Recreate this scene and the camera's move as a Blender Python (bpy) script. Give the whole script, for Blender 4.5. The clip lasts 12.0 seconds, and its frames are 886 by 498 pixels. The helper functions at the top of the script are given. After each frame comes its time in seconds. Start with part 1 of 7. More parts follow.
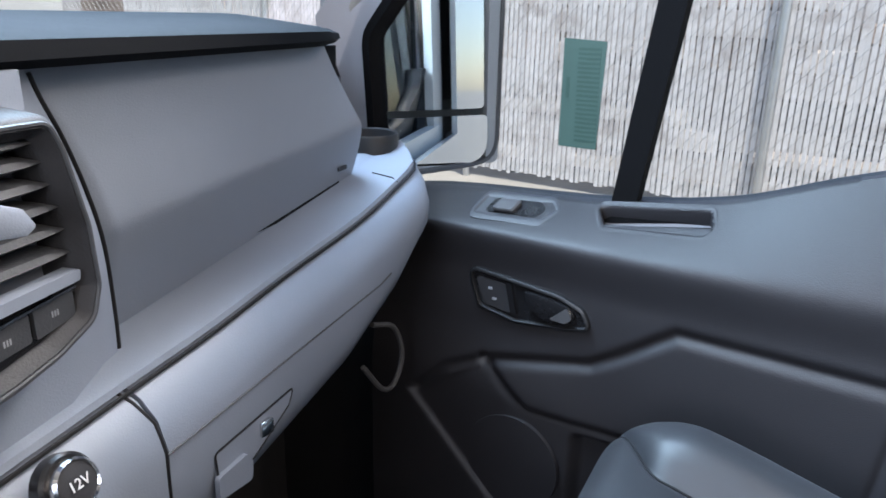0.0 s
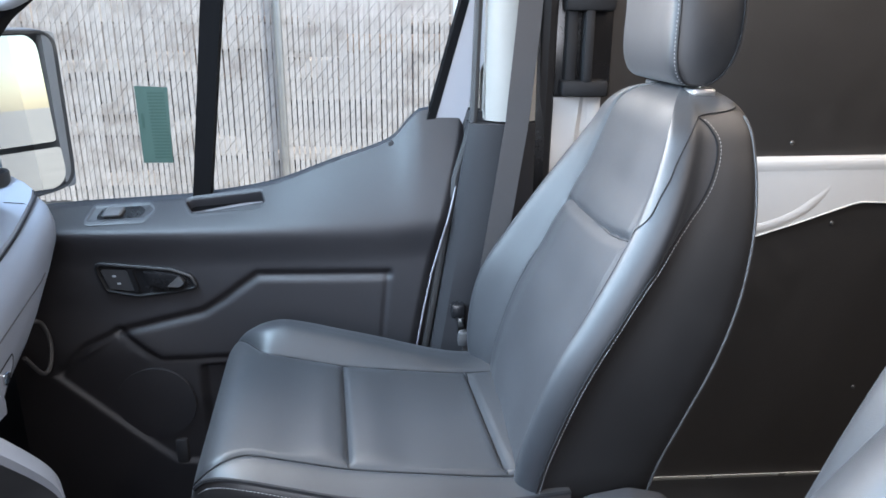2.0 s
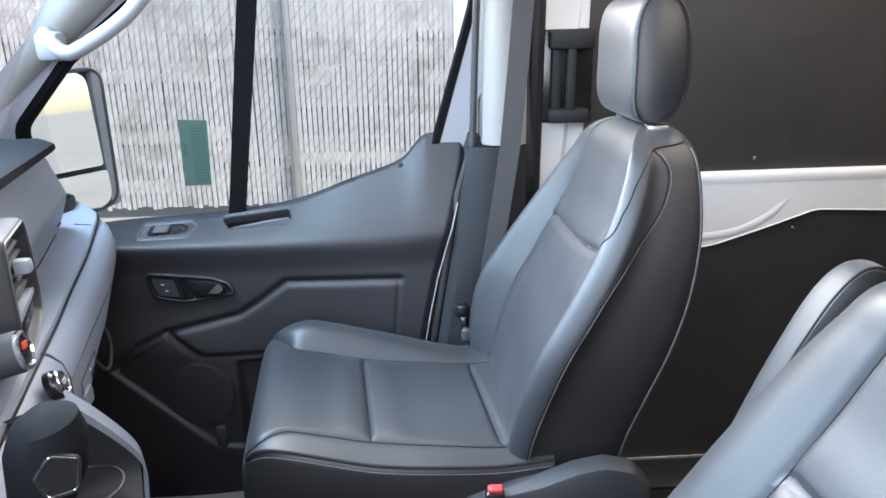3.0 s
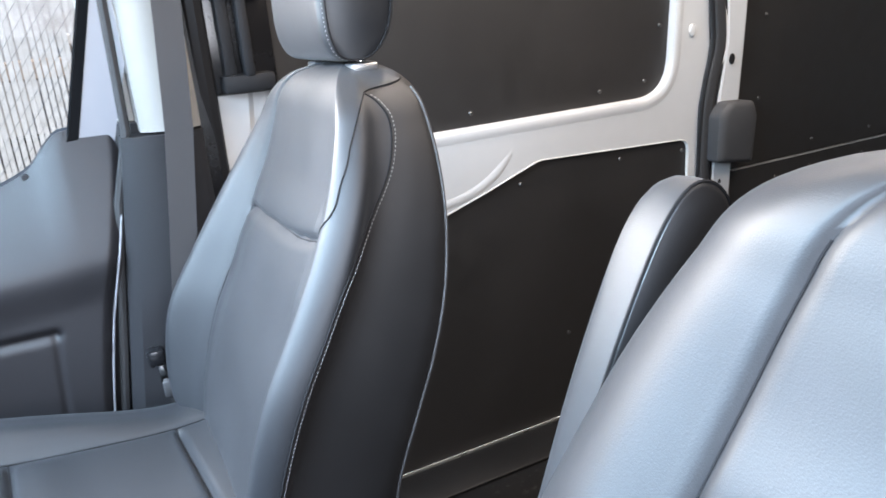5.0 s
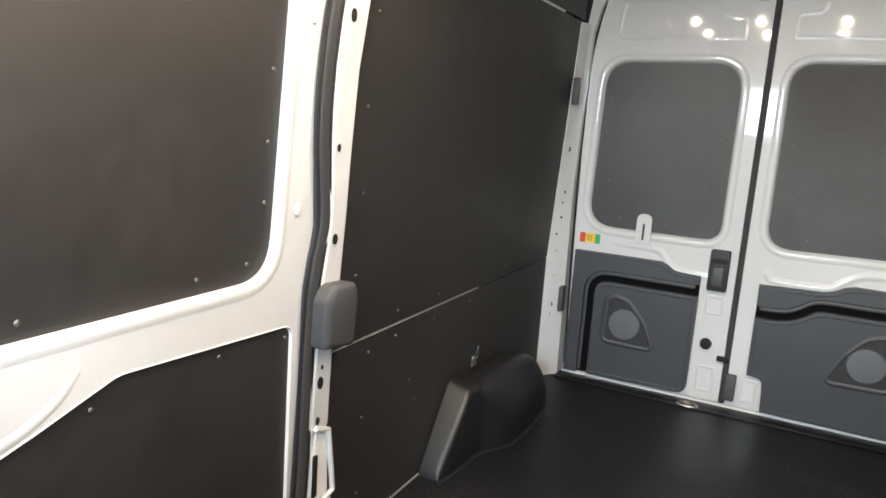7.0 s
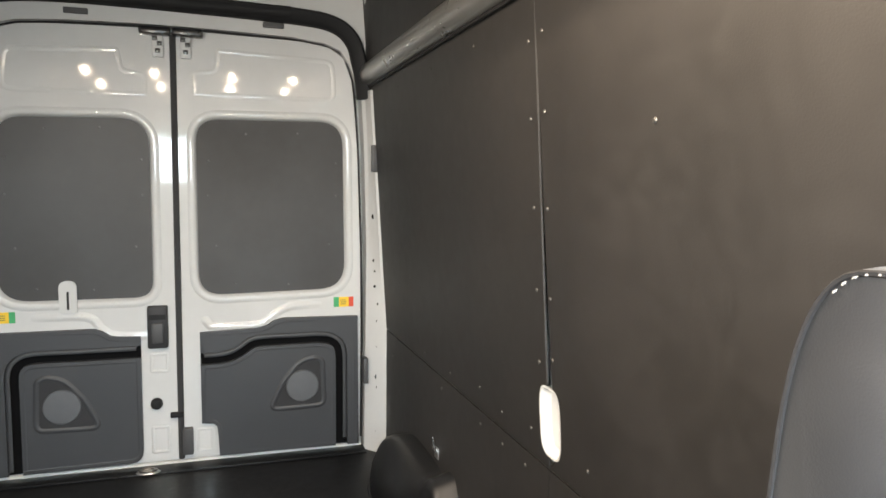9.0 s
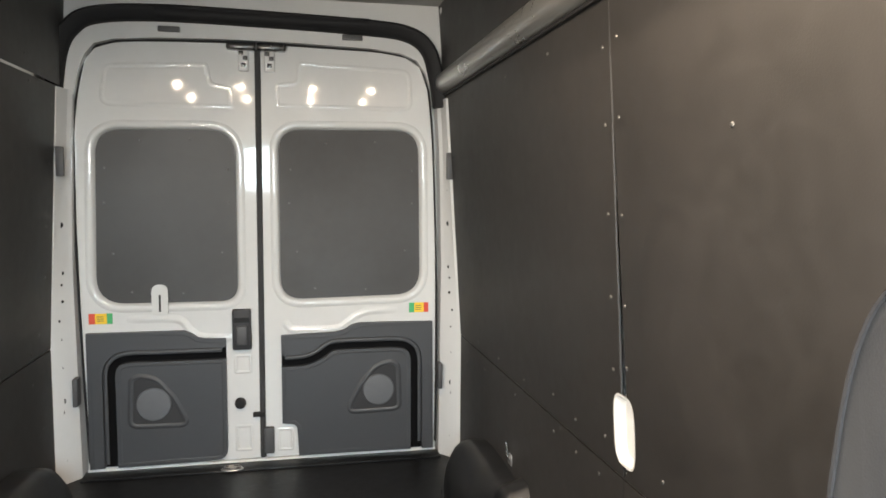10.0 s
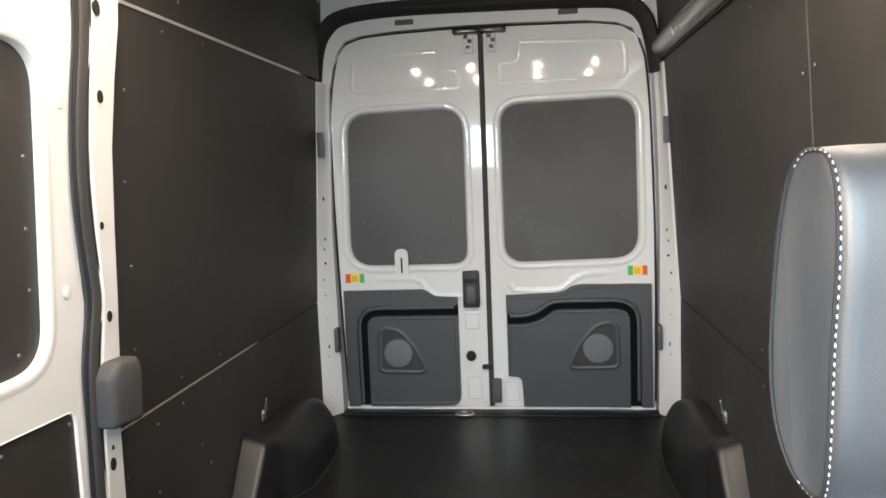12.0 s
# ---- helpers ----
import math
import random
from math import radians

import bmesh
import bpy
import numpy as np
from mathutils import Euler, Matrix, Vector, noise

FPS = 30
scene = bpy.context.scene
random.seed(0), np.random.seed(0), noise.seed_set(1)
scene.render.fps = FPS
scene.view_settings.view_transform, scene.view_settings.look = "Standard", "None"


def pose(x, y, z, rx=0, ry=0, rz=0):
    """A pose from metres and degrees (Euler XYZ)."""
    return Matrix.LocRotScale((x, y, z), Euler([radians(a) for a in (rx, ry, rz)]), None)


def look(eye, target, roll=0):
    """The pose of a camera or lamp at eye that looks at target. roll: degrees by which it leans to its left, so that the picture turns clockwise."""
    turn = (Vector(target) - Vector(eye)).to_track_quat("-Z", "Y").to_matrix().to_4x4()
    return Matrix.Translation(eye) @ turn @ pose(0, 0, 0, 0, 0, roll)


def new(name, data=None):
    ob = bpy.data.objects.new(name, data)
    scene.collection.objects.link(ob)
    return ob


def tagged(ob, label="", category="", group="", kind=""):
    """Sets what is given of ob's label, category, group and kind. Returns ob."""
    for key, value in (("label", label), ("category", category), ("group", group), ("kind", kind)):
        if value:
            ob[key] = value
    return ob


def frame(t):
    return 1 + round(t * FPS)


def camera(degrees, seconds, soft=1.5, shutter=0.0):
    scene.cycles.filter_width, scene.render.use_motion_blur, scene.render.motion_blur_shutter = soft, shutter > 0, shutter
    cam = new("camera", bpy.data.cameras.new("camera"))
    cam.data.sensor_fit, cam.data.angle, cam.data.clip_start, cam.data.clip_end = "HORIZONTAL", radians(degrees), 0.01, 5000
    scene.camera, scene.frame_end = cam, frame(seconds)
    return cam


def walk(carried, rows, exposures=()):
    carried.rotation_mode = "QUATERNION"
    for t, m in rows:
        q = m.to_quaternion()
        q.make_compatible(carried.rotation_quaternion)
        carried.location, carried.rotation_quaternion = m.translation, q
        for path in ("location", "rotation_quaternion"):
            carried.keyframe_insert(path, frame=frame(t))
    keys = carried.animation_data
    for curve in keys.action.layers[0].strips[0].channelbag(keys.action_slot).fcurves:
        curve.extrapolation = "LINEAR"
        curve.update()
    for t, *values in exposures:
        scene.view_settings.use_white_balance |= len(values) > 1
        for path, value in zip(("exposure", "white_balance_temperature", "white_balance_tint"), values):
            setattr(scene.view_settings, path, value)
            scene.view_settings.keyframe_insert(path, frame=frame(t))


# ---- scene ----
PATH = [
    (0, (0.131, -0.648, 1.015), (-1.466, -1.672, 0.38), 1.3),
    (0.5, (0.215, -0.627, 1.029), (-1.596, -1.189, 0.396), 2.6),
    (1, (0.368, -0.603, 1.041), (-1.525, -0.794, 0.425), 1.3),
    (1.5, (0.484, -0.594, 1.07), (-1.423, -0.575, 0.466), 0.0),
    (2, (0.639, -0.566, 1.103), (-1.264, -0.438, 0.5), 0.2),
    (2.5, (0.799, -0.576, 1.163), (-1.105, -0.45, 0.566), -0.2),
    (2.7, (0.839, -0.574, 1.186), (-1.067, -0.463, 0.591), -0.6),
    (4.3, (0.778, -0.549, 1.173), (-1.095, -0.293, 0.519), -4.4),
    (4.5, (0.74, -0.537, 1.15), (-1.117, -0.174, 0.503), -5.2),
    (5, (0.533, -0.479, 1.066), (-1.177, 0.353, 0.447), -4.8),
    (5.5, (0.333, -0.42, 1.059), (-1.123, 0.791, 0.416), -0.5),
    (6, (0.263, -0.345, 1.098), (-1.012, 1.071, 0.49), 3.1),
    (6.5, (0.215, -0.335, 1.174), (-0.903, 1.249, 0.682), 4.0),
    (7, (0.169, -0.347, 1.209), (-0.711, 1.412, 0.845), 4.0),
    (7.5, (0.177, -0.36, 1.25), (-0.4, 1.541, 1.014), 4.1),
    (7.7, (0.173, -0.358, 1.254), (-0.256, 1.585, 1.053), 3.9),
    (9.3, (0.111, -0.295, 1.254), (0.781, 1.581, 1.075), 0.2),
    (9.5, (0.108, -0.3, 1.251), (0.776, 1.577, 1.08), -0.0),
    (10, (0.12, -0.321, 1.254), (0.519, 1.632, 1.089), 0.3),
    (10.5, (0.151, -0.355, 1.225), (0.271, 1.633, 1.042), 0.4),
    (11, (0.197, -0.439, 1.228), (0.144, 1.548, 1.012), -0.6),
    (11.5, (0.191, -0.504, 1.221), (0.029, 1.477, 0.997), -1.5),
    (12, (0.202, -0.526, 1.219), (-0.059, 1.445, 0.999), -2.3),
]
cam = camera(63.5, 12.0, soft=1.6, shutter=0.08)
walk(cam, [(t, look(eye, target, roll)) for t, eye, target, roll in PATH], [(0.0,0.88,6100,13),(2.0,0.93,6150,12),(4.5,1.0,6100,12),(5.0,1.15,6200,12),(5.5,1.35,6250,10),(6.5,1.55,6700,10),(7.0,1.75,6900,10),(10.5,1.70,7250,10),(11.5,1.63,7000,10),(12.0,1.58,7000,10)])

from mathutils.geometry import tessellate_polygon

# ---- world, sun ----
world = bpy.data.worlds.new("world")
scene.world = world
world.use_nodes = True
wn = world.node_tree.nodes
sky = wn.new("ShaderNodeTexSky")
sky.sky_type = "NISHITA"
sky.sun_disc = False
SUN_EL, SUN_AZ = 56.0, 30.0          # azimuth: from +y towards +x
sky.sun_elevation = radians(SUN_EL)
sky.sun_rotation = radians(SUN_AZ)
world.node_tree.links.new(sky.outputs[0], wn["Background"].inputs[0])
wn["Background"].inputs[1].default_value = 0.15
sun = bpy.data.lights.new("sun", "SUN")
sun.energy, sun.angle, sun.color = 3.0, radians(0.5), (1.0, 0.95, 0.88)
sd = Vector((math.sin(radians(SUN_AZ)) * math.cos(radians(SUN_EL)), math.cos(radians(SUN_AZ)) * math.cos(radians(SUN_EL)), math.sin(radians(SUN_EL))))
new("sun", sun).matrix_world = look(tuple(sd * 30), (0, 0, 0))


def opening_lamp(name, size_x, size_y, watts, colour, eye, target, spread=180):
    """Light that comes in through an opening of the cab."""
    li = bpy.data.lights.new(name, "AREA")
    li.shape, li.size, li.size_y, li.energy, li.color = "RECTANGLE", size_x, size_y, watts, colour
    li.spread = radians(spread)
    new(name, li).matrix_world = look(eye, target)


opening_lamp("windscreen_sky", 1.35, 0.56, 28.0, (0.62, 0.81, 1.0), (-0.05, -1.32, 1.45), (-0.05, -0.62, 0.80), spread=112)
# lamp added high in the side window for warm light off the sunlit fence
opening_lamp("side_window_fence_bounce", 0.60, 0.24, 29.0, (1.0, 0.93, 0.85), (-0.80, -0.88, 1.50), (0.7, 0.02, 1.45), spread=140)
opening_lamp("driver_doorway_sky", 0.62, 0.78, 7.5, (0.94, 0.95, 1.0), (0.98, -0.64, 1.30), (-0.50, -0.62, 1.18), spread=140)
CARGO_LAMPS = [(x, y, 2.4) for x in (-0.68, -0.26, 0.24, 0.66) for y in (0.31, 0.98)]   # warm LED lamps under the cargo roof
for lx, ly, lw in CARGO_LAMPS:
    opening_lamp("cargo_led", 0.022, 0.022, lw, (1.0, 0.84, 0.69), (lx, ly, 1.965), (lx, ly, 0.0))

# ---- materials ----
def mat(name, base, rough=0.5, metal=0.0, var=0.15, vscale=3.0, bump=0.0, bscale=200.0, spec=0.5, coat=0.0, rvar=0.08, stretch=(1, 1, 1), rnd=0.0):
    m = bpy.data.materials.new(name)
    m.use_nodes = True
    nt = m.node_tree
    n, l = nt.nodes, nt.links
    b = n["Principled BSDF"]
    b.inputs["Roughness"].default_value = rough
    b.inputs["Metallic"].default_value = metal
    b.inputs["Specular IOR Level"].default_value = spec
    b.inputs["Coat Weight"].default_value = coat
    b.inputs["Coat Roughness"].default_value = 0.06
    tc = n.new("ShaderNodeTexCoord")
    mp = n.new("ShaderNodeMapping")
    mp.inputs["Scale"].default_value = stretch
    l.new(tc.outputs["Object"], mp.inputs["Vector"])
    a = n.new("ShaderNodeTexNoise")
    a.inputs["Scale"].default_value = vscale
    a.inputs["Detail"].default_value = 6
    l.new(mp.outputs[0], a.inputs["Vector"])
    f = n.new("ShaderNodeTexNoise")
    f.inputs["Scale"].default_value = vscale * 14
    f.inputs["Detail"].default_value = 4
    l.new(mp.outputs[0], f.inputs["Vector"])
    mx = n.new("ShaderNodeMath")
    mx.operation = "MULTIPLY_ADD"
    mx.inputs[1].default_value = 0.35
    l.new(f.outputs["Fac"], mx.inputs[0])
    l.new(a.outputs["Fac"], mx.inputs[2])
    rampn = n.new("ShaderNodeMapRange")
    rampn.inputs["From Min"].default_value, rampn.inputs["From Max"].default_value = 0.42, 0.95
    rampn.inputs["To Min"].default_value, rampn.inputs["To Max"].default_value = 1 - var, 1 + var
    l.new(mx.outputs[0], rampn.inputs["Value"])
    val = rampn.outputs[0]
    if rnd:
        oi = n.new("ShaderNodeObjectInfo")
        rr = n.new("ShaderNodeMapRange")
        rr.inputs["To Min"].default_value, rr.inputs["To Max"].default_value = 1 - rnd, 1 + rnd
        l.new(oi.outputs["Random"], rr.inputs["Value"])
        m2 = n.new("ShaderNodeMath")
        m2.operation = "MULTIPLY"
        l.new(val, m2.inputs[0])
        l.new(rr.outputs[0], m2.inputs[1])
        val = m2.outputs[0]
    c = n.new("ShaderNodeVectorMath")
    c.operation = "SCALE"
    c.inputs[0].default_value = base[:3]
    l.new(val, c.inputs["Scale"])
    l.new(c.outputs[0], b.inputs["Base Color"])
    r2 = n.new("ShaderNodeMapRange")
    r2.inputs["From Min"].default_value, r2.inputs["From Max"].default_value = 0.3, 1.0
    r2.inputs["To Min"].default_value, r2.inputs["To Max"].default_value = max(0.02, rough - rvar), min(1, rough + rvar)
    l.new(mx.outputs[0], r2.inputs["Value"])
    l.new(r2.outputs[0], b.inputs["Roughness"])
    if bump:
        bn = n.new("ShaderNodeTexNoise")
        bn.inputs["Scale"].default_value = bscale
        bn.inputs["Detail"].default_value = 3
        l.new(mp.outputs[0], bn.inputs["Vector"])
        bp = n.new("ShaderNodeBump")
        bp.inputs["Strength"].default_value = bump
        bp.inputs["Distance"].default_value = 0.002
        l.new(bn.outputs["Fac"], bp.inputs["Height"])
        l.new(bp.outputs[0], b.inputs["Normal"])
    return m


PLY = mat("black_film_board", (0.0072, 0.0055, 0.0045), 0.60, spec=0.95, var=0.30, vscale=1.5, bump=0.10, bscale=260, rvar=0.12)
WHITE = mat("white_body_paint", (0.565, 0.567, 0.560), 0.055, var=0.04, vscale=2, rvar=0.012, bump=0.012, bscale=26)
# white frame paint with its shade put into the grey base colour
FRAME_SHADED = mat("white_frame_paint_shaded", (0.25, 0.25, 0.27), 0.35, var=0.05, vscale=3)
WHITE_DULL = mat("white_dull_paint", (0.70, 0.70, 0.67), 0.4, var=0.05, vscale=3)
SEAT = mat("black_vinyl_leather", (0.0135, 0.0146, 0.0170), 0.50, var=0.18, vscale=6, bump=0.10, bscale=900, spec=0.55, rvar=0.06)
SEAT_B = SEAT.node_tree.nodes["Principled BSDF"]        # weak bluish sheen, added to lighten faces seen at a grazing angle
SEAT_B.inputs["Sheen Weight"].default_value, SEAT_B.inputs["Sheen Roughness"].default_value = 0.04, 0.5
SEAT_B.inputs["Sheen Tint"].default_value = (0.86, 0.93, 1.0, 1)
# same vinyl as SEAT, with the sides' shade put into a darker, warmer colour
SEAT_SIDE = mat("black_vinyl_shade_tone", (0.0120, 0.0114, 0.0116), 0.48, var=0.14, vscale=6, bump=0.12, bscale=900, spec=0.5)
ARM_SIDE = mat("black_armrest_side", (0.012, 0.0118, 0.0125), 0.5, var=0.12, vscale=6, bump=0.12, bscale=900, spec=0.4)
THREAD = mat("grey_thread", (0.23, 0.225, 0.225), 0.7, var=0.1, vscale=40)
PIPING = mat("dark_piping", (0.012, 0.012, 0.013), 0.7, var=0.1, vscale=20, spec=0.15)
DASH = mat("grey_dash_plastic", (0.205, 0.230, 0.274), 0.48, var=0.05, vscale=4, bump=0.18, bscale=700)
DASH_TOP = mat("dark_dash_top", (0.0065, 0.0072, 0.0088), 0.75, spec=0.06, var=0.06, vscale=4, bump=0.10, bscale=700)
DOOR = mat("charcoal_door_plastic", (0.0162, 0.0154, 0.0174), 0.5, var=0.07, vscale=4, bump=0.3, bscale=700)
TRIM = mat("dark_trim_plastic", (0.027, 0.027, 0.029), 0.55, var=0.1, vscale=5, bump=0.25, bscale=600, spec=0.3)
PILLAR = mat("charcoal_pillar_trim", (0.018, 0.018, 0.020), 0.6, spec=0.25, var=0.1, vscale=5, bump=0.25, bscale=600)
BLACK = mat("black_gloss_plastic", (0.010, 0.010, 0.011), 0.25, var=0.1, vscale=10)
RUBBER = mat("black_rubber", (0.012, 0.012, 0.013), 0.65, spec=0.25, var=0.2, vscale=12, bump=0.2, bscale=300)
SEAL = mat("grey_rubber_seal", (0.040, 0.040, 0.041), 0.6, spec=0.25, var=0.15, vscale=8)
FLOORM = mat("black_vinyl_floor", (0.0075, 0.0078, 0.0088), 0.45, spec=0.3, var=0.3, vscale=2.2, bump=0.2, bscale=240, rvar=0.14)
# black window rubber; also blackens the trim channel floor in place of shade
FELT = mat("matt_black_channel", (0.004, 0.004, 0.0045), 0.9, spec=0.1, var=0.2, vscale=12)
LED = bpy.data.materials.new("lit_led_lens")
LED.use_nodes = True
LED.node_tree.nodes["Principled BSDF"].inputs["Emission Color"].default_value = (1.0, 0.85, 0.68, 1)
LED.node_tree.nodes["Principled BSDF"].inputs["Emission Strength"].default_value = 60.0
nt = FLOORM.node_tree
pr = nt.nodes["Principled BSDF"]
old = pr.inputs["Base Color"].links[0].from_socket
tcn, big, fine_n, prod, lim, mixn = (nt.nodes.new(k) for k in ("ShaderNodeTexCoord", "ShaderNodeTexNoise", "ShaderNodeTexNoise", "ShaderNodeMath", "ShaderNodeMapRange", "ShaderNodeMix"))
big.inputs["Scale"].default_value, fine_n.inputs["Scale"].default_value = 2.3, 46.0
prod.operation = "MULTIPLY"
lim.inputs["From Min"].default_value, lim.inputs["From Max"].default_value, lim.inputs["To Max"].default_value = 0.34, 0.50, 0.8
mixn.data_type = "RGBA"
mixn.inputs[7].default_value = (0.055, 0.054, 0.052, 1)      # pale dust scuffs
for q in (big, fine_n):
    nt.links.new(tcn.outputs["Object"], q.inputs["Vector"])
nt.links.new(big.outputs["Fac"], prod.inputs[0])
nt.links.new(fine_n.outputs["Fac"], prod.inputs[1])
nt.links.new(prod.outputs[0], lim.inputs["Value"])
nt.links.new(lim.outputs[0], mixn.inputs[0])
nt.links.new(old, mixn.inputs[6])
nt.links.new(mixn.outputs[2], pr.inputs["Base Color"])
ARCH = mat("black_moulded_plastic", (0.010, 0.0102, 0.011), 0.42, var=0.15, vscale=5, bump=0.15, bscale=400)
GREY_CAP = mat("grey_plastic_cap", (0.055, 0.055, 0.057), 0.55, var=0.06, vscale=8, bump=0.2, bscale=500)
REARPL = mat("graphite_door_plastic", (0.040, 0.042, 0.046), 0.5, var=0.08, vscale=4, bump=0.25, bscale=500)
GRILLE = mat("grey_speaker_grille", (0.095, 0.10, 0.108), 0.55, var=0.08, vscale=30, bump=0.5, bscale=420)
CREAM = mat("cream_pillar_trim", (0.22, 0.21, 0.192), 0.6, var=0.05, vscale=5, bump=0.15, bscale=400)
LINER = mat("grey_headliner", (0.42, 0.42, 0.41), 0.9, var=0.06, vscale=8, bump=0.3, bscale=500)
HANDLE_GREY = mat("grey_grab_handle", (0.26, 0.27, 0.285), 0.5, var=0.05, vscale=8)
BELT = mat("grey_belt_webbing", (0.040, 0.037, 0.037), 0.75, var=0.08, vscale=10, bump=0.4, bscale=350, stretch=(1, 1, 4))
CHROME = mat("chrome", (0.62, 0.62, 0.62), 0.14, metal=1.0, var=0.05, vscale=10)
STEEL = mat("galvanised_steel", (0.50, 0.50, 0.50), 0.35, metal=0.9, var=0.1, vscale=12)
RIVETM = mat("dull_steel_rivet", (0.12, 0.118, 0.115), 0.40, metal=0.7, var=0.1, vscale=30)
ALU = mat("aluminium_strip", (0.62, 0.62, 0.60), 0.35, metal=0.7, var=0.08, vscale=10)
RAILM = mat("grey_metal_rail", (0.22, 0.22, 0.21), 0.3, metal=0.6, var=0.08, vscale=6)
RED = mat("red_plastic", (0.55, 0.03, 0.03), 0.4, var=0.05, vscale=10)
S_RED = mat("sticker_red", (0.55, 0.06, 0.03), 0.5, var=0.05, vscale=10)
S_YEL = mat("sticker_yellow", (0.75, 0.48, 0.03), 0.5, var=0.05, vscale=10)
S_GRN = mat("sticker_green", (0.04, 0.32, 0.12), 0.5, var=0.05, vscale=10)
TAGGREEN = mat("pale_green_paper", (0.040, 0.080, 0.064), 0.6, var=0.06, vscale=12)
TAGINK = mat("dark_green_ink", (0.024, 0.06, 0.046), 0.6, var=0.06, vscale=12)
INKW = mat("white_marking", (0.6, 0.6, 0.6), 0.5, var=0.02, vscale=10)
CONCRETE = mat("pale_concrete", (0.40, 0.36, 0.30), 0.85, var=0.14, vscale=0.8, bump=0.4, bscale=40)
KERBM = mat("grey_kerb_stone", (0.28, 0.27, 0.25), 0.85, var=0.18, vscale=3, bump=0.4, bscale=60)
SLAT = mat("silver_grey_slat", (0.64, 0.61, 0.585), 0.45, var=0.12, vscale=9, rnd=0.07)
nt = SLAT.node_tree
pr = nt.nodes["Principled BSDF"]
old = pr.inputs["Base Color"].links[0].from_socket
pos, blot, spl, add_n, lim, mixn = (nt.nodes.new(k) for k in ("ShaderNodeNewGeometry", "ShaderNodeTexNoise", "ShaderNodeTexNoise", "ShaderNodeMath", "ShaderNodeMapRange", "ShaderNodeMix"))
blot.inputs["Scale"].default_value, blot.inputs["Detail"].default_value = 1.6, 5
spl.inputs["Scale"].default_value, spl.inputs["Detail"].default_value = 7.0, 3
add_n.operation = "MULTIPLY"
lim.inputs["From Min"].default_value, lim.inputs["From Max"].default_value, lim.inputs["To Max"].default_value = 0.24, 0.40, 0.55
mixn.data_type = "RGBA"
mixn.inputs[7].default_value = (0.30, 0.255, 0.225, 1)      # brown blotches: the shadow pattern on the slats, put into their colour
for q in (blot, spl):
    nt.links.new(pos.outputs["Position"], q.inputs["Vector"])
nt.links.new(blot.outputs["Fac"], add_n.inputs[0])
nt.links.new(spl.outputs["Fac"], add_n.inputs[1])
nt.links.new(add_n.outputs[0], lim.inputs["Value"])
nt.links.new(lim.outputs[0], mixn.inputs[0])
nt.links.new(old, mixn.inputs[6])
nt.links.new(mixn.outputs[2], pr.inputs["Base Color"])
WIRE = mat("zinc_wire", (0.42, 0.42, 0.41), 0.5, metal=0.3, var=0.1, vscale=10)
YARD = mat("pale_rubble", (0.46, 0.42, 0.38), 0.9, var=0.35, vscale=1.2, bump=0.5, bscale=20)
nt = YARD.node_tree
geo, ramp, mul = nt.nodes.new("ShaderNodeNewGeometry"), nt.nodes.new("ShaderNodeValToRGB"), nt.nodes.new("ShaderNodeVectorMath")
mul.operation = "MULTIPLY"
for pos, c in ((0.0, (0.10, 0.10, 0.11)), (0.35, (0.9, 0.75, 0.65)), (0.6, (1.7, 1.7, 1.7)), (1.0, (0.55, 0.55, 0.58))):
    e = ramp.color_ramp.elements[0 if pos == 0 else -1] if pos in (0.0, 1.0) else ramp.color_ramp.elements.new(pos)
    e.color = c + (1,)
old = nt.nodes["Principled BSDF"].inputs["Base Color"].links[0].from_socket
nt.links.new(geo.outputs["Random Per Island"], ramp.inputs[0])
nt.links.new(ramp.outputs[0], mul.inputs[0])
nt.links.new(old, mul.inputs[1])
nt.links.new(mul.outputs[0], nt.nodes["Principled BSDF"].inputs["Base Color"])



def pane_mat(name, mirror=False):
    m = bpy.data.materials.new(name)
    m.use_nodes = True
    n, l = m.node_tree.nodes, m.node_tree.links
    b = n["Principled BSDF"]
    if mirror:
        b.inputs["Base Color"].default_value = (0.8, 0.82, 0.82, 1)
        b.inputs["Metallic"].default_value, b.inputs["Roughness"].default_value = 1, 0.02
        return m
    tr, gl, mix = n.new("ShaderNodeBsdfTransparent"), n.new("ShaderNodeBsdfGlossy"), n.new("ShaderNodeMixShader")
    tr.inputs[0].default_value = (0.90, 0.92, 0.91, 1)
    gl.inputs["Roughness"].default_value = 0.02
    fr = n.new("ShaderNodeFresnel")
    fr.inputs[0].default_value = 1.14
    l.new(fr.outputs[0], mix.inputs[0])
    l.new(tr.outputs[0], mix.inputs[1])
    l.new(gl.outputs[0], mix.inputs[2])
    l.new(mix.outputs[0], n["Material Output"].inputs[0])
    return m


GLASS = pane_mat("window_glass")
MIRROR = pane_mat("mirror_glass", True)


# ---- building helpers ----
def part(name, bm, material, parent=None, label="", smooth=True, angle=40):
    bmesh.ops.recalc_face_normals(bm, faces=bm.faces[:])
    me = bpy.data.meshes.new(name)
    bm.to_mesh(me)
    bm.free()
    me.materials.append(material)
    if smooth:
        me.shade_smooth()
        me.set_sharp_from_angle(angle=radians(angle))
    ob = new(name, me)
    if parent is not None:
        ob.parent = parent
    if label:
        ob["label"] = label
    return ob


def thing(name, label, category, kind="", group="", at=(0, 0, 0)):
    ob = new(name)
    ob.location = at
    ob.empty_display_size = 0.1
    return tagged(ob, label, category, group, kind)


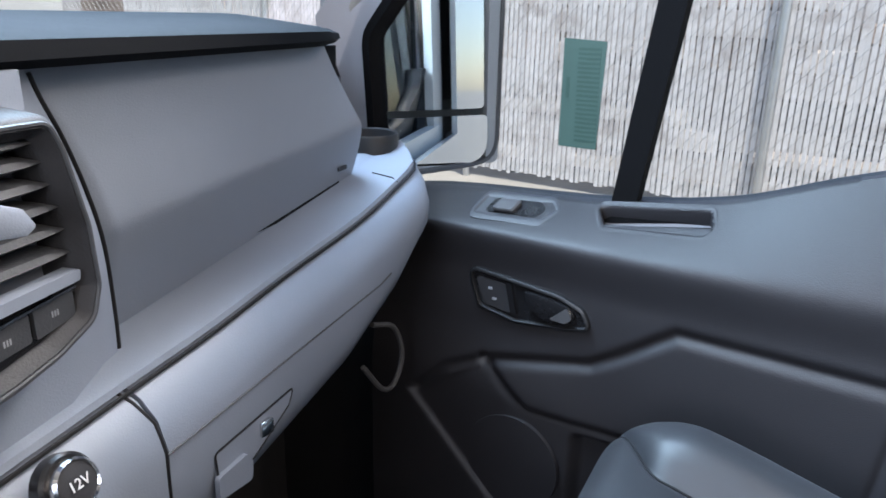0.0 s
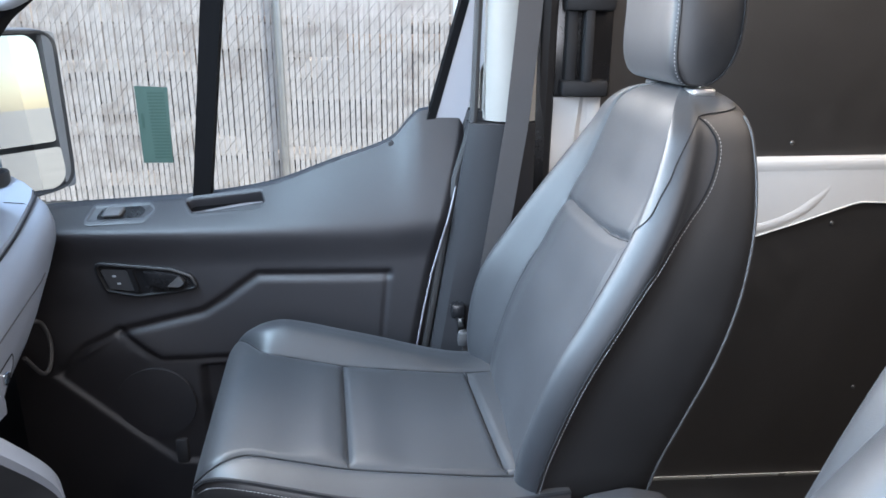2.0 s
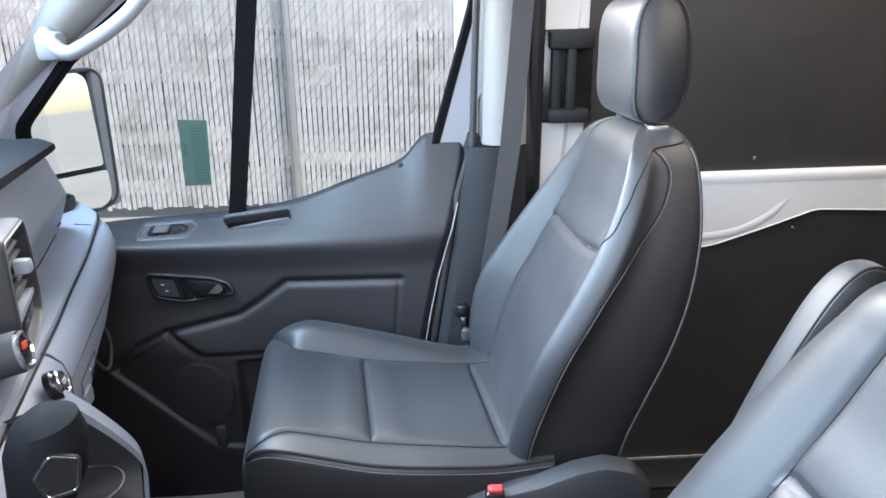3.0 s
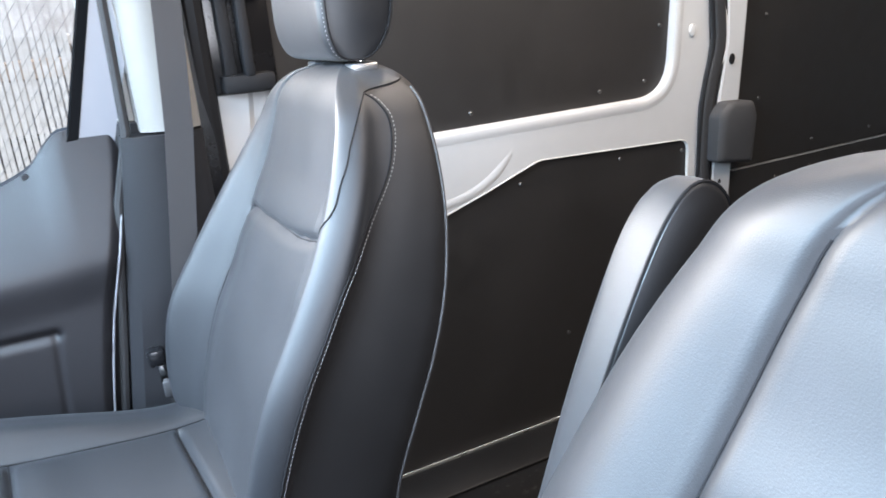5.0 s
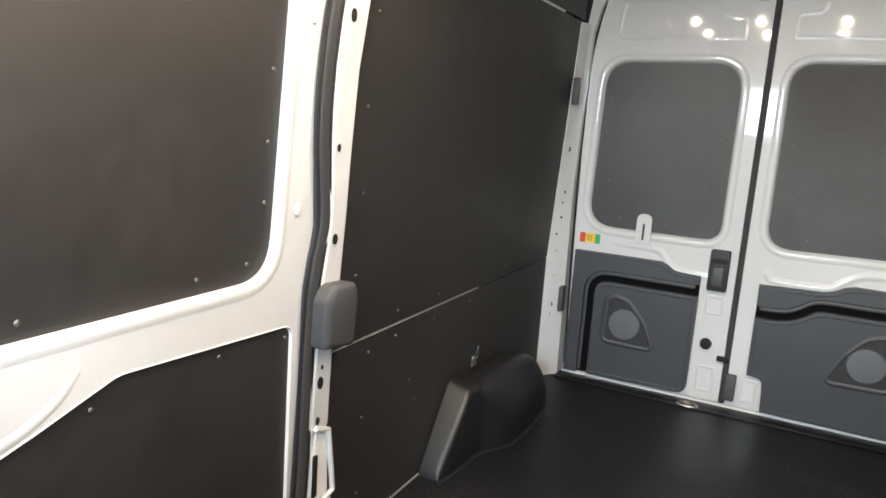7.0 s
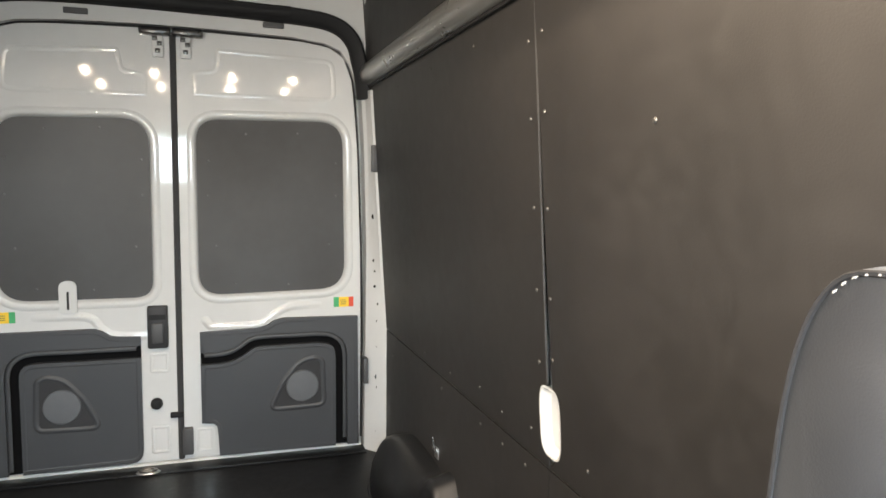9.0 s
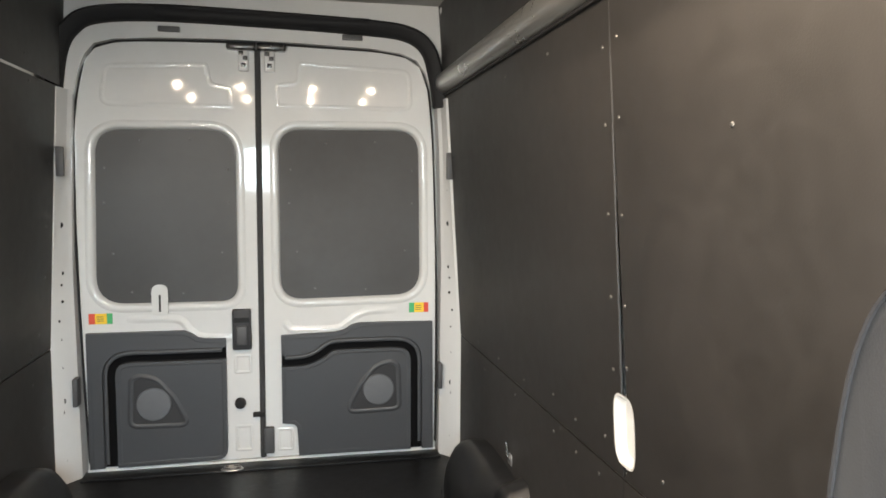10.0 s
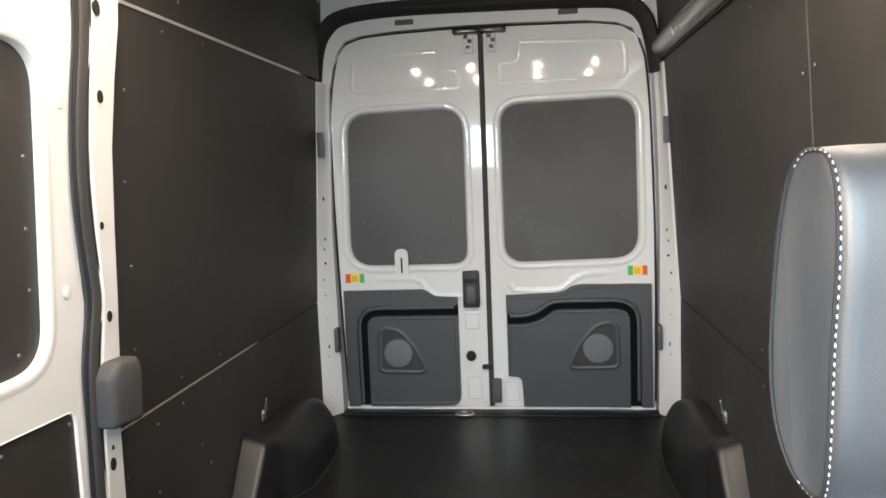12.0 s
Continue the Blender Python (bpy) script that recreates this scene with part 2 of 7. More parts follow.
def add_box(bm, x0, x1, y0, y1, z0, z1, bevel=0.0, seg=2):
    r = bmesh.ops.create_cube(bm, size=1.0)
    vs = r["verts"]
    for v in vs:
        v.co = Vector(((x0 + x1) / 2 + v.co.x * (x1 - x0), (y0 + y1) / 2 + v.co.y * (y1 - y0), (z0 + z1) / 2 + v.co.z * (z1 - z0)))
    if bevel:
        es = list({e for v in vs for e in v.link_edges})
        bmesh.ops.bevel(bm, geom=es, offset=bevel, segments=seg, affect="EDGES", profile=0.5)
    return bm


def box(*a, **k):
    return add_box(bmesh.new(), *a, **k)


def loft(rings, closed=True, cap=True, bm=None):
    bm = bm or bmesh.new()
    rows = [[bm.verts.new(p) for p in r] for r in rings]
    n = len(rows[0])
    for a, b in zip(rows, rows[1:]):
        for i in range(n if closed else n - 1):
            j = (i + 1) % n
            bm.faces.new((a[i], a[j], b[j], b[i]))
    if cap and closed:
        bm.faces.new(rows[0])
        bm.faces.new(rows[-1])
    return bm


def tube(pts, r, seg=8, bm=None, closed=False):
    bm = bm or bmesh.new()
    pts = [Vector(p) for p in pts]
    n = len(pts)
    rings = []
    up = None
    for i, p in enumerate(pts):
        if closed:
            d = (pts[(i + 1) % n] - pts[i - 1]).normalized()
        else:
            d = (pts[min(i + 1, n - 1)] - pts[max(i - 1, 0)]).normalized()
        if up is None:
            up = d.orthogonal().normalized()
        up = (up - d * up.dot(d)).normalized()
        s = d.cross(up)
        rings.append([p + (up * math.cos(2 * math.pi * k / seg) + s * math.sin(2 * math.pi * k / seg)) * r for k in range(seg)])
    if closed:
        rings.append(rings[0])
        loft(rings, True, False, bm)
        bmesh.ops.remove_doubles(bm, verts=bm.verts[:], dist=1e-6)
        return bm
    return loft(rings, True, True, bm)


def fillet(poly, r, n=5):
    out = []
    m = len(poly)
    for i in range(m):
        p, a, b = Vector(poly[i]), Vector(poly[i - 1]), Vector(poly[(i + 1) % m])
        rr = r[i] if isinstance(r, (list, tuple)) else r
        da, db = a - p, b - p
        la, lb = da.length, db.length
        da, db = da / la, db / lb
        ang = da.angle(db)
        if rr <= 0 or ang > 3.1:
            out.append(tuple(p))
            continue
        t = min(rr / math.tan(ang / 2), la * 0.49, lb * 0.49)
        for k in range(n + 1):
            s = k / n
            out.append(tuple((p + da * t) * (1 - s) ** 2 + p * 2 * s * (1 - s) + (p + db * t) * s ** 2))
    return out


def rrect(u0, u1, v0, v1, r, n=5):
    return fillet([(u0, v0), (u1, v0), (u1, v1), (u0, v1)], r, n)


def plate(outer, holes, fmap, t, bm=None):
    """A flat sheet with holes, from outlines in two coordinates; fmap(u, v, w) gives its place, w from 0 to t."""
    bm = bm or bmesh.new()
    loops, flat = [], []
    for lp in [outer] + list(holes):
        clean = [p for k, p in enumerate(lp) if (Vector(p) - Vector(lp[k - 1])).length > 1e-5]
        vs = [bm.verts.new((p[0], p[1], 0)) for p in clean]
        loops.append(vs)
        flat.append([Vector((p[0], p[1], 0)) for p in clean])
    every = [v for lp in loops for v in lp]
    faces = []
    for tri in tessellate_polygon(flat):
        if len(set(tri)) == 3 and bm.faces.get([every[k] for k in tri]) is None:
            faces.append(bm.faces.new([every[k] for k in tri]))
    top = {}
    for lp in loops:
        for v in lp:
            top[v] = bm.verts.new((v.co.x, v.co.y, 1))
    for f in faces:
        bm.faces.new([top[v] for v in reversed(f.verts)])
    for lp in loops:
        for i, v in enumerate(lp):
            w = lp[(i + 1) % len(lp)]
            bm.faces.new((v, w, top[w], top[v]))
    for lp in loops:
        for v in lp:
            for q, w in ((top[v], t), (v, 0)):
                q.co = Vector(fmap(v.co.x if q is v else q.co.x, q.co.y, w))
    return bm


def ring_lip(poly, steps, fmap, bm=None):
    """A lip round an outline: steps are (inset, w) pairs."""
    c = Vector((sum(p[0] for p in poly) / len(poly), sum(p[1] for p in poly) / len(poly)))
    n = len(poly)
    nor = []
    for i in range(n):
        d = Vector(poly[(i + 1) % n]) - Vector(poly[i - 1])
        q = Vector((-d.y, d.x)).normalized()
        if q.dot(c - Vector(poly[i])) < 0:
            q = -q
        nor.append(q)
    rings = [[fmap(*(Vector(poly[i]) + nor[i] * s), w) for i in range(n)] for s, w in steps]
    bm = bm or bmesh.new()
    rows = [[bm.verts.new(p) for p in r] for r in rings]
    for a, b in zip(rows, rows[1:]):
        for i in range(n):
            j = (i + 1) % n
            bm.faces.new((a[i], a[j], b[j], b[i]))
    return bm


def field(nu, nv, fn, skirt=None):
    """A sheet fn(s, t), s and t from 0 to 1, with its edge turned by the vector skirt."""
    bm = bmesh.new()
    g = [[bm.verts.new(fn(i / nu, j / nv)) for j in range(nv + 1)] for i in range(nu + 1)]
    for i in range(nu):
        for j in range(nv):
            bm.faces.new((g[i][j], g[i + 1][j], g[i + 1][j + 1], g[i][j + 1]))
    if skirt:
        rim = [g[i][0] for i in range(nu)] + [g[nu][j] for j in range(nv)] + [g[i][nv] for i in range(nu, 0, -1)] + [g[0][j] for j in range(nv, 0, -1)]
        low = [bm.verts.new(v.co + Vector(skirt)) for v in rim]
        for i in range(len(rim)):
            j = (i + 1) % len(rim)
            bm.faces.new((rim[i], rim[j], low[j], low[i]))
        bm.faces.new(low)
    return bm


def lerp_table(x, tab):
    if x <= tab[0][0]:
        return tab[0][1]
    for (a, b), (c, d) in zip(tab, tab[1:]):
        if x <= c:
            return b + (d - b) * (x - a) / (c - a)
    return tab[-1][1]


def smooth_table(x, tab):
    """Catmull-Rom through a table of (x, value)."""
    if x <= tab[0][0]:
        return tab[0][1]
    if x >= tab[-1][0]:
        return tab[-1][1]
    for i in range(len(tab) - 1):
        if x <= tab[i + 1][0]:
            x0, y0 = tab[i]
            x1, y1 = tab[i + 1]
            m0 = (y1 - tab[i - 1][1]) / (x1 - tab[i - 1][0]) if i else (y1 - y0) / (x1 - x0)
            m1 = (tab[i + 2][1] - y0) / (tab[i + 2][0] - x0) if i + 2 < len(tab) else (y1 - y0) / (x1 - x0)
            h = x1 - x0
            t = (x - x0) / h
            return (2 * t ** 3 - 3 * t * t + 1) * y0 + (t ** 3 - 2 * t * t + t) * h * m0 + (3 * t * t - 2 * t ** 3) * y1 + (t ** 3 - t * t) * h * m1


def sstep(a, b, x):
    t = min(1, max(0, (x - a) / (b - a)))
    return t * t * (3 - 2 * t)


def bump_at(d, w):
    return math.exp(-(d / w) ** 2)


def seg_dist(p, a, b):
    p, a, b = Vector(p), Vector(a), Vector(b)
    d = b - a
    t = min(1, max(0, (p - a).dot(d) / d.dot(d)))
    return (p - a - d * t).length


def line_dist(p, pts):
    return min(seg_dist(p, a, b) for a, b in zip(pts, pts[1:]))


def stitches(pts, n_mm=5.2, r=0.0008, ln=0.0044):
    """Short thread stitches along a line of points."""
    bm = bmesh.new()
    pts = [Vector(p) for p in pts]
    acc = 0.0
    step = n_mm / 1000
    for a, b in zip(pts, pts[1:]):
        d = b - a
        L = d.length
        if L < 1e-6:
            continue
        d /= L
        s = acc
        while s < L:
            c = a + d * s
            o = d.orthogonal().normalized() * r
            q = d.cross(o)
            e = d * ln / 2
            vs = [bm.verts.new(c - e)] + [bm.verts.new(c + o * math.cos(k * math.pi / 2) + q * math.sin(k * math.pi / 2)) for k in range(4)] + [bm.verts.new(c + e)]
            for k in range(4):
                bm.faces.new((vs[0], vs[1 + k], vs[1 + (k + 1) % 4]))
                bm.faces.new((vs[5], vs[1 + (k + 1) % 4], vs[1 + k]))
            s += step
        acc = s - L
    return bm


# walls lean inward above the lower boards
def wl(z):
    return -(0.872 - 0.052 * max(0.0, z - 0.59))


def wr(z):
    return 0.858 - 0.062 * max(0.0, z - 0.59)


def on_left(y, z, w):
    return (wl(z) + w - 0.008 * max(0.0, y - 1.1), y, z)


def on_right(y, z, w):
    return (wr(z) - w, y, z)


REAR = 3.0
ROOF = 2.08


def on_rear(x, z, w):
    return (x, REAR - w, z)


def rivet_mesh():
    bm = bmesh.new()
    rings = [[(r * math.cos(a * math.pi / 4), r * math.sin(a * math.pi / 4), h) for a in range(8)] for r, h in ((0.0056, 0), (0.0050, 0.0020), (0.0026, 0.0032))]
    loft(rings, True, True, bm)
    me = bpy.data.meshes.new("rivet")
    bm.to_mesh(me)
    bm.free()
    me.materials.append(RIVETM)
    me.shade_smooth()
    return me


RIVET = rivet_mesh()


def rivet(parent, place, normal):
    ob = new("rivet", RIVET)
    ob.matrix_world = Matrix.Translation(place) @ Vector(normal).to_track_quat("Z", "Y").to_matrix().to_4x4()
    ob.parent = parent
    return ob


# ---- the setting: ground, van floor, walls, ceiling ----
def build_ground():
    bm = bmesh.new()
    bmesh.ops.create_grid(bm, x_segments=8, y_segments=8, size=900)
    for v in bm.verts:
        v.co.z = -0.72
    tagged(part("ground", bm, CONCRETE), "pale dusty concrete yard ground beside the van", "ground", kind="structure")
    k = box(-7.25, -7.05, -40, 40, -0.75, -0.60, bevel=0.02)
    tagged(part("kerb", k, KERBM), "grey concrete kerb at the foot of the fence", "kerb", kind="structure")


def build_floor():
    ob = part("floor", box(-0.90, 0.88, -0.33, 3.03, -0.05, 0.0), FLOORM)
    tagged(ob, "black ribbed vinyl cargo floor with faint scuffs", "floor", kind="structure")
    cab = part("floor_cab", box(-0.90, 0.88, -1.75, -0.33, -0.17, -0.11), FLOORM)
    tagged(cab, "black vinyl cab floor mat", "floor", kind="structure")
    rise = part("floor_step", box(-0.90, 0.88, -0.36, -0.33, -0.17, -0.002), FLOORM)
    tagged(rise, "black vinyl step between cab and cargo floor", "floor step", kind="structure")
    # threshold plate and its bright edge at the rear doors
    th = thing("rear_threshold", "black plastic sill plate along the rear doors", "door sill", kind="structure")
    part("plate", box(-0.80, 0.77, 2.885, 2.985, 0.0, 0.009, bevel=0.003), FLOORM, th)
    part("edge_strip", box(-0.79, 0.76, 2.976, 2.984, 0.009, 0.020), WHITE_DULL, th, "white painted sill edge")
    # raised end of the side step
    foot = [(-0.885, 0.712), (-0.722, 0.668), (-0.712, 0.775), (-0.80, 0.905), (-0.815, 1.10), (-0.885, 1.10)]
    tops = (0.068, 0.030, 0.030, 0.052, 0.058, 0.064)
    low = [(x, y, 0.0) for x, y in foot]
    shoulder = [(x, y, z - 0.006) for (x, y), z in zip(foot, tops)]
    crown = [(-0.82 + (x + 0.82) * 0.95, 0.88 + (y - 0.88) * 0.97, z) for (x, y), z in zip(foot, tops)]
    sc = thing("step_cover", "black moulded plastic cover at the end of the side step", "step cover")
    part("cover", loft([low, shoulder, crown]), ARCH, sc, angle=25)
    part("flange", loft([[(-0.82 + (x + 0.82) * g, 0.88 + (y - 0.88) * g, z) for x, y in foot] for g, z in ((1.06, 0.0005), (1.05, 0.006), (0.9, 0.006))]), ARCH, sc, "thin fixing flange on the floor", angle=25)
    sill = thing("side_sill", "black side step sill with a bright metal edge", "sill", kind="structure")
    part("tread", box(-0.872, -0.74, -0.28, 0.672, 0.0, 0.008, bevel=0.003), ARCH, sill)
    part("metal_edge", box(-0.868, -0.862, -0.28, 0.672, 0.008, 0.012), RAILM, sill, "thin bright metal edge strip")
    # ring in the floor near the doors
    rg = thing("floor_ring", "small chrome recessed tie-down ring in the floor", "tie-down ring")
    pts = [(-0.175 + 0.035 * math.cos(a * math.pi / 10), 2.90 + 0.018 * math.sin(a * math.pi / 10), 0.017) for a in range(20)]
    part("ring", tube(pts, 0.005, 6, closed=True), CHROME, rg)
    part("cup", loft([[(-0.175 + r * math.cos(a * math.pi / 10), 2.90 + 0.55 * r * math.sin(a * math.pi / 10), h) for a in range(20)] for r, h in ((0.05, 0.0092), (0.046, 0.013), (0.02, 0.0115))]), STEEL, rg)


def wall_board(parent, name, outline, fmap, t, rivets, normal, label=""):
    ob = part(name, plate(outline, [], fmap, t), PLY, parent, label, smooth=False)
    for y, z in rivets:
        p = Vector(fmap(y, z, t + 0.0002))
        rivet(parent, p, normal)
    return ob


def build_left_wall():
    w = thing("wall_left", "white van side wall lined with black boards", "wall", kind="structure")
    # outer skin behind everything, with the passenger door opening left free
    part("skin", plate([(0.9, -0.05), (3.08, -0.05), (3.08, 2.1), (0.9, 2.1)], [], lambda y, z, q: (wl(z) - 0.10 + q, y, z), 0.03), WHITE_DULL, w)
    part("skin", plate([(-0.16, 1.77), (0.9, 1.77), (0.9, 2.1), (-0.16, 2.1)], [], lambda y, z, q: (wl(z) - 0.05 + q, y, z), 0.03), WHITE_DULL, w)
    part("outer_panel", plate([(-1.42, -0.35), (3.06, -0.35), (3.06, 2.10), (-0.24, 2.10), (-0.28, 0.70), (-1.42, 0.66)], [], lambda y, z, q: (-0.99 + q, y, z), 0.02), WHITE, w, "white painted outer body side")
    # pillar behind the sliding door, tapered to a foot
    col = bmesh.new()
    rows = []
    for z, y0, y1, d in ((0.058, 0.985, 1.092, 0.05), (0.20, 0.99, 1.092, 0.05), (0.205, 1.0, 1.105, 0.025), (0.36, 1.005, 1.09, 0.02), (0.42, 1.005, 1.092, 0.03), (0.60, 1.012, 1.096, 0.03), (0.8, 1.015, 1.104, 0.03), (0.95, 1.03, 1.106, 0.03), (1.1, 1.015, 1.105, 0.03), (1.3, 1.005, 1.108, 0.03), (1.48, 1.02, 1.132, 0.03), (1.60, 1.035, 1.155, 0.03), (1.72, 1.04, 1.16, 0.03)):
        x = wl(z)
        rows.append([(x - 0.05, y0, z), (x + d - 0.008, y0, z), (x + d, y0 + 0.012, z), (x + d, y1 - 0.012, z), (x + d - 0.008, y1, z), (x - 0.05, y1, z)])
    loft(rows, True, True, col)
    part("pillar", col, WHITE, w, "white painted steel pillar with punched holes", angle=30)
    # the open pocket in the foot of the pillar
    part("pocket", plate(fillet([(1.015, 0.215), (1.09, 0.215), (1.078, 0.40), (1.035, 0.41)], 0.012, 3), [], lambda y, z, q: (wl(z) + 0.018 + q, y, z), 0.012), WHITE_DULL, w, "white latch pocket")
    part("latch_bar", box(wl(0.3) + 0.030, wl(0.3) + 0.038, 1.020, 1.036, 0.23, 0.345, bevel=0.003), RUBBER, w, "black latch bar")
    part("pocket_lip", tube([(wl(z) + 0.036, y, z) for y, z in ((1.022, 0.42), (1.075, 0.40), (1.092, 0.30), (1.105, 0.22), (1.055, 0.205))], 0.008, 6), WHITE, w, "white folded steel lip")
    for y, z, r in ((1.105, 0.535, 0.011), (1.11, 0.575, 0.004), (1.10, 0.435, 0.007), (1.165, 0.47, 0.004), (1.085, 0.22, 0.004), (1.085, 0.10, 0.006), (1.135, 0.07, 0.004), (1.105, 1.12, 0.006), (1.12, 1.42, 0.01), (1.12, 0.90, 0.009), (1.12, 1.62, 0.012)):
        d = 0.032 if z > 0.4 else (0.052 if z < 0.2 else 0.03)
        part("hole", loft([[(wl(z) + d + h, y - 0.065 + r * math.cos(a * math.pi / 6), z + r * 1.5 * math.sin(a * math.pi / 6)) for a in range(12)] for h in (-0.004, 0.0012)]), RUBBER, w, "punched hole")
    # rubber seal that follows the pillar
    pts = [(wl(z) + 0.018, y, z) for z, y in ((0.0, 0.972), (0.35, 0.990), (0.60, 0.996), (0.78, 0.994), (0.86, 1.004), (0.94, 1.020), (1.02, 1.010), (1.12, 0.994), (1.25, 0.986), (1.40, 0.995), (1.56, 1.018), (1.72, 1.022))]
    fine = [Vector((smooth_table(z, [(p[2], p[0]) for p in pts]), smooth_table(z, [(p[2], p[1]) for p in pts]), z)) for z in [i * 1.72 / 50 for i in range(51)]]
    part("door_seal", loft([[p + Vector((o, q, 0)) for q, o in ((-0.020, -0.02), (-0.019, 0.004), (-0.012, 0.010), (-0.004, 0.009), (0.003, 0.012), (0.013, 0.010), (0.017, 0.002), (0.018, -0.02))] for p in fine]), SEAL, w, "dark grey rubber door seal", angle=60)
    part("seal_lip", tube([p + Vector((0.004, 0.0215, 0)) for p in fine], 0.0055, 6), RUBBER, w, "black inner seal lip")
    part("seal_lip", tube([p + Vector((0.002, -0.0225, 0)) for p in fine], 0.0042, 6), RUBBER, w, "black outer seal lip")
    # boards
    t = 0.006
    riv_u = [(1.20, 0.78), (1.20, 1.0), (1.185, 1.22), (1.20, 1.45), (1.40, 1.63), (1.65, 1.64), (1.95, 1.64), (2.25, 1.64), (2.55, 1.64), (1.45, 0.63), (1.72, 0.63), (1.98, 0.63), (2.25, 0.62), (2.31, 0.633), (2.70, 0.68), (2.76, 0.9), (2.76, 1.1), (2.78, 1.35), (2.80, 1.58), (2.62, 0.62)]
    riv_l = [(1.30, 0.54), (1.45, 0.55), (1.70, 0.55), (1.98, 0.55), (2.25, 0.55), (1.28, 0.35), (1.55, 0.38), (1.60, 0.30), (1.27, 0.12), (2.62, 0.5), (2.72, 0.3)]
    wall_board(w, "lower_board", [(1.08, 0.005), (2.86, 0.005), (2.86, 0.587), (1.08, 0.587)], on_left, t, riv_l, (1, 0, 0), "black film-faced board, low row")
    wall_board(w, "middle_board", [(1.08, 0.593), (2.86, 0.593), (2.90, 1.663), (1.08, 1.663)], on_left, t, riv_u, (1, 0, 0), "black film-faced board, middle row")
    wall_board(w, "upper_board", [(-0.16, 1.80), (1.14, 1.80), (1.14, 1.673), (2.98, 1.673), (2.98, ROOF), (-0.16, ROOF)], on_left, t, [(1.5, 1.73), (2.0, 1.73), (2.5, 1.73), (2.85, 1.73)], (1, 0, 0), "black film-faced board under the roof")
    part("joint_strip", plate([(1.16, 1.662), (2.60, 1.662), (2.60, 1.671), (1.16, 1.671)], [], lambda y, z, q: on_left(y, z, 0.0055 + q), 0.003), ALU, w, "thin bright joint strip")
    part("joint_strip", plate([(1.12, 0.5865), (2.05, 0.5865), (2.05, 0.5905), (1.12, 0.5905)], [], lambda y, z, q: on_left(y, z, 0.0055 + q), 0.002), ALU, w)
    part("joint_strip", plate([(1.20, 0.004), (1.66, 0.004), (1.66, 0.010), (1.20, 0.010)], [], lambda y, z, q: on_left(y, z, 0.006 + q), 0.004), ALU, w)
    return w


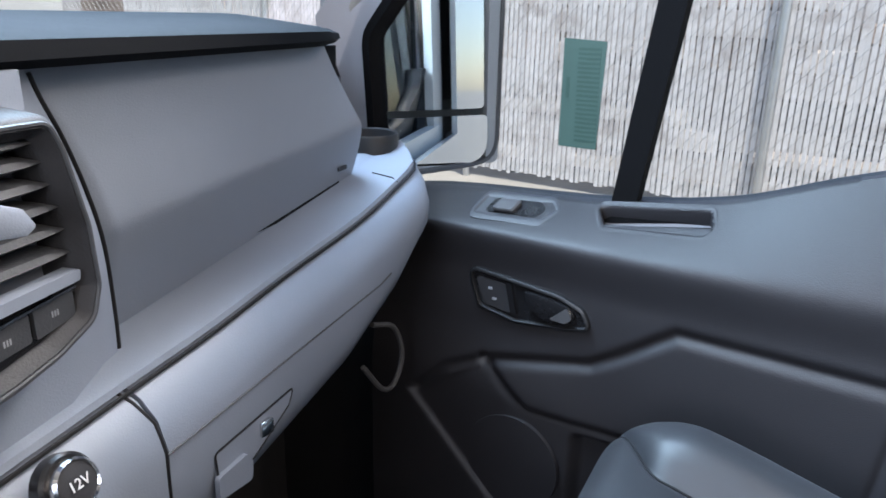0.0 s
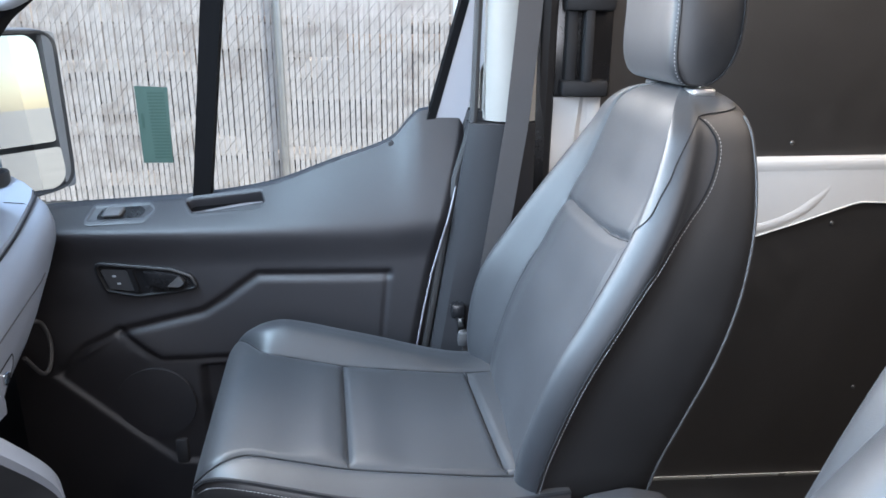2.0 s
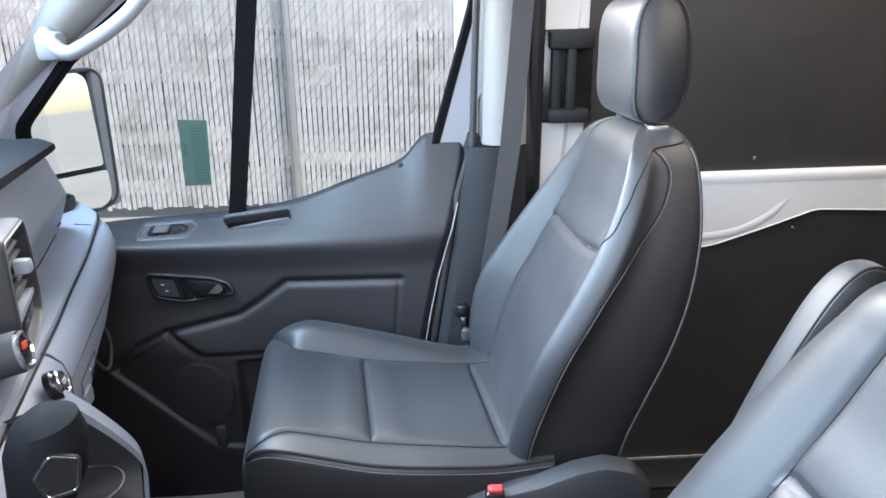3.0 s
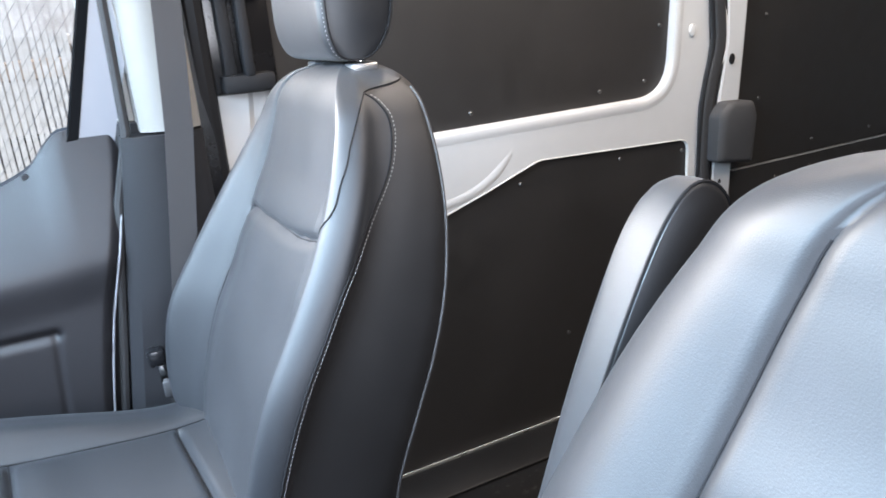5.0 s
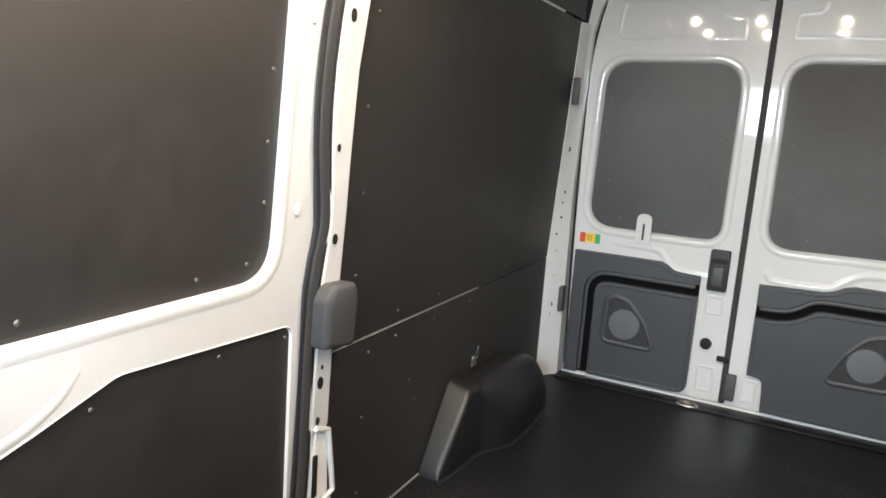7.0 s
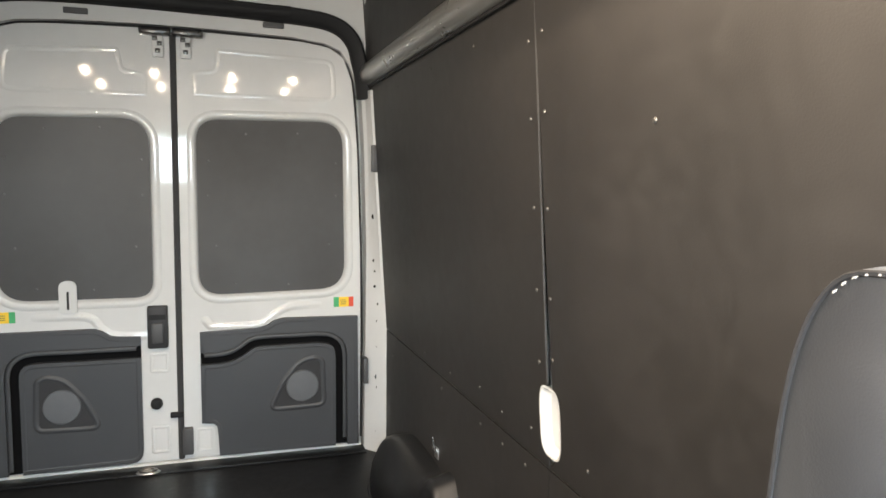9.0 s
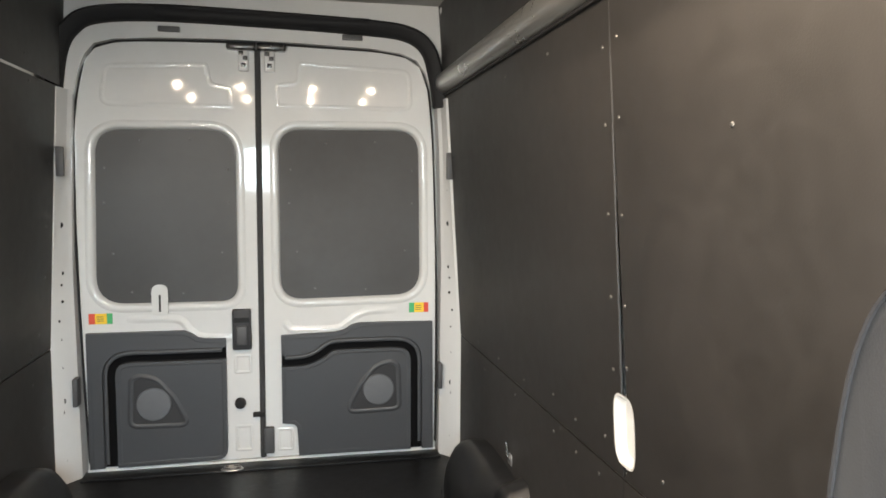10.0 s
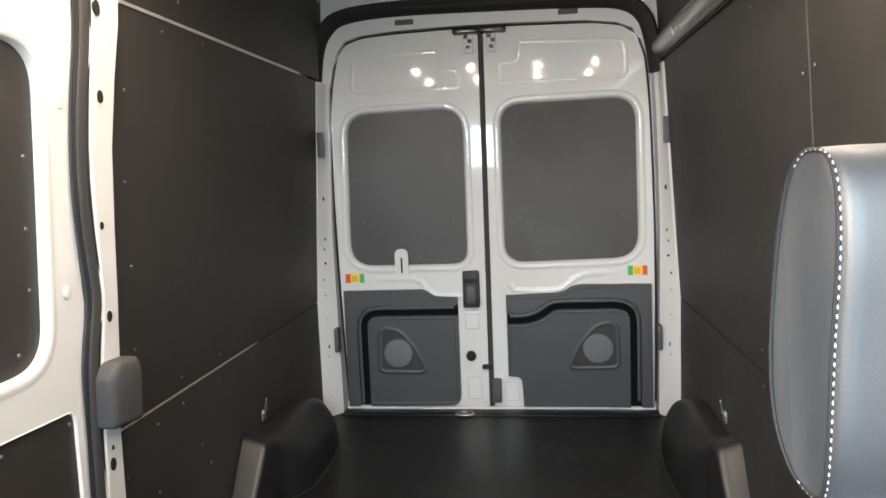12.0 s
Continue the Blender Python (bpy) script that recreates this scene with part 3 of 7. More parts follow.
def build_right_wall():
    w = thing("wall_right", "van side wall lined with black riveted boards", "wall", kind="structure")
    part("skin", plate([(-0.10, -0.05), (3.08, -0.05), (3.08, 2.1), (-0.10, 2.1)], [], lambda y, z, q: (wr(z) + 0.10 - q, y, z), 0.03), WHITE_DULL, w)
    t = 0.006
    SY = 1.165
    OC = SY - 0.014
    oval = [(OC + 0.052 * math.copysign(abs(math.cos(a)) ** 0.55, math.cos(a)), 0.708 + 0.083 * math.copysign(abs(math.sin(a)) ** 0.55, math.sin(a))) for a in [(k + 0.5) * math.pi / 16 for k in range(32)]]
    left_edge = sorted((p for p in oval if p[0] <= SY), key=lambda p: -(math.atan2(p[1] - 0.708, p[0] - OC) % (2 * math.pi)))
    right_edge = sorted((p for p in oval if p[0] > SY), key=lambda p: -math.atan2(p[1] - 0.708, p[0] - OC))
    ys = (SY - 0.0012, SY + 0.0012)
    # middle row, split at the upright joint, with the oval opening cut into both
    front = [(-0.10, 0.593), (ys[0], 0.593)] + [(min(p[0], ys[0]), p[1]) for p in left_edge] + [(ys[0], 1.69), (-0.10, 1.69)]
    back = [(ys[1], 0.593), (2.86, 0.593), (2.90, 1.69), (ys[1], 1.69)] + [(max(p[0], ys[1]), p[1]) for p in right_edge]
    rf = [(SY - 0.035, z) for z in (0.86, 1.00, 1.20, 1.41, 1.58)] + [(0.72, 1.36), (0.4, 1.62), (0.1, 1.62), (0.3, 0.64), (0.75, 0.64), (-0.04, 1.1), (0.98, 0.66)]
    rb = [(SY + 0.035, z) for z in (0.84, 1.01, 1.20, 1.40, 1.57)] + [(1.55, 1.62), (1.95, 1.62), (2.4, 1.62), (1.45, 0.64), (1.62, 0.66), (1.9, 0.63), (2.2, 0.63), (2.5, 0.63), (2.75, 0.9), (2.76, 1.15), (2.78, 1.4), (1.26, 0.66)]
    wall_board(w, "middle_board", front, on_right, t, rf, (-1, 0, 0), "black film-faced board, middle row")
    wall_board(w, "middle_board", back, on_right, t, rb, (-1, 0, 0), "black film-faced board, middle row")
    wall_board(w, "lower_board", [(-0.10, 0.005), (SY, 0.005), (SY, 0.587), (-0.10, 0.587)], on_right, t, [(0.3, 0.55), (0.7, 0.55), (1.05, 0.55), (1.12, 0.4)], (-1, 0, 0), "black film-faced board, low row")
    wall_board(w, "lower_board", [(SY + 0.002, 0.005), (2.86, 0.005), (2.86, 0.587), (SY + 0.002, 0.587)], on_right, t, [(1.3, 0.55), (1.45, 0.55), (1.62, 0.55), (2.0, 0.55), (2.4, 0.54), (2.7, 0.5), (1.25, 0.3)], (-1, 0, 0))
    wall_board(w, "upper_board", [(-0.10, 1.70), (2.98, 1.70), (2.98, ROOF), (-0.10, ROOF)], on_right, t, [], (-1, 0, 0), "black film-faced board under the roof")
    part("joint_line", plate([(ys[0], 0.80), (ys[1] + 0.001, 0.80), (ys[1] + 0.001, 1.69), (ys[0], 1.69)], [], lambda y, z, q: (wr(z) - 0.003 - q, y, z), 0.002), GREY_CAP, w, "thin grey board joint")
    # white body metal seen through the oval opening
    part("opening_lip", ring_lip(oval, [(-0.002, 0.008), (0.004, 0.0075), (0.010, 0.0), (0.016, -0.018)], on_right), WHITE, w, "white painted rim of the oval opening")
    part("opening_back", plate(oval, [], lambda y, z, q: (wr(z) + 0.020 - q, y, z), 0.004), WHITE, w, "white body metal behind the opening")
    # round-fronted metal rail under the roof
    rows = []
    for y in (-0.1, 0.5, 1.2, 2.0, 2.97):
        cx = wr(1.72) - 0.004
        rows.append([(cx - 0.045 * math.sin(a), y, 1.735 - 0.05 * math.cos(a)) for a in [k * math.pi / 10 for k in range(11)]] + [(cx + 0.01, y, 1.785), (cx + 0.01, y, 1.685)])
    part("roof_rail", loft(rows), RAILM, w, "smooth grey metal rail below the roof")
    part("rail_seal", tube([(wr(1.68) - 0.012, y, 1.679) for y in (-0.1, 1.5, 2.97)], 0.007, 6), RUBBER, w, "black rubber strip under the rail")
    return w


def build_rear_frame():
    w = thing("wall_rear", "white painted rear door frame of the van", "door frame", kind="structure")
    for side, xs in ((-1, lambda z: wl(z)), (1, lambda z: wr(z))):
        rows = []
        for z in (0.0, 0.15, 0.3, 0.6, 0.9, 1.2, 1.45, 1.66):
            xo = xs(z) + side * 0.03
            xf = xs(z) - side * 0.004 - (0.020 if side < 0 else 0)
            inn = side * lerp_table(z, [(0, 0.79), (0.9, 0.80), (1.4, 0.79), (1.66, 0.775), (1.8, 0.76)]) - (0.012 if side < 0 else 0.022)
            mid = inn + side * 0.014
            rows.append([(xo, 2.84, z), (xf, 2.842, z), (xf - side * 0.012, 2.85, z), (mid, 2.925, z), (inn, 2.94, z), (inn, 3.03, z), (xo, 3.03, z)])
        part("jamb", loft(rows), WHITE, w, "white painted steel jamb with punched holes", angle=25)
        for k, (f, z, r) in enumerate(((0.5, 0.358, 0.010), (0.45, 0.31, 0.007), (0.5, 0.10, 0.007), (0.6, 0.045, 0.004), (0.55, 1.10, 0.009), (0.5, 0.62, 0.004), (0.4, 0.70, 0.004), (0.6, 0.78, 0.005), (0.55, 0.85, 0.004), (0.5, 1.25, 0.004), (0.5, 0.5, 0.004), (0.62, 0.9, 0.006))):
            xf = xs(z) - side * 0.016 - (0.020 if side < 0 else 0)
            inn = side * 0.80 - (0.012 if side < 0 else 0.022) + side * 0.014
            p = Vector((xf + (inn - xf) * f, 2.85 + 0.075 * f, z))
            q = Vector((-side * 0.5, -0.9, 0)).normalized()
            tq = q.cross(Vector((0, 0, 1)))
            part("hole", loft([[p + q * h + tq * r * math.cos(a * math.pi / 5) + Vector((0, 0, 1.3 * r * math.sin(a * math.pi / 5))) for a in range(10)] for h in (-0.003, 0.0012)]), RUBBER, w, "punched hole")
        part("grey_clip", box(*sorted((xs(1.3) - side * 0.002, xs(1.3) - side * 0.034)), 2.836, 2.852, 1.30, 1.42, bevel=0.004), GREY_CAP, w, "grey plastic clip on the jamb")
        part("grey_clip", box(*sorted((side * 0.795 - 0.02, side * 0.775 - 0.02)), 2.88, 2.938, 0.33, 0.45, bevel=0.004), GREY_CAP, w, "dark plastic hinge cover")
    part("outer_skin", box(-0.95, 0.93, 3.031, 3.06, -0.2, ROOF + 0.05), WHITE_DULL, w, "outer door skin")
    # header over the doors
    arch = [(-0.785, 1.64), (-0.765, 1.74), (-0.735, 1.81), (-0.70, 1.853), (-0.62, 1.876), (-0.45, 1.888), (-0.2, 1.893), (0.12, 1.891), (0.45, 1.881), (0.59, 1.864), (0.66, 1.836), (0.70, 1.78), (0.727, 1.70), (0.735, 1.64)]
    out = [(p[0], p[1]) for p in arch] + [(0.86, 1.66), (0.84, ROOF), (-0.86, ROOF), (-0.88, 1.66)]
    part("header", plate(out, [], lambda x, z, q: (x, 2.94 + q, z), 0.09), WHITE, w, "white painted steel header over the doors")
    arch2 = [(-0.850, 1.615), (-0.848, 1.667), (-0.826, 1.812), (-0.783, 1.900), (-0.693, 1.958), (-0.458, 1.980), (-0.031, 1.976), (0.440, 1.962), (0.620, 1.940), (0.704, 1.878), (0.738, 1.775), (0.757, 1.667), (0.760, 1.625)]
    m = len(arch2) - 1
    fine = [tuple(smooth_table(i / 72, [(k / m, p[c]) for k, p in enumerate(arch2)]) for c in range(2)) for i in range(73)]
    rows = []
    for i, (x, z) in enumerate(fine):
        p0, p1 = fine[max(0, i - 1)], fine[min(72, i + 1)]
        d = Vector((p1[0] - p0[0], p1[1] - p0[1])).normalized()
        nn = Vector((-d.y, d.x))
        rows.append([(x + nn.x * o, y, z + nn.y * o) for o, y in ((0.040, 2.94), (0.036, 2.895), (0.024, 2.882), (0.006, 2.886), (-0.006, 2.896), (-0.020, 2.900), (-0.027, 2.912), (-0.028, 2.94))])
    part("black_trim", loft(rows), RUBBER, w, "black plastic trim arch over the doors", angle=50)
    part("trim_middle", tube([(x, 2.910, 1.985 - 0.012 * (x + 0.45)) for x in (-0.45, 0.44)], 0.030, 10), RUBBER, w, "black trim joint sleeve")
    for x in (-0.40, 0.37):
        part("grey_clip", box(x - 0.045, x + 0.045, 2.928, 2.942, 1.912, 1.936, bevel=0.004), GREY_CAP, w, "grey plastic plug")
    # white roof corner brackets
    for s in (-1, 1):
        part("corner_bracket", tube([(s * 0.84 - 0.02, 2.80, 2.0), (s * 0.83 - 0.02, 2.86, 2.03), (s * 0.80 - 0.02, 2.9, 2.06)], 0.03, 8), WHITE, w, "white painted corner bracket")
    return w


def build_ceiling():
    bm = bmesh.new()
    add_box(bm, -0.92, 0.90, -0.55, 3.1, ROOF, ROOF + 0.04)
    rows = [[(x, -0.55, ROOF), (x, -0.9, 1.90), (x, -1.0, 1.74), (x, -1.0, 1.78), (x, -0.9, 1.95), (x, -0.55, ROOF + 0.04)] for x in (-0.92, 0.9)]
    loft(rows, True, True, bm)
    tagged(part("ceiling", bm, LINER), "pale grey van roof lining", "ceiling", kind="structure")


def cargo_lamp(x, y):
    c = thing("cargo_lamp", "small lit warm white LED lamp under the van roof", "lamp", group="cargo lamps")
    part("housing", loft([[(x + r * math.cos(k * math.pi / 10), y + r * math.sin(k * math.pi / 10), z) for k in range(20)] for r, z in ((0.05, ROOF), (0.05, ROOF - 0.085), (0.046, ROOF - 0.094), (0.036, ROOF - 0.098))]), WHITE_DULL, c)
    part("lens", loft([[(x + r * math.cos(k * math.pi / 10), y + r * math.sin(k * math.pi / 10), z) for k in range(20)] for r, z in ((0.018, ROOF - 0.098), (0.016, ROOF - 0.105), (0.006, ROOF - 0.108))]), LED, c, "glowing lens")


# ---- rear doors ----
def rear_door(side):
    """side -1: the door with handle and latch; +1: the other."""
    seam = -0.045
    d = thing("rear_door_1" if side < 0 else "rear_door_2", "closed white rear cargo door with dark lower trim and blanked window" , "door", kind="structure", group="rear doors")
    if side < 0:
        x0, x1 = -0.785, seam - 0.006
        outl = [(-0.775, 0.025), (x1, 0.025), (x1, 1.885), (-0.451, 1.880), (-0.62, 1.868), (-0.704, 1.841), (-0.745, 1.788), (-0.775, 1.66), (-0.795, 1.50), (-0.80, 1.1), (-0.79, 0.6)]
        win = fillet([(-0.745, 0.742), (-0.135, 0.742), (-0.135, 1.522), (-0.728, 1.512)], [0.13, 0.085, 0.13, 0.12], 8)
        pan = fillet([(-0.775, 0.028), (-0.197, 0.036), (-0.197, 0.588), (-0.30, 0.592), (-0.36, 0.628), (-0.775, 0.628)], [0.01, 0.05, 0.012, 0.04, 0.04, 0.012], 4)
    else:
        x0, x1 = seam + 0.006, 0.757
        outl = [(x0, 0.025), (0.752, 0.025), (0.757, 0.6), (0.755, 0.95), (0.740, 1.445), (0.717, 1.706), (0.679, 1.811), (0.615, 1.852), (0.488, 1.872), (x0, 1.885)]
        win = fillet([(0.036, 0.742), (0.695, 0.755), (0.685, 1.535), (0.033, 1.527)], [0.11, 0.13, 0.12, 0.11], 8)
        pan = fillet([(0.045, 0.186), (0.11, 0.176), (0.118, 0.032), (0.745, 0.026), (0.740, 0.636), (0.40, 0.640), (0.30, 0.600), (0.043, 0.592)], [0.012, 0.05, 0.012, 0.01, 0.012, 0.05, 0.05, 0.012], 4)
    part("panel", plate(fillet(outl, 0.02, 3), [win], on_rear, 0.022), WHITE, d, "white painted inner steel panel", angle=25)
    gap = [(x1, 1.888), (-0.203, 1.887), (-0.451, 1.882), (-0.62, 1.871), (-0.707, 1.844), (-0.748, 1.79), (-0.778, 1.66), (-0.797, 1.52), (-0.806, 1.10), (-0.797, 0.6), (-0.782, 0.05)] if side < 0 else [(x0, 1.888), (0.121, 1.886), (0.488, 1.875), (0.617, 1.855), (0.682, 1.813), (0.720, 1.706), (0.743, 1.445), (0.760, 0.913), (0.763, 0.5), (0.759, 0.05)]
    m = len(gap) - 1
    gap = [tuple(smooth_table(i / 70, [(k / m, p[c]) for k, p in enumerate(gap)]) for c in range(2)) for i in range(71)]
    part("door_gap", tube([(x, REAR - 0.022, z) for x, z in gap], 0.0048, 6), RUBBER, d, "dark gap round the door")
    lip = ring_lip(win, [(-0.030, 0.0222), (-0.02, 0.029), (-0.008, 0.030), (0.0, 0.026), (0.006, 0.014), (0.010, 0.002)], on_rear)
    part("window_frame", lip, WHITE, d, "rounded white window frame", angle=60)
    part("window_board", plate(win, [], lambda x, z, q: (x, REAR - 0.001 - q, z), 0.004), PLY, d, "black board closing the window")
    wx0, wx1 = min(p[0] for p in win), max(p[0] for p in win)
    for fx, z in ((0.33, 1.46), (0.67, 1.47), (0.09, 1.34), (0.93, 1.34), (0.08, 1.19), (0.93, 1.19), (0.13, 0.97), (0.88, 0.97), (0.25, 0.80), (0.60, 0.79)):
        p = Vector((wx0 + (wx1 - wx0) * fx, REAR - 0.0052, z))
        rivet(d, p, (0, -1, 0))
    # embossed upper field
    if side < 0:
        emb = fillet([(-0.70, 1.60), (-0.145, 1.60), (-0.145, 1.70), (-0.235, 1.715), (-0.25, 1.80), (-0.68, 1.78)], [0.05, 0.02, 0.03, 0.02, 0.02, 0.05], 4)
    else:
        emb = fillet([(0.03, 1.61), (0.65, 1.61), (0.64, 1.80), (0.13, 1.82), (0.12, 1.73), (0.03, 1.72)], [0.02, 0.05, 0.05, 0.02, 0.02, 0.03], 4)
    part("embossed_field", ring_lip(emb, [(0.0, 0.0222), (0.006, 0.0240), (0.014, 0.0240), (0.022, 0.0222)], on_rear), WHITE, d)
    # pressed swage beneath the window
    if side < 0:
        sw = [(-0.135, 0.585), (-0.29, 0.592), (-0.345, 0.62), (-0.385, 0.668), (-0.45, 0.682), (-0.62, 0.682)]
    else:
        sw = [(0.06, 0.66), (0.075, 0.63), (0.11, 0.612), (0.29, 0.612), (0.345, 0.64), (0.39, 0.672), (0.45, 0.69), (0.585, 0.692)]
    sw = [(smooth_table(i / 40, [(k / (len(sw) - 1), p[0]) for k, p in enumerate(sw)]), smooth_table(i / 40, [(k / (len(sw) - 1), p[1]) for k, p in enumerate(sw)])) for i in range(41)]
    rows = []
    for i, (x, z) in enumerate(sw):
        p0, p1 = sw[max(0, i - 1)], sw[min(40, i + 1)]
        t = Vector((p1[0] - p0[0], p1[1] - p0[1])).normalized()
        end = min(1.0, i / 4, (40 - i) / 4)
        rows.append([(x - t.y * 0.024 * k / 6, REAR - 0.0215 - 0.008 * end * math.cos(k * math.pi / 12) ** 2, z + t.x * 0.024 * k / 6) for k in range(-6, 7)])
    part("swage", loft(rows, closed=False), WHITE, d, "pressed steel bead", angle=70)
    # graphite lower trim: two raised mouldings with a deep channel between them
    PT = 0.048
    # shade deep in the channel is put into this near-black floor colour
    part("trim_back", plate(pan, [], lambda x, z, q: (x, REAR - 0.022 - q, z), 0.003), FELT, d, "channel floor, blackened to stand for the recess shade")
    if side < 0:
        ch = [(-0.197, 0.523), (-0.30, 0.523), (-0.40, 0.523), (-0.50, 0.523), (-0.60, 0.523), (-0.655, 0.508), (-0.685, 0.46), (-0.687, 0.35), (-0.687, 0.25), (-0.687, 0.14), (-0.687, 0.0295)]
    else:
        ch = [(0.044, 0.475), (0.12, 0.476), (0.17, 0.484), (0.215, 0.505), (0.265, 0.538), (0.33, 0.545), (0.45, 0.545), (0.56, 0.545), (0.625, 0.53), (0.66, 0.48), (0.664, 0.35), (0.664, 0.2), (0.664, 0.0265)]
    m = len(ch) - 1
    cl = [(smooth_table(i / 60, [(k / m, p[0]) for k, p in enumerate(ch)]), smooth_table(i / 60, [(k / m, p[1]) for k, p in enumerate(ch)])) for i in range(61)]
    inn, outr = [], []
    for i, (x, z) in enumerate(cl):
        a, b = cl[max(0, i - 1)], cl[min(60, i + 1)]
        t = Vector((b[0] - a[0], b[1] - a[1])).normalized()
        nn = Vector((t.y, -t.x)) * (side if side > 0 else -1)
        inn.append((x + nn.x * 0.027, z + nn.y * 0.027))
        outr.append((x - nn.x * 0.027, z - nn.y * 0.027))
    if side < 0:
        inner_o = inn + fillet([(inn[-1][0], 0.03), (-0.197, 0.036), (-0.197, inn[0][1])], [0, 0.05, 0], 4)[1:-1]
        outer_o = outr + [(-0.775, 0.028), (-0.775, 0.628), (-0.375, 0.628), (-0.345, 0.618), (-0.315, 0.597), (-0.29, 0.592), (-0.197, 0.588)]
    else:
        inner_o = inn + [(0.118, 0.032), (0.114, 0.12), (0.11, 0.165), (0.095, 0.180), (0.045, 0.186)]
        outer_o = outr + [(0.745, 0.026), (0.740, 0.636), (0.40, 0.640), (0.36, 0.630), (0.33, 0.610), (0.29, 0.600), (0.043, 0.592)]
    for nm, oo in (("inner_moulding", inner_o), ("outer_moulding", outer_o)):
        part(nm, plate(oo, [], lambda x, z, q: (x, REAR - 0.0225 - q, z), PT - 0.0225 - 0.0003), REARPL, d, "graphite moulded plastic trim", angle=30)
        part("moulding_edge", ring_lip(oo, [(0.0, PT - 0.016), (0.0008, PT - 0.009), (0.003, PT - 0.004), (0.007, PT - 0.0008), (0.012, PT), (0.020, PT - 0.0002), (0.021, PT - 0.0012)], on_rear), REARPL, d, "rounded moulding edge", angle=60)
    # speaker: round grille inside a fin-shaped rim
    sx, sz = (-0.506, 0.305) if side < 0 else (0.484, 0.322)
    m = -1 if side < 0 else 1
    fin = fillet([(sx - m * 0.150, sz - 0.100), (sx + m * 0.100, sz - 0.095), (sx + m * 0.092, sz + 0.115), (sx + m * 0.06, sz + 0.132), (sx - m * 0.01, sz + 0.118), (sx - m * 0.085, sz + 0.03)], [0.03, 0.035, 0.03, 0.045, 0.10, 0.14], 6)
    part("speaker_rim", ring_lip(fin, [(-0.014, PT - 0.002), (-0.007, PT + 0.003), (0.0, PT + 0.006), (0.006, PT + 0.005), (0.012, PT + 0.001), (0.020, PT - 0.004)], on_rear), REARPL, d, "raised fin-shaped speaker rim")
    part("speaker_well", plate(fin, [], lambda x, z, q: (x, REAR - PT + 0.0010 - q, z), 0.0022), TRIM, d)
    part("speaker_grille", loft([[(sx + r * math.cos(a * math.pi / 20), REAR - PT - 0.001 - h, sz + 0.002 + r * math.sin(a * math.pi / 20)) for a in range(40)] for r, h in ((0.074, 0), (0.070, 0.007), (0.045, 0.010), (0.01, 0.011))]), GRILLE, d, "round grey perforated speaker grille")
    # latch bracket at the top of the seam
    bx = seam + side * 0.055
    part("latch_cover", box(*sorted((seam + side * 0.004, seam + side * 0.125)), REAR - 0.075, REAR - 0.02, 1.853, 1.883, bevel=0.006), BLACK, d, "black plastic latch cover")
    lat = part("top_latch", box(bx - 0.022, bx + 0.022, REAR - 0.045, REAR - 0.022, 1.765, 1.853, bevel=0.005), WHITE, d, "white latch plate")
    for zz, dx in ((1.79, 0.0), (1.82, 0.008), (1.84, -0.01)):
        part("latch_bolt", box(bx + dx - 0.010, bx + dx + 0.010, REAR - 0.054, REAR - 0.044, zz - 0.009, zz + 0.009, bevel=0.002), BLACK, lat)
    if side < 0:
        h = part("handle_housing", box(-0.168, -0.086, REAR - 0.058, REAR - 0.02, 0.535, 0.718, bevel=0.008), TRIM, d, "dark grey handle housing")
        part("handle_lever", box(-0.150, -0.104, REAR - 0.070, REAR - 0.054, 0.560, 0.645, bevel=0.006), GREY_CAP, h, "grey lever")
        part("handle_gap", box(-0.160, -0.094, REAR - 0.0592, REAR - 0.057, 0.660, 0.682), RUBBER, h, "dark finger slot")
        b = part("stop_buffer", loft([[(-0.140 + r * math.cos(a * math.pi / 8), REAR - h, 0.285 + r * math.sin(a * math.pi / 8)) for a in range(16)] for r, h in ((0.026, 0.022), (0.025, 0.035), (0.02, 0.05), (0.01, 0.052))]), RUBBER, d, "black round rubber buffer")
        part("striker", box(-0.085, -0.030, REAR - 0.050, REAR - 0.022, 0.222, 0.242, bevel=0.004), RUBBER, d, "black striker bar")
        for z0, z1 in ((0.42, 0.51), (0.06, 0.185)):
            part("pressed_pocket", ring_lip(rrect(-0.165, -0.085, z0, z1, 0.014, 3), [(0, 0.0222), (0.004, 0.0255), (0.010, 0.0255), (0.015, 0.0222)], on_rear), WHITE, d)
        tb = part("slotted_tab", plate(fillet([(-0.505, 0.70), (-0.437, 0.70), (-0.437, 0.835), (-0.505, 0.835)], [0.004, 0.004, 0.034, 0.034], 6), [], lambda x, z, q: (x, REAR - 0.026 - q, z), 0.012), WHITE, d, "white slotted bracket tab")
        part("slot", box(-0.4755, -0.4665, REAR - 0.0395, REAR - 0.0375, 0.715, 0.790), RUBBER, tb, "dark slot")
    else:
        part("pressed_pocket", ring_lip(rrect(0.02, 0.095, 0.05, 0.16, 0.014, 3), [(0, 0.0222), (0.004, 0.0255), (0.010, 0.0255), (0.015, 0.0222)], on_rear), WHITE, d)
        part("hinge_block", box(-0.036, 0.008, REAR - 0.055, REAR - 0.02, 0.05, 0.17, bevel=0.006), GREY_CAP, d, "dark grey latch block")
        part("seam_seal", tube([(seam + 0.003, REAR - 0.026, z) for z in (0.03, 0.6, 1.2, 1.86)], 0.013, 8), SEAL, d, "dark grey rubber seam seal")
    return d


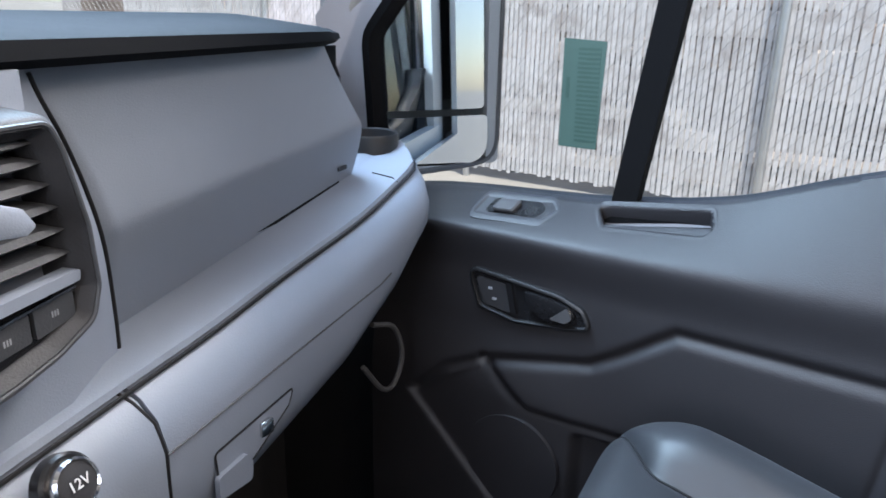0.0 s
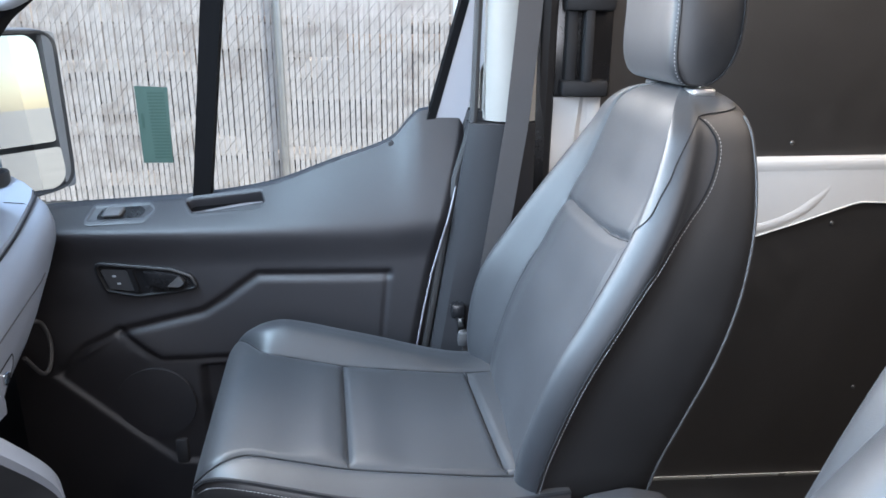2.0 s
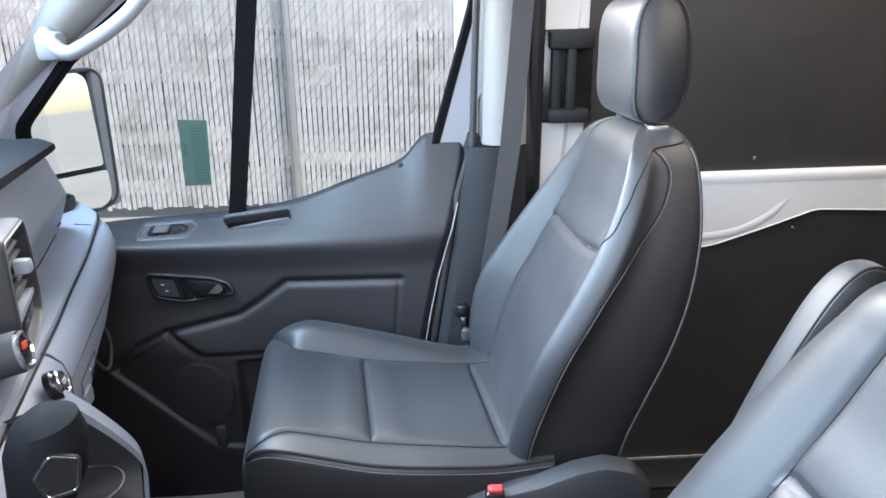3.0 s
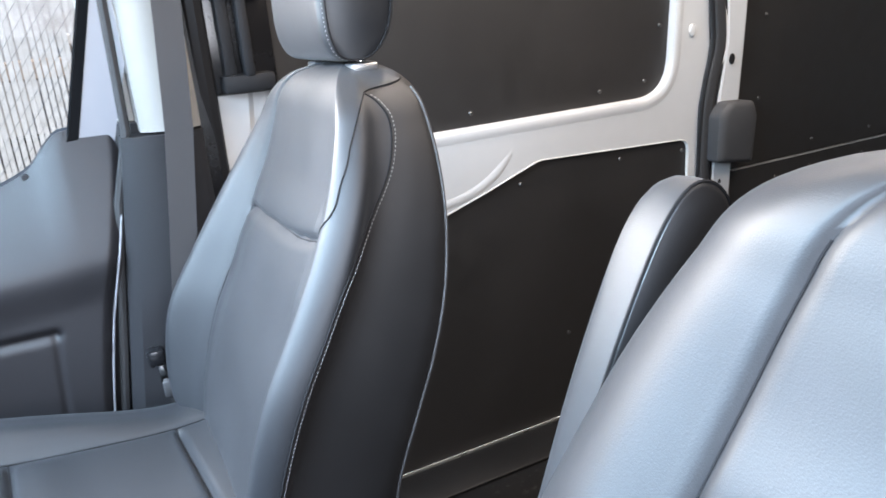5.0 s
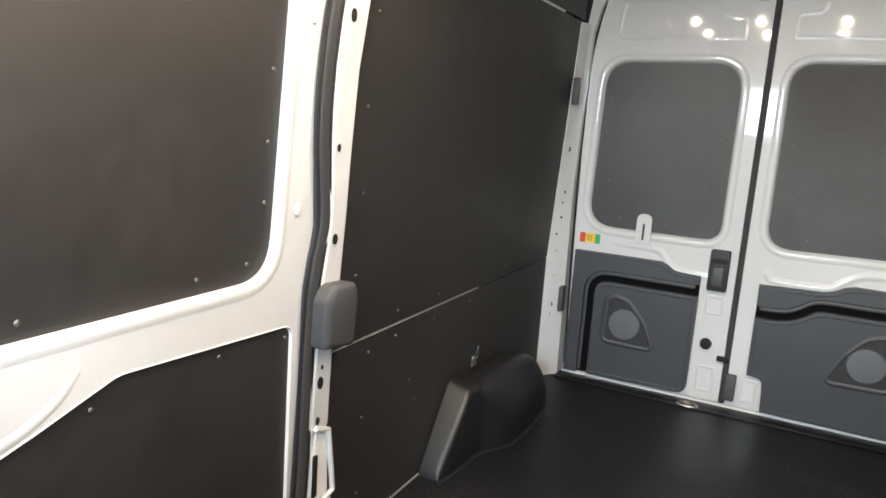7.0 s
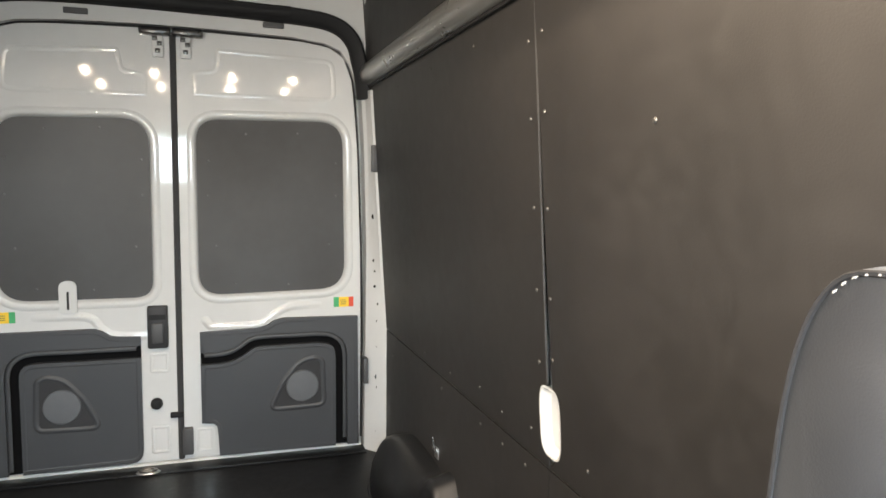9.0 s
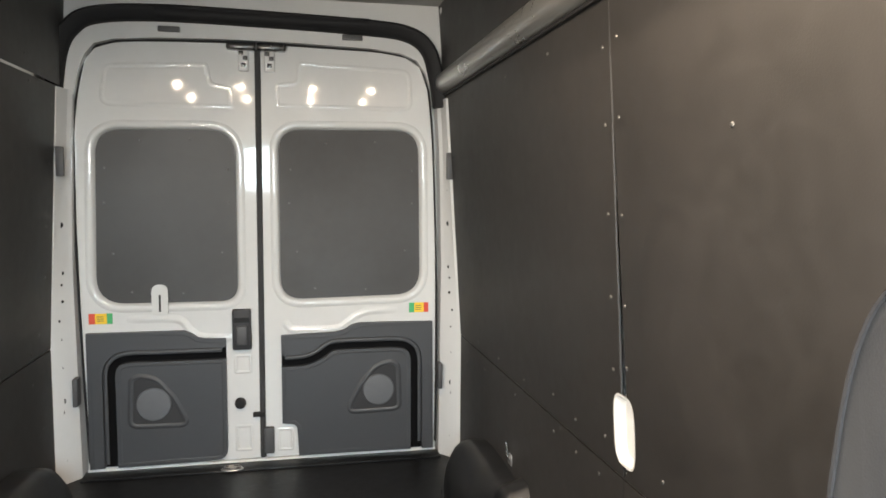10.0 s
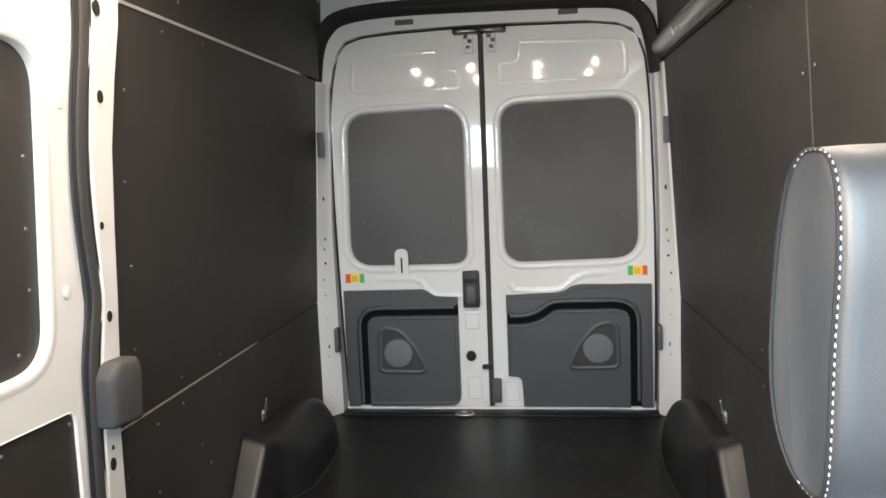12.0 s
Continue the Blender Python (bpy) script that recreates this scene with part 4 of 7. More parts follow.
def load_sticker(x0, x1, z0, z1, flip):
    s = thing("load_sticker", "small red, yellow and green label on the white door", "sticker", group="door stickers")
    cols = [S_RED, S_YEL, S_GRN] if not flip else [S_GRN, S_YEL, S_RED]
    cuts = [0, 0.27, 0.76, 1]
    for i in range(3):
        a, b = x0 + (x1 - x0) * cuts[i], x0 + (x1 - x0) * cuts[i + 1]
        part("colour_field", box(a, b, REAR - 0.0245, REAR - 0.0225, z0, z1), cols[i], s)
    xm = (x0 + x1) / 2
    for k in range(3):
        part("mark", box(xm - 0.016, xm + 0.012, REAR - 0.0252, REAR - 0.0246, z0 + 0.012 + 0.009 * k, z0 + 0.015 + 0.009 * k), TAGINK, s)


def wheel_arch(side):
    """Moulded box over a rear wheel: steep front, ridge, rounded rear."""
    a = thing("wheel_arch_cover", "black moulded plastic wheel arch cover on the floor", "wheel arch", group="wheel arch covers", at=(0, 0, 0))
    bm = bmesh.new()
    FOOT = [(1.66, 0.792), (1.74, 0.780), (1.90, 0.772), (1.945, 0.765), (1.99, 0.730), (2.06, 0.700), (2.2, 0.692), (2.4, 0.698), (2.52, 0.715), (2.59, 0.745)]
    prof = [(1.655, 0.0), (1.662, 0.03), (1.70, 0.085), (1.78, 0.190), (1.83, 0.254), (1.843, 0.268), (1.856, 0.274), (1.90, 0.275), (1.925, 0.270), (1.945, 0.258), (1.965, 0.252), (2.0, 0.256), (2.06, 0.262), (2.15, 0.266), (2.30, 0.266), (2.38, 0.258), (2.45, 0.236), (2.52, 0.185), (2.565, 0.11), (2.59, 0.0)]
    wall = wl(0) + 0.007 if side < 0 else wr(0) - 0.007
    rows = []
    for y, h in prof:
        xi = side * smooth_table(y, FOOT) - (0.006 if side > 0 else 0)
        hh = max(h, 0.002)
        rx = smooth_table(y, [(1.66, 0.024), (1.90, 0.028), (1.95, 0.045), (2.04, 0.088), (2.4, 0.092), (2.59, 0.07)])
        rz = min(smooth_table(y, [(1.66, 0.026), (1.90, 0.030), (1.95, 0.06), (2.04, 0.19), (2.4, 0.20), (2.59, 0.15)]), hh * 0.85)
        up = 0.018 * sstep(1.99, 1.90, y) * sstep(0.05, 0.25, hh)
        pts = [(xi, 0.0)] + [(xi + side * (rx - rx * math.cos(t)), hh - rz + rz * math.sin(t)) for t in [k * math.pi / 12 for k in range(7)]]
        pts += [(xi + side * (rx + 0.012), hh + 0.002), (wall - side * 0.004, hh + up), (wall, hh + up), (wall, 0.0)]
        rows.append([(x, y, z) for x, z in pts])
    loft(rows, True, True, bm)
    part("cover", bm, ARCH, a, angle=50)
    fl = [(side * (smooth_table(y, FOOT) - 0.012) - (0.006 if side > 0 else 0), y) for y in (1.64, 1.75, 1.9, 1.96, 2.06, 2.2, 2.4, 2.5, 2.60)]
    part("flange", loft([[(x, y, 0.001), (x + side * 0.004, y, 0.006), (x + side * 0.03, y, 0.006), (x + side * 0.03, y, 0.001)] for x, y in fl]), ARCH, a, "flat fixing flange on the floor")
    return a


def tie_hook(side):
    h = thing("tie_down_hook", "small bright tie-down loop on the board above the wheel arch", "tie-down hook", group="tie-down hooks")
    x = (wl(0.33) + 0.006) if side < 0 else (wr(0.33) - 0.006)
    s = -side
    y = 2.045
    part("base_plate", box(*sorted((x, x + s * 0.005)), y - 0.02, y + 0.02, 0.285, 0.325, bevel=0.002), STEEL, h)
    part("loop", tube([(x, y - 0.010, 0.305), (x + s * 0.012, y - 0.010, 0.32), (x + s * 0.016, y, 0.365), (x + s * 0.012, y + 0.010, 0.32), (x, y + 0.010, 0.305)], 0.0045, 8), CHROME, h)


# ---- sliding side door ----
def sliding_door():
    d = thing("sliding_door", "closed white sliding side door with black board insets", "door", kind="structure")
    Y0 = -0.27
    win = fillet([(-0.14, 0.818), (0.872, 0.826), (0.884, 1.515), (-0.14, 1.505)], [0.03, 0.10, 0.10, 0.03], 8)
    low = fillet([(-0.20, 0.0085), (0.948, 0.0085), (0.948, 0.703), (0.47, 0.722), (0.33, 0.672), (0.20, 0.630), (-0.20, 0.618)], [0.01, 0.02, 0.035, 0.09, 0.25, 0.2, 0.02], 6)
    out = fillet([(Y0, 0.006), (0.957, 0.006), (0.975, 0.35), (0.98, 0.8), (0.998, 0.94), (0.975, 1.12), (0.970, 1.3), (1.0, 1.56), (1.0, 1.77), (Y0, 1.77)], 0.01, 2)
    part("panel", plate(out, [win, low], lambda y, z, q: (wl(z) - 0.03 + q, y, z), 0.036), WHITE, d, "white painted inner steel panel", angle=25)
    fm = lambda y, z, q: (wl(z) + q, y, z)
    part("window_frame", ring_lip(win, [(-0.026, 0.0062), (-0.016, 0.0082), (-0.006, 0.0084), (-0.001, 0.006), (0.002, 0.001), (0.004, -0.012)], fm), WHITE, d, "rounded white window frame", angle=60)
    part("window_board", plate(win, [], lambda y, z, q: (wl(z) - 0.018 + q, y, z), 0.006), PLY, d, "black board closing the window")
    part("lower_board", plate(low, [], lambda y, z, q: (wl(z) - 0.006 + q, y, z), 0.006), PLY, d, "black board in the lower door")
    part("inset_rim", ring_lip(low, [(-0.003, 0.0062), (-0.002, 0.0075), (0.0, 0.0075), (0.002, 0.0)], fm), WHITE_DULL, d, "folded white rim")
    # crescent-shaped pressing in the middle rail
    arc = [(0.05, 0.655), (0.20, 0.66), (0.28, 0.675), (0.345, 0.708), (0.39, 0.752), (0.405, 0.775)]
    fine = [(smooth_table(i / 24, [(k / 5, p[0]) for k, p in enumerate(arc)]), smooth_table(i / 24, [(k / 5, p[1]) for k, p in enumerate(arc)])) for i in range(25)]
    part("pressed_bead", tube([(wl(z) - 0.0188 - 0.003 * max(0, (y - 0.36) / 0.045), y, z) for y, z in fine], 0.0275, 18), WHITE, d, "pressed crescent bead")
    for y, z in ((0.93, 0.675), (0.72, 0.685), (0.42, 0.672), (0.55, 0.25), (0.62, 0.06), (0.1, 0.58)):
        rivet(d, Vector((wl(z) + 0.0003, y, z)), (1, 0, 0))
    for y, z in ((0.842, 1.00), (0.842, 1.13), (0.845, 1.28), (0.66, 0.86), (0.80, 0.87), (0.30, 0.855), (0.05, 0.86)):
        rivet(d, Vector((wl(z) - 0.0118, y, z)), (1, 0, 0))
    for y, z in ((0.945, 1.40), (0.935, 0.98)):
        p = Vector((wl(z) + 0.0065, y, z))
        part("plug", loft([[p + Vector((h, r * math.cos(a * math.pi / 6), 1.4 * r * math.sin(a * math.pi / 6))) for a in range(12)] for r, h in ((0.012, 0), (0.010, 0.003), (0.005, 0.004))]), WHITE, d, "white round plug")
    # black bracket mechanism at the front edge
    b = part("door_bracket", box(wl(1.0) + 0.006, wl(1.0) + 0.026, -0.258, -0.128, 0.958, 1.170, bevel=0.008), BLACK, d, "black plastic door stop mechanism")
    part("bracket_top", box(wl(1.0) + 0.01, wl(1.0) + 0.065, -0.235, -0.135, 1.125, 1.168, bevel=0.008), RUBBER, b)
    part("bracket_foot", box(wl(1.0) + 0.01, wl(1.0) + 0.060, -0.235, -0.140, 0.962, 0.995, bevel=0.008), RUBBER, b)
    part("bracket_post", box(wl(1.0) + 0.02, wl(1.0) + 0.05, -0.228, -0.205, 0.99, 1.13, bevel=0.006), RUBBER, b)
    part("bracket_bar", box(wl(1.0) + 0.03, wl(1.0) + 0.062, -0.195, -0.175, 0.99, 1.13, bevel=0.006), RUBBER, b)
    part("front_seal", tube([(wl(z) + 0.03, -0.262, z) for z in (0.02, 0.6, 1.1, 1.75)], 0.018, 8), RUBBER, d, "black rubber front seal")
    return d


def build_cap():
    c = thing("pillar_cap", "grey plastic cap on the white side pillar", "pillar cap")
    bm = bmesh.new()
    o = fillet([(0.996, 0.638), (1.128, 0.620), (1.130, 0.748), (1.113, 0.790), (1.022, 0.795), (0.992, 0.765)], [0.012, 0.012, 0.03, 0.03, 0.03, 0.03], 4)
    rings = []
    for inset, w in ((0, 0.028), (0.0, 0.062), (0.006, 0.070), (0.016, 0.073)):
        cy, cz = 1.060, 0.708
        rings.append([(wl(z) + w, cy + (y - cy) * (1 - inset / 0.05), cz + (z - cz) * (1 - inset / 0.09)) for y, z in o])
    loft(rings, True, True, bm)
    part("cap", bm, GREY_CAP, c)


# ---- the yard outside ----
def build_fence():
    fx = -6.6
    f = thing("fence", "chain-link fence with pale grey privacy slats", "fence")
    top = 1.9
    for y in (-7.65, -4.65, -1.66, 1.34, 4.34, 7.34, 10.34):
        part("post", tube([(fx + 0.05, y, -0.72), (fx + 0.05, y, top + 0.05)], 0.038, 12), STEEL, f, "galvanised steel post")
    part("top_rail", tube([(fx + 0.05, -14, top), (fx + 0.05, 17, top)], 0.022, 10), STEEL, f)
    # slats: one mesh, many objects
    sm = bpy.data.meshes.new("slat")
    bm = box(-0.0025, 0.0025, -0.0203, 0.0203, -0.62, top - 0.03)
    bm.to_mesh(sm)
    bm.free()
    sm.materials.append(SLAT)
    rng = random.Random(4)
    pitch = 0.052
    y = -10.6
    n = 0
    while n < 290:
        ob = new("slat", sm)
        ob.location = (fx, y + rng.uniform(-0.003, 0.003), rng.uniform(-0.02, 0.02))
        ob.rotation_euler = (rng.uniform(-0.004, 0.004), 0, rng.uniform(-0.05, 0.05))
        ob.parent = f
        y += pitch
        n += 1
    far = bmesh.new()
    while y < 17:
        add_box(far, fx - 0.004, fx + 0.004, y - 0.0203, y + 0.0203, -0.62, top - 0.03)
        y += pitch
    rest = part("slat_row", far, SLAT, f, "further pale grey slats", smooth=False)
    rest["kind"] = "stuff"
    # woven wire, two slanting families
    bm = bmesh.new()
    h = top + 0.62
    yy = -11.5
    while yy < 5.2:
        for s in (-1, 1):
            a, b = (yy, -0.62), (yy + s * h * 0.82, top)
            dx = 0.014 * s
            vs = [bm.verts.new((fx + dx + ox, p[0] + oy, p[1])) for p in (a, b) for ox, oy in ((0.0022, 0), (-0.0011, 0.0022), (-0.0011, -0.0022))]
            for k in range(3):
                bm.faces.new((vs[k], vs[(k + 1) % 3], vs[3 + (k + 1) % 3], vs[3 + k]))
        yy += 0.118
    wire = part("wire_mesh", bm, WIRE, f, "woven zinc wire mesh", smooth=False)
    wire["kind"] = "stuff"
    # what is stacked behind the fence
    rng = random.Random(9)
    bm = bmesh.new()
    for i in range(150):
        y0 = rng.uniform(-14, 7)
        w, hh, dd = rng.uniform(0.4, 2.2), rng.uniform(0.08, 0.34), rng.uniform(0.3, 0.9)
        z0 = -0.72 + rng.choice((0, 0, 0.3, 0.6, 0.9, 1.2, 1.5, 1.8))
        x1 = fx - 1.0 - rng.uniform(0, 0.5)
        add_box(bm, x1 - dd, x1, y0, y0 + w, z0, z0 + hh, bevel=0.02, seg=1)
    add_box(bm, fx - 2.6, fx - 2.2, -16, 9, -0.72, 2.1)
    tagged(part("yard_stacks", bm, YARD, smooth=False), "pale stacked goods in the yard behind the fence", "stacked goods", kind="stuff")


# ---- seats ----
def vinyl_seat(cx, dy, dz, inb, label, lean=0.0, head_at=(0.0, 0.0, 0.0), head_deep=1.0, head_turn=0.0):
    """A front seat facing -y. inb: +1 or -1, the side that faces the middle of the cab."""
    s = thing("front_seat", label, "seat", group="front seats", at=(cx, dy, dz))
    ZS = (0.42, 0.50, 0.58, 0.66, 0.74, 0.82, 0.88, 0.94, 0.98, 1.005, 1.018)

    def col(*v):
        return list(zip(ZS, v))

    YI = col(-0.400, -0.396, -0.376, -0.346, -0.303, -0.262, -0.236, -0.216, -0.203, -0.182, -0.150)
    BOL = col(0.012, 0.036, 0.052, 0.060, 0.054, 0.042, 0.028, 0.010, 0.002, 0.0, 0.0)
    SU = col(0.125, 0.140, 0.147, 0.147, 0.144, 0.138, 0.130, 0.118, 0.104, 0.075, 0.030)
    WO = col(0.222, 0.236, 0.244, 0.246, 0.242, 0.232, 0.217, 0.190, 0.164, 0.115, 0.050)
    YP = col(-0.366, -0.350, -0.324, -0.290, -0.246, -0.208, -0.184, -0.166, -0.158, -0.152, -0.145)
    WP = col(0.216, 0.226, 0.232, 0.233, 0.227, 0.214, 0.198, 0.176, 0.153, 0.108, 0.045)
    YB = col(-0.210, -0.196, -0.168, -0.136, -0.110, -0.094, -0.088, -0.088, -0.093, -0.105, -0.125)
    hook = 1 if inb > 0 else 0          # the side seam curls forward at the top of this backrest

    # where the two seams of the inner bolster run, as steps round the outline
    BOLSTER = [(0.42, 16), (0.80, 17), (0.83, 20), (0.86, 31), (0.895, 33.5), (0.914, 35.5), (0.931, 36.4), (0.952, 38.4), (0.972, 41.2), (0.986, 44)]
    EDGE = [(0.42, 41), (0.69, 41), (0.773, 41.8), (0.826, 45), (0.882, 48), (0.926, 49), (0.955, 48.9), (0.972, 47.8), (0.981, 46.2), (0.986, 44)] if hook else [(0.42, 47), (1.02, 47)]

    def along(h, e):
        k = min(int(e), len(h) - 2)
        return tuple(h[k][c] + (h[k + 1][c] - h[k][c]) * (e - k) for c in range(2))

    def half(z, wide=1.0, proud=1.0, rise=0.0):
        """Half of the outline at a height, from the middle of the front to the middle of the back."""
        yi, bo, su, wo, yp, wp, yb = (smooth_table(z, q) for q in (YI, BOL, SU, WO, YP, WP, YB))
        su = min(su * wide, su * 0.32 + wo * 0.68)
        bo *= proud
        k = [(0.0, yi + 0.004), (su * 0.5, yi + 0.002), (su, yi), (su + (wo - su) * 0.55, yi - bo), (wo - (wo - su) * 0.08, yi - bo * 0.55 + 0.012), (wo + 0.002, (yi + yp) / 2 + 0.012 * proud), (wp + 0.004, yp), (wp + 0.004, (yp * 0.45 + yb * 0.55)), (wp - 0.004, yb - 0.008), (wp - 0.05 * wp / 0.23, yb + 0.004), (0.0, yb + 0.012)]
        counts = (6, 10, 12, 8, 6, 5, 5, 5, 4, 6)
        out = []
        for i, n in enumerate(counts):
            p1, p2 = Vector(k[i]), Vector(k[i + 1])
            p0 = Vector(k[i - 1]) if i else Vector((-k[1][0], k[1][1]))
            p3 = Vector(k[i + 2]) if i + 2 < len(k) else Vector((-k[-2][0], k[-2][1]))
            for j in range(n):
                t = j / n
                q = 0.5 * ((2 * p1) + (p2 - p0) * t + (2 * p0 - 5 * p1 + 4 * p2 - p3) * t * t + (3 * p1 - p0 - 3 * p2 + p3) * t ** 3)
                x, y = q
                if i < 5:
                    y += (0.0 if proud < 0.25 else 0.006) * bump_at(x - su, 0.0050)
                    inn = 1 - sstep(su - 0.007, su + 0.001, x)
                    if inn:
                        y += inn * (0.011 * bump_at(z - 0.808 - rise * (x / su) ** 2, 0.006) - 0.004 * bump_at(z - 0.838, 0.03) - 0.004 * bump_at(z - 0.77, 0.035))
                out.append((x, y))
        rear = sum(counts[:8])
        out.append((0.0, yb + 0.012))
        return out, rear

    zs = [0.42 + 0.57 * i / 112 for i in range(113)] + [0.995, 1.0, 1.005, 1.009, 1.0125, 1.0155, 1.018]
    rings, pf, pb, sl = [], {-1: [], 1: []}, {-1: [], 1: []}, {-1: [], 1: []}
    cross, tops = [], {-1: [], 1: []}
    for z in zs:
        hs = {}
        for q in (-1, 1):
            h, ir = half(z, (1.34 if inb > 0 else 0.88) if q == inb else 1.0, (0.22 if inb > 0 else 0.30) if q == inb else 1.0, 0.018 * (hook and q == inb))
            hs[q] = [(x, y + lean * (z - 0.45)) for x, y in h]
        # slide the outline's points so that one of them always lies on the edge seam
        e = smooth_table(z, EDGE)
        ws = {q: [along(hs[q], k if k < 28 or k > ir else (28 + (k - 28) * (e - 28) / 17 if k < 45 else e + (k - 45) * (ir - e) / (ir - 45))) for k in range(len(h))] for q in hs}
        rings.append([(x, y, z) for x, y in ws[1]] + [(-x, y, z) for x, y in reversed(ws[-1][1:-1])])
        for q in (-1, 1):
            h = hs[q]
            e = smooth_table(z, BOLSTER) if hook and q == inb else 16
            ex, ey = along(h, e)
            sl[q].append(Vector((q * (ex + 0.0004), ey - 0.0005, z)))
            e = smooth_table(z, EDGE)
            ex, ey = along(h, e)
            pf[q].append(Vector((q * (ex + 0.0006), ey - 0.0006 * sstep(0.90, 0.96, z), z)))
            pb[q].append(Vector((q * (h[ir][0] + 0.0005), h[ir][1], z)))

    def side_half(z, q):
        near = q == inb
        h = half(z, (1.34 if inb > 0 else 0.88) if near else 1.0, (0.22 if inb > 0 else 0.30) if near else 1.0, 0.018 * (hook and near))[0]
        return [(x, y + lean * (z - 0.45)) for x, y in h]

    for q, steps in ((-1, range(16, 0, -1)), (1, range(17))):
        for k in steps:
            z = 0.808 + 0.018 * (hook and q == inb) * (k / 16) ** 2
            x, y = side_half(z, q)[k]
            cross.append(Vector((q * x, y - 0.0004, z)))
        for k in range(14 if hook else 0):
            z = 0.986 + 0.010 * k / 13
            x, y = side_half(z, q)[44 + k]
            tops[q].append(Vector((q * (x + 0.0008), y - 0.0004, z + 0.0006)))
    back = part("backrest", loft(rings), SEAT, s, "smooth black vinyl backrest with seamed insert", angle=70)
    back.data.materials.append(SEAT_SIDE)
    nh = len(h)
    ring_n = 2 * nh - 2
    for k, p in enumerate(back.data.polygons):
        if k < (len(zs) - 1) * ring_n:
            i = k % ring_n
            i = i if i < nh - 1 else ring_n - 1 - i
            if i >= 45 and (not hook or zs[k // ring_n] < 0.986 + 0.010 * max(0, i - 45) / (ir - 45)):
                p.material_index = 1
    part("seam", tube(cross, 0.0012, 5), PIPING, back, "dark sewn seam")
    for q in (-1, 1):
        line = [p for p in sl[q] if p.z < (0.986 if hook else 0.972)]
        part("seam", tube(line, 0.0010, 5), PIPING, back, "dark sewn seam")
        edge = [p for p in pf[q] if p.z < (0.986 if hook else 1.0)]
        if hook:
            part("seam", tube(tops[q], 0.0010, 5), PIPING, back, "dark sewn seam")
        part("piping", tube(edge, 0.0012, 6), PIPING, back, "black piping")
        part("stitching", stitches([p + Vector((q * 0.0012, 0.0042, 0)) for p in edge[6:]], 5.2, 0.0007), THREAD, back, "pale twin-needle stitching")
        part("rear_piping", tube(pb[q][:-8], 0.0022, 6), GREY_CAP, back, "grey rear piping")
    # cushion
    ZT = [(-0.890, 0.470), (-0.878, 0.505), (-0.855, 0.528), (-0.82, 0.533), (-0.75, 0.520), (-0.67, 0.503), (-0.55, 0.490), (-0.45, 0.482), (-0.36, 0.485)]
    WC = [(-0.890, 0.205), (-0.878, 0.224), (-0.85, 0.240), (-0.80, 0.250), (-0.6, 0.255), (-0.36, 0.235)]
    S_IN, S_OUT = 0.196, 0.126

    def seams(y):
        w = smooth_table(y, WC)
        k = sstep(-0.890, -0.80, y)
        return w, (w - 0.010) * (1 - k) + S_IN * k, (w - 0.016) * (1 - k) + S_OUT * k

    def top(xi, y):
        """Height of the cushion; xi grows towards the middle of the cab."""
        w, si, so = seams(y)
        z = smooth_table(y, ZT)
        a = abs(xi) / w
        su = si if xi > 0 else so
        rise = 0.001 if xi > 0 else 0.040
        bol = sstep(su - 0.002, su + (0.45 if xi > 0 else 0.30) * (w - su), abs(xi)) * (1 - sstep(0.80, 1.06, a))
        z += rise * bol * sstep(-0.885, -0.76, y) * (1 - 0.85 * sstep(-0.72, -0.42, y))
        z -= (0.010 if xi > 0 else 0.034) * max(0, a - 0.78) ** 2 / 0.0484
        z -= 0.005 * bump_at(abs(xi) - su, 0.0050) * sstep(-0.886, -0.87, y)
        inn = sstep(-so, -so + 0.03, xi) * (1 - sstep(si - 0.03, si, xi))
        z -= inn * (0.011 * bump_at(y + 0.668, 0.0055) + 0.011 * bump_at(y + 0.440, 0.0055))
        z += inn * (0.006 * bump_at(y + 0.70, 0.03) + 0.006 * bump_at(y + 0.630, 0.035))
        return z

    def spaced(a, b, n):
        return [a + (b - a) * (1 - math.cos(math.pi * k / n)) / 2 for k in range(n)]

    ys = [-0.890, -0.889, -0.886, -0.882] + spaced(-0.878, -0.668, 34) + spaced(-0.668, -0.440, 34) + spaced(-0.440, -0.36, 14) + [-0.36]
    rings, pe, sw = [], {-1: [], 1: []}, [[], []]
    for y in ys:
        w, si, so = seams(y)
        cols = spaced(-w, -so, 16) + spaced(-so, si, 38) + spaced(si, w, 12) + [w]
        skew = lambda xi: y + 0.095 * (xi + 0.10)
        r = [(xi * inb, skew(xi), top(xi, y)) for xi in cols]
        ze, zl = r[-1][2], r[0][2]
        zb = 0.375
        side = [(inb * w * (1 + 0.03 * math.sin(math.pi * t)), skew(w), ze + (zb - ze) * t) for t in (0.15, 0.4, 0.7, 1.0)]
        other = [(-inb * w * (1 + 0.03 * math.sin(math.pi * t)), skew(-w), zl + (zb - zl) * t) for t in (1.0, 0.7, 0.4, 0.15)]
        rings.append(r + side + other)
        if y > -0.886:
            sw[0].append(Vector(r[16]) + Vector((0, 0, 0.0012)))
            sw[1].append(Vector(r[54]) + Vector((0, 0, 0.0012)))
        if y in (-0.668, -0.440):
            sw.append([Vector(p) + Vector((0, 0, 0.0004)) for p in r[17:54]])
        pe[inb].append(Vector((inb * w * 1.003, skew(w), ze)))
        pe[-inb].append(Vector((-inb * w * 1.003, skew(-w), zl)))
    cush = part("cushion", loft(rings), SEAT, s, "smooth black vinyl cushion with seamed insert", angle=70)
    cush.data.materials.append(SEAT_SIDE)
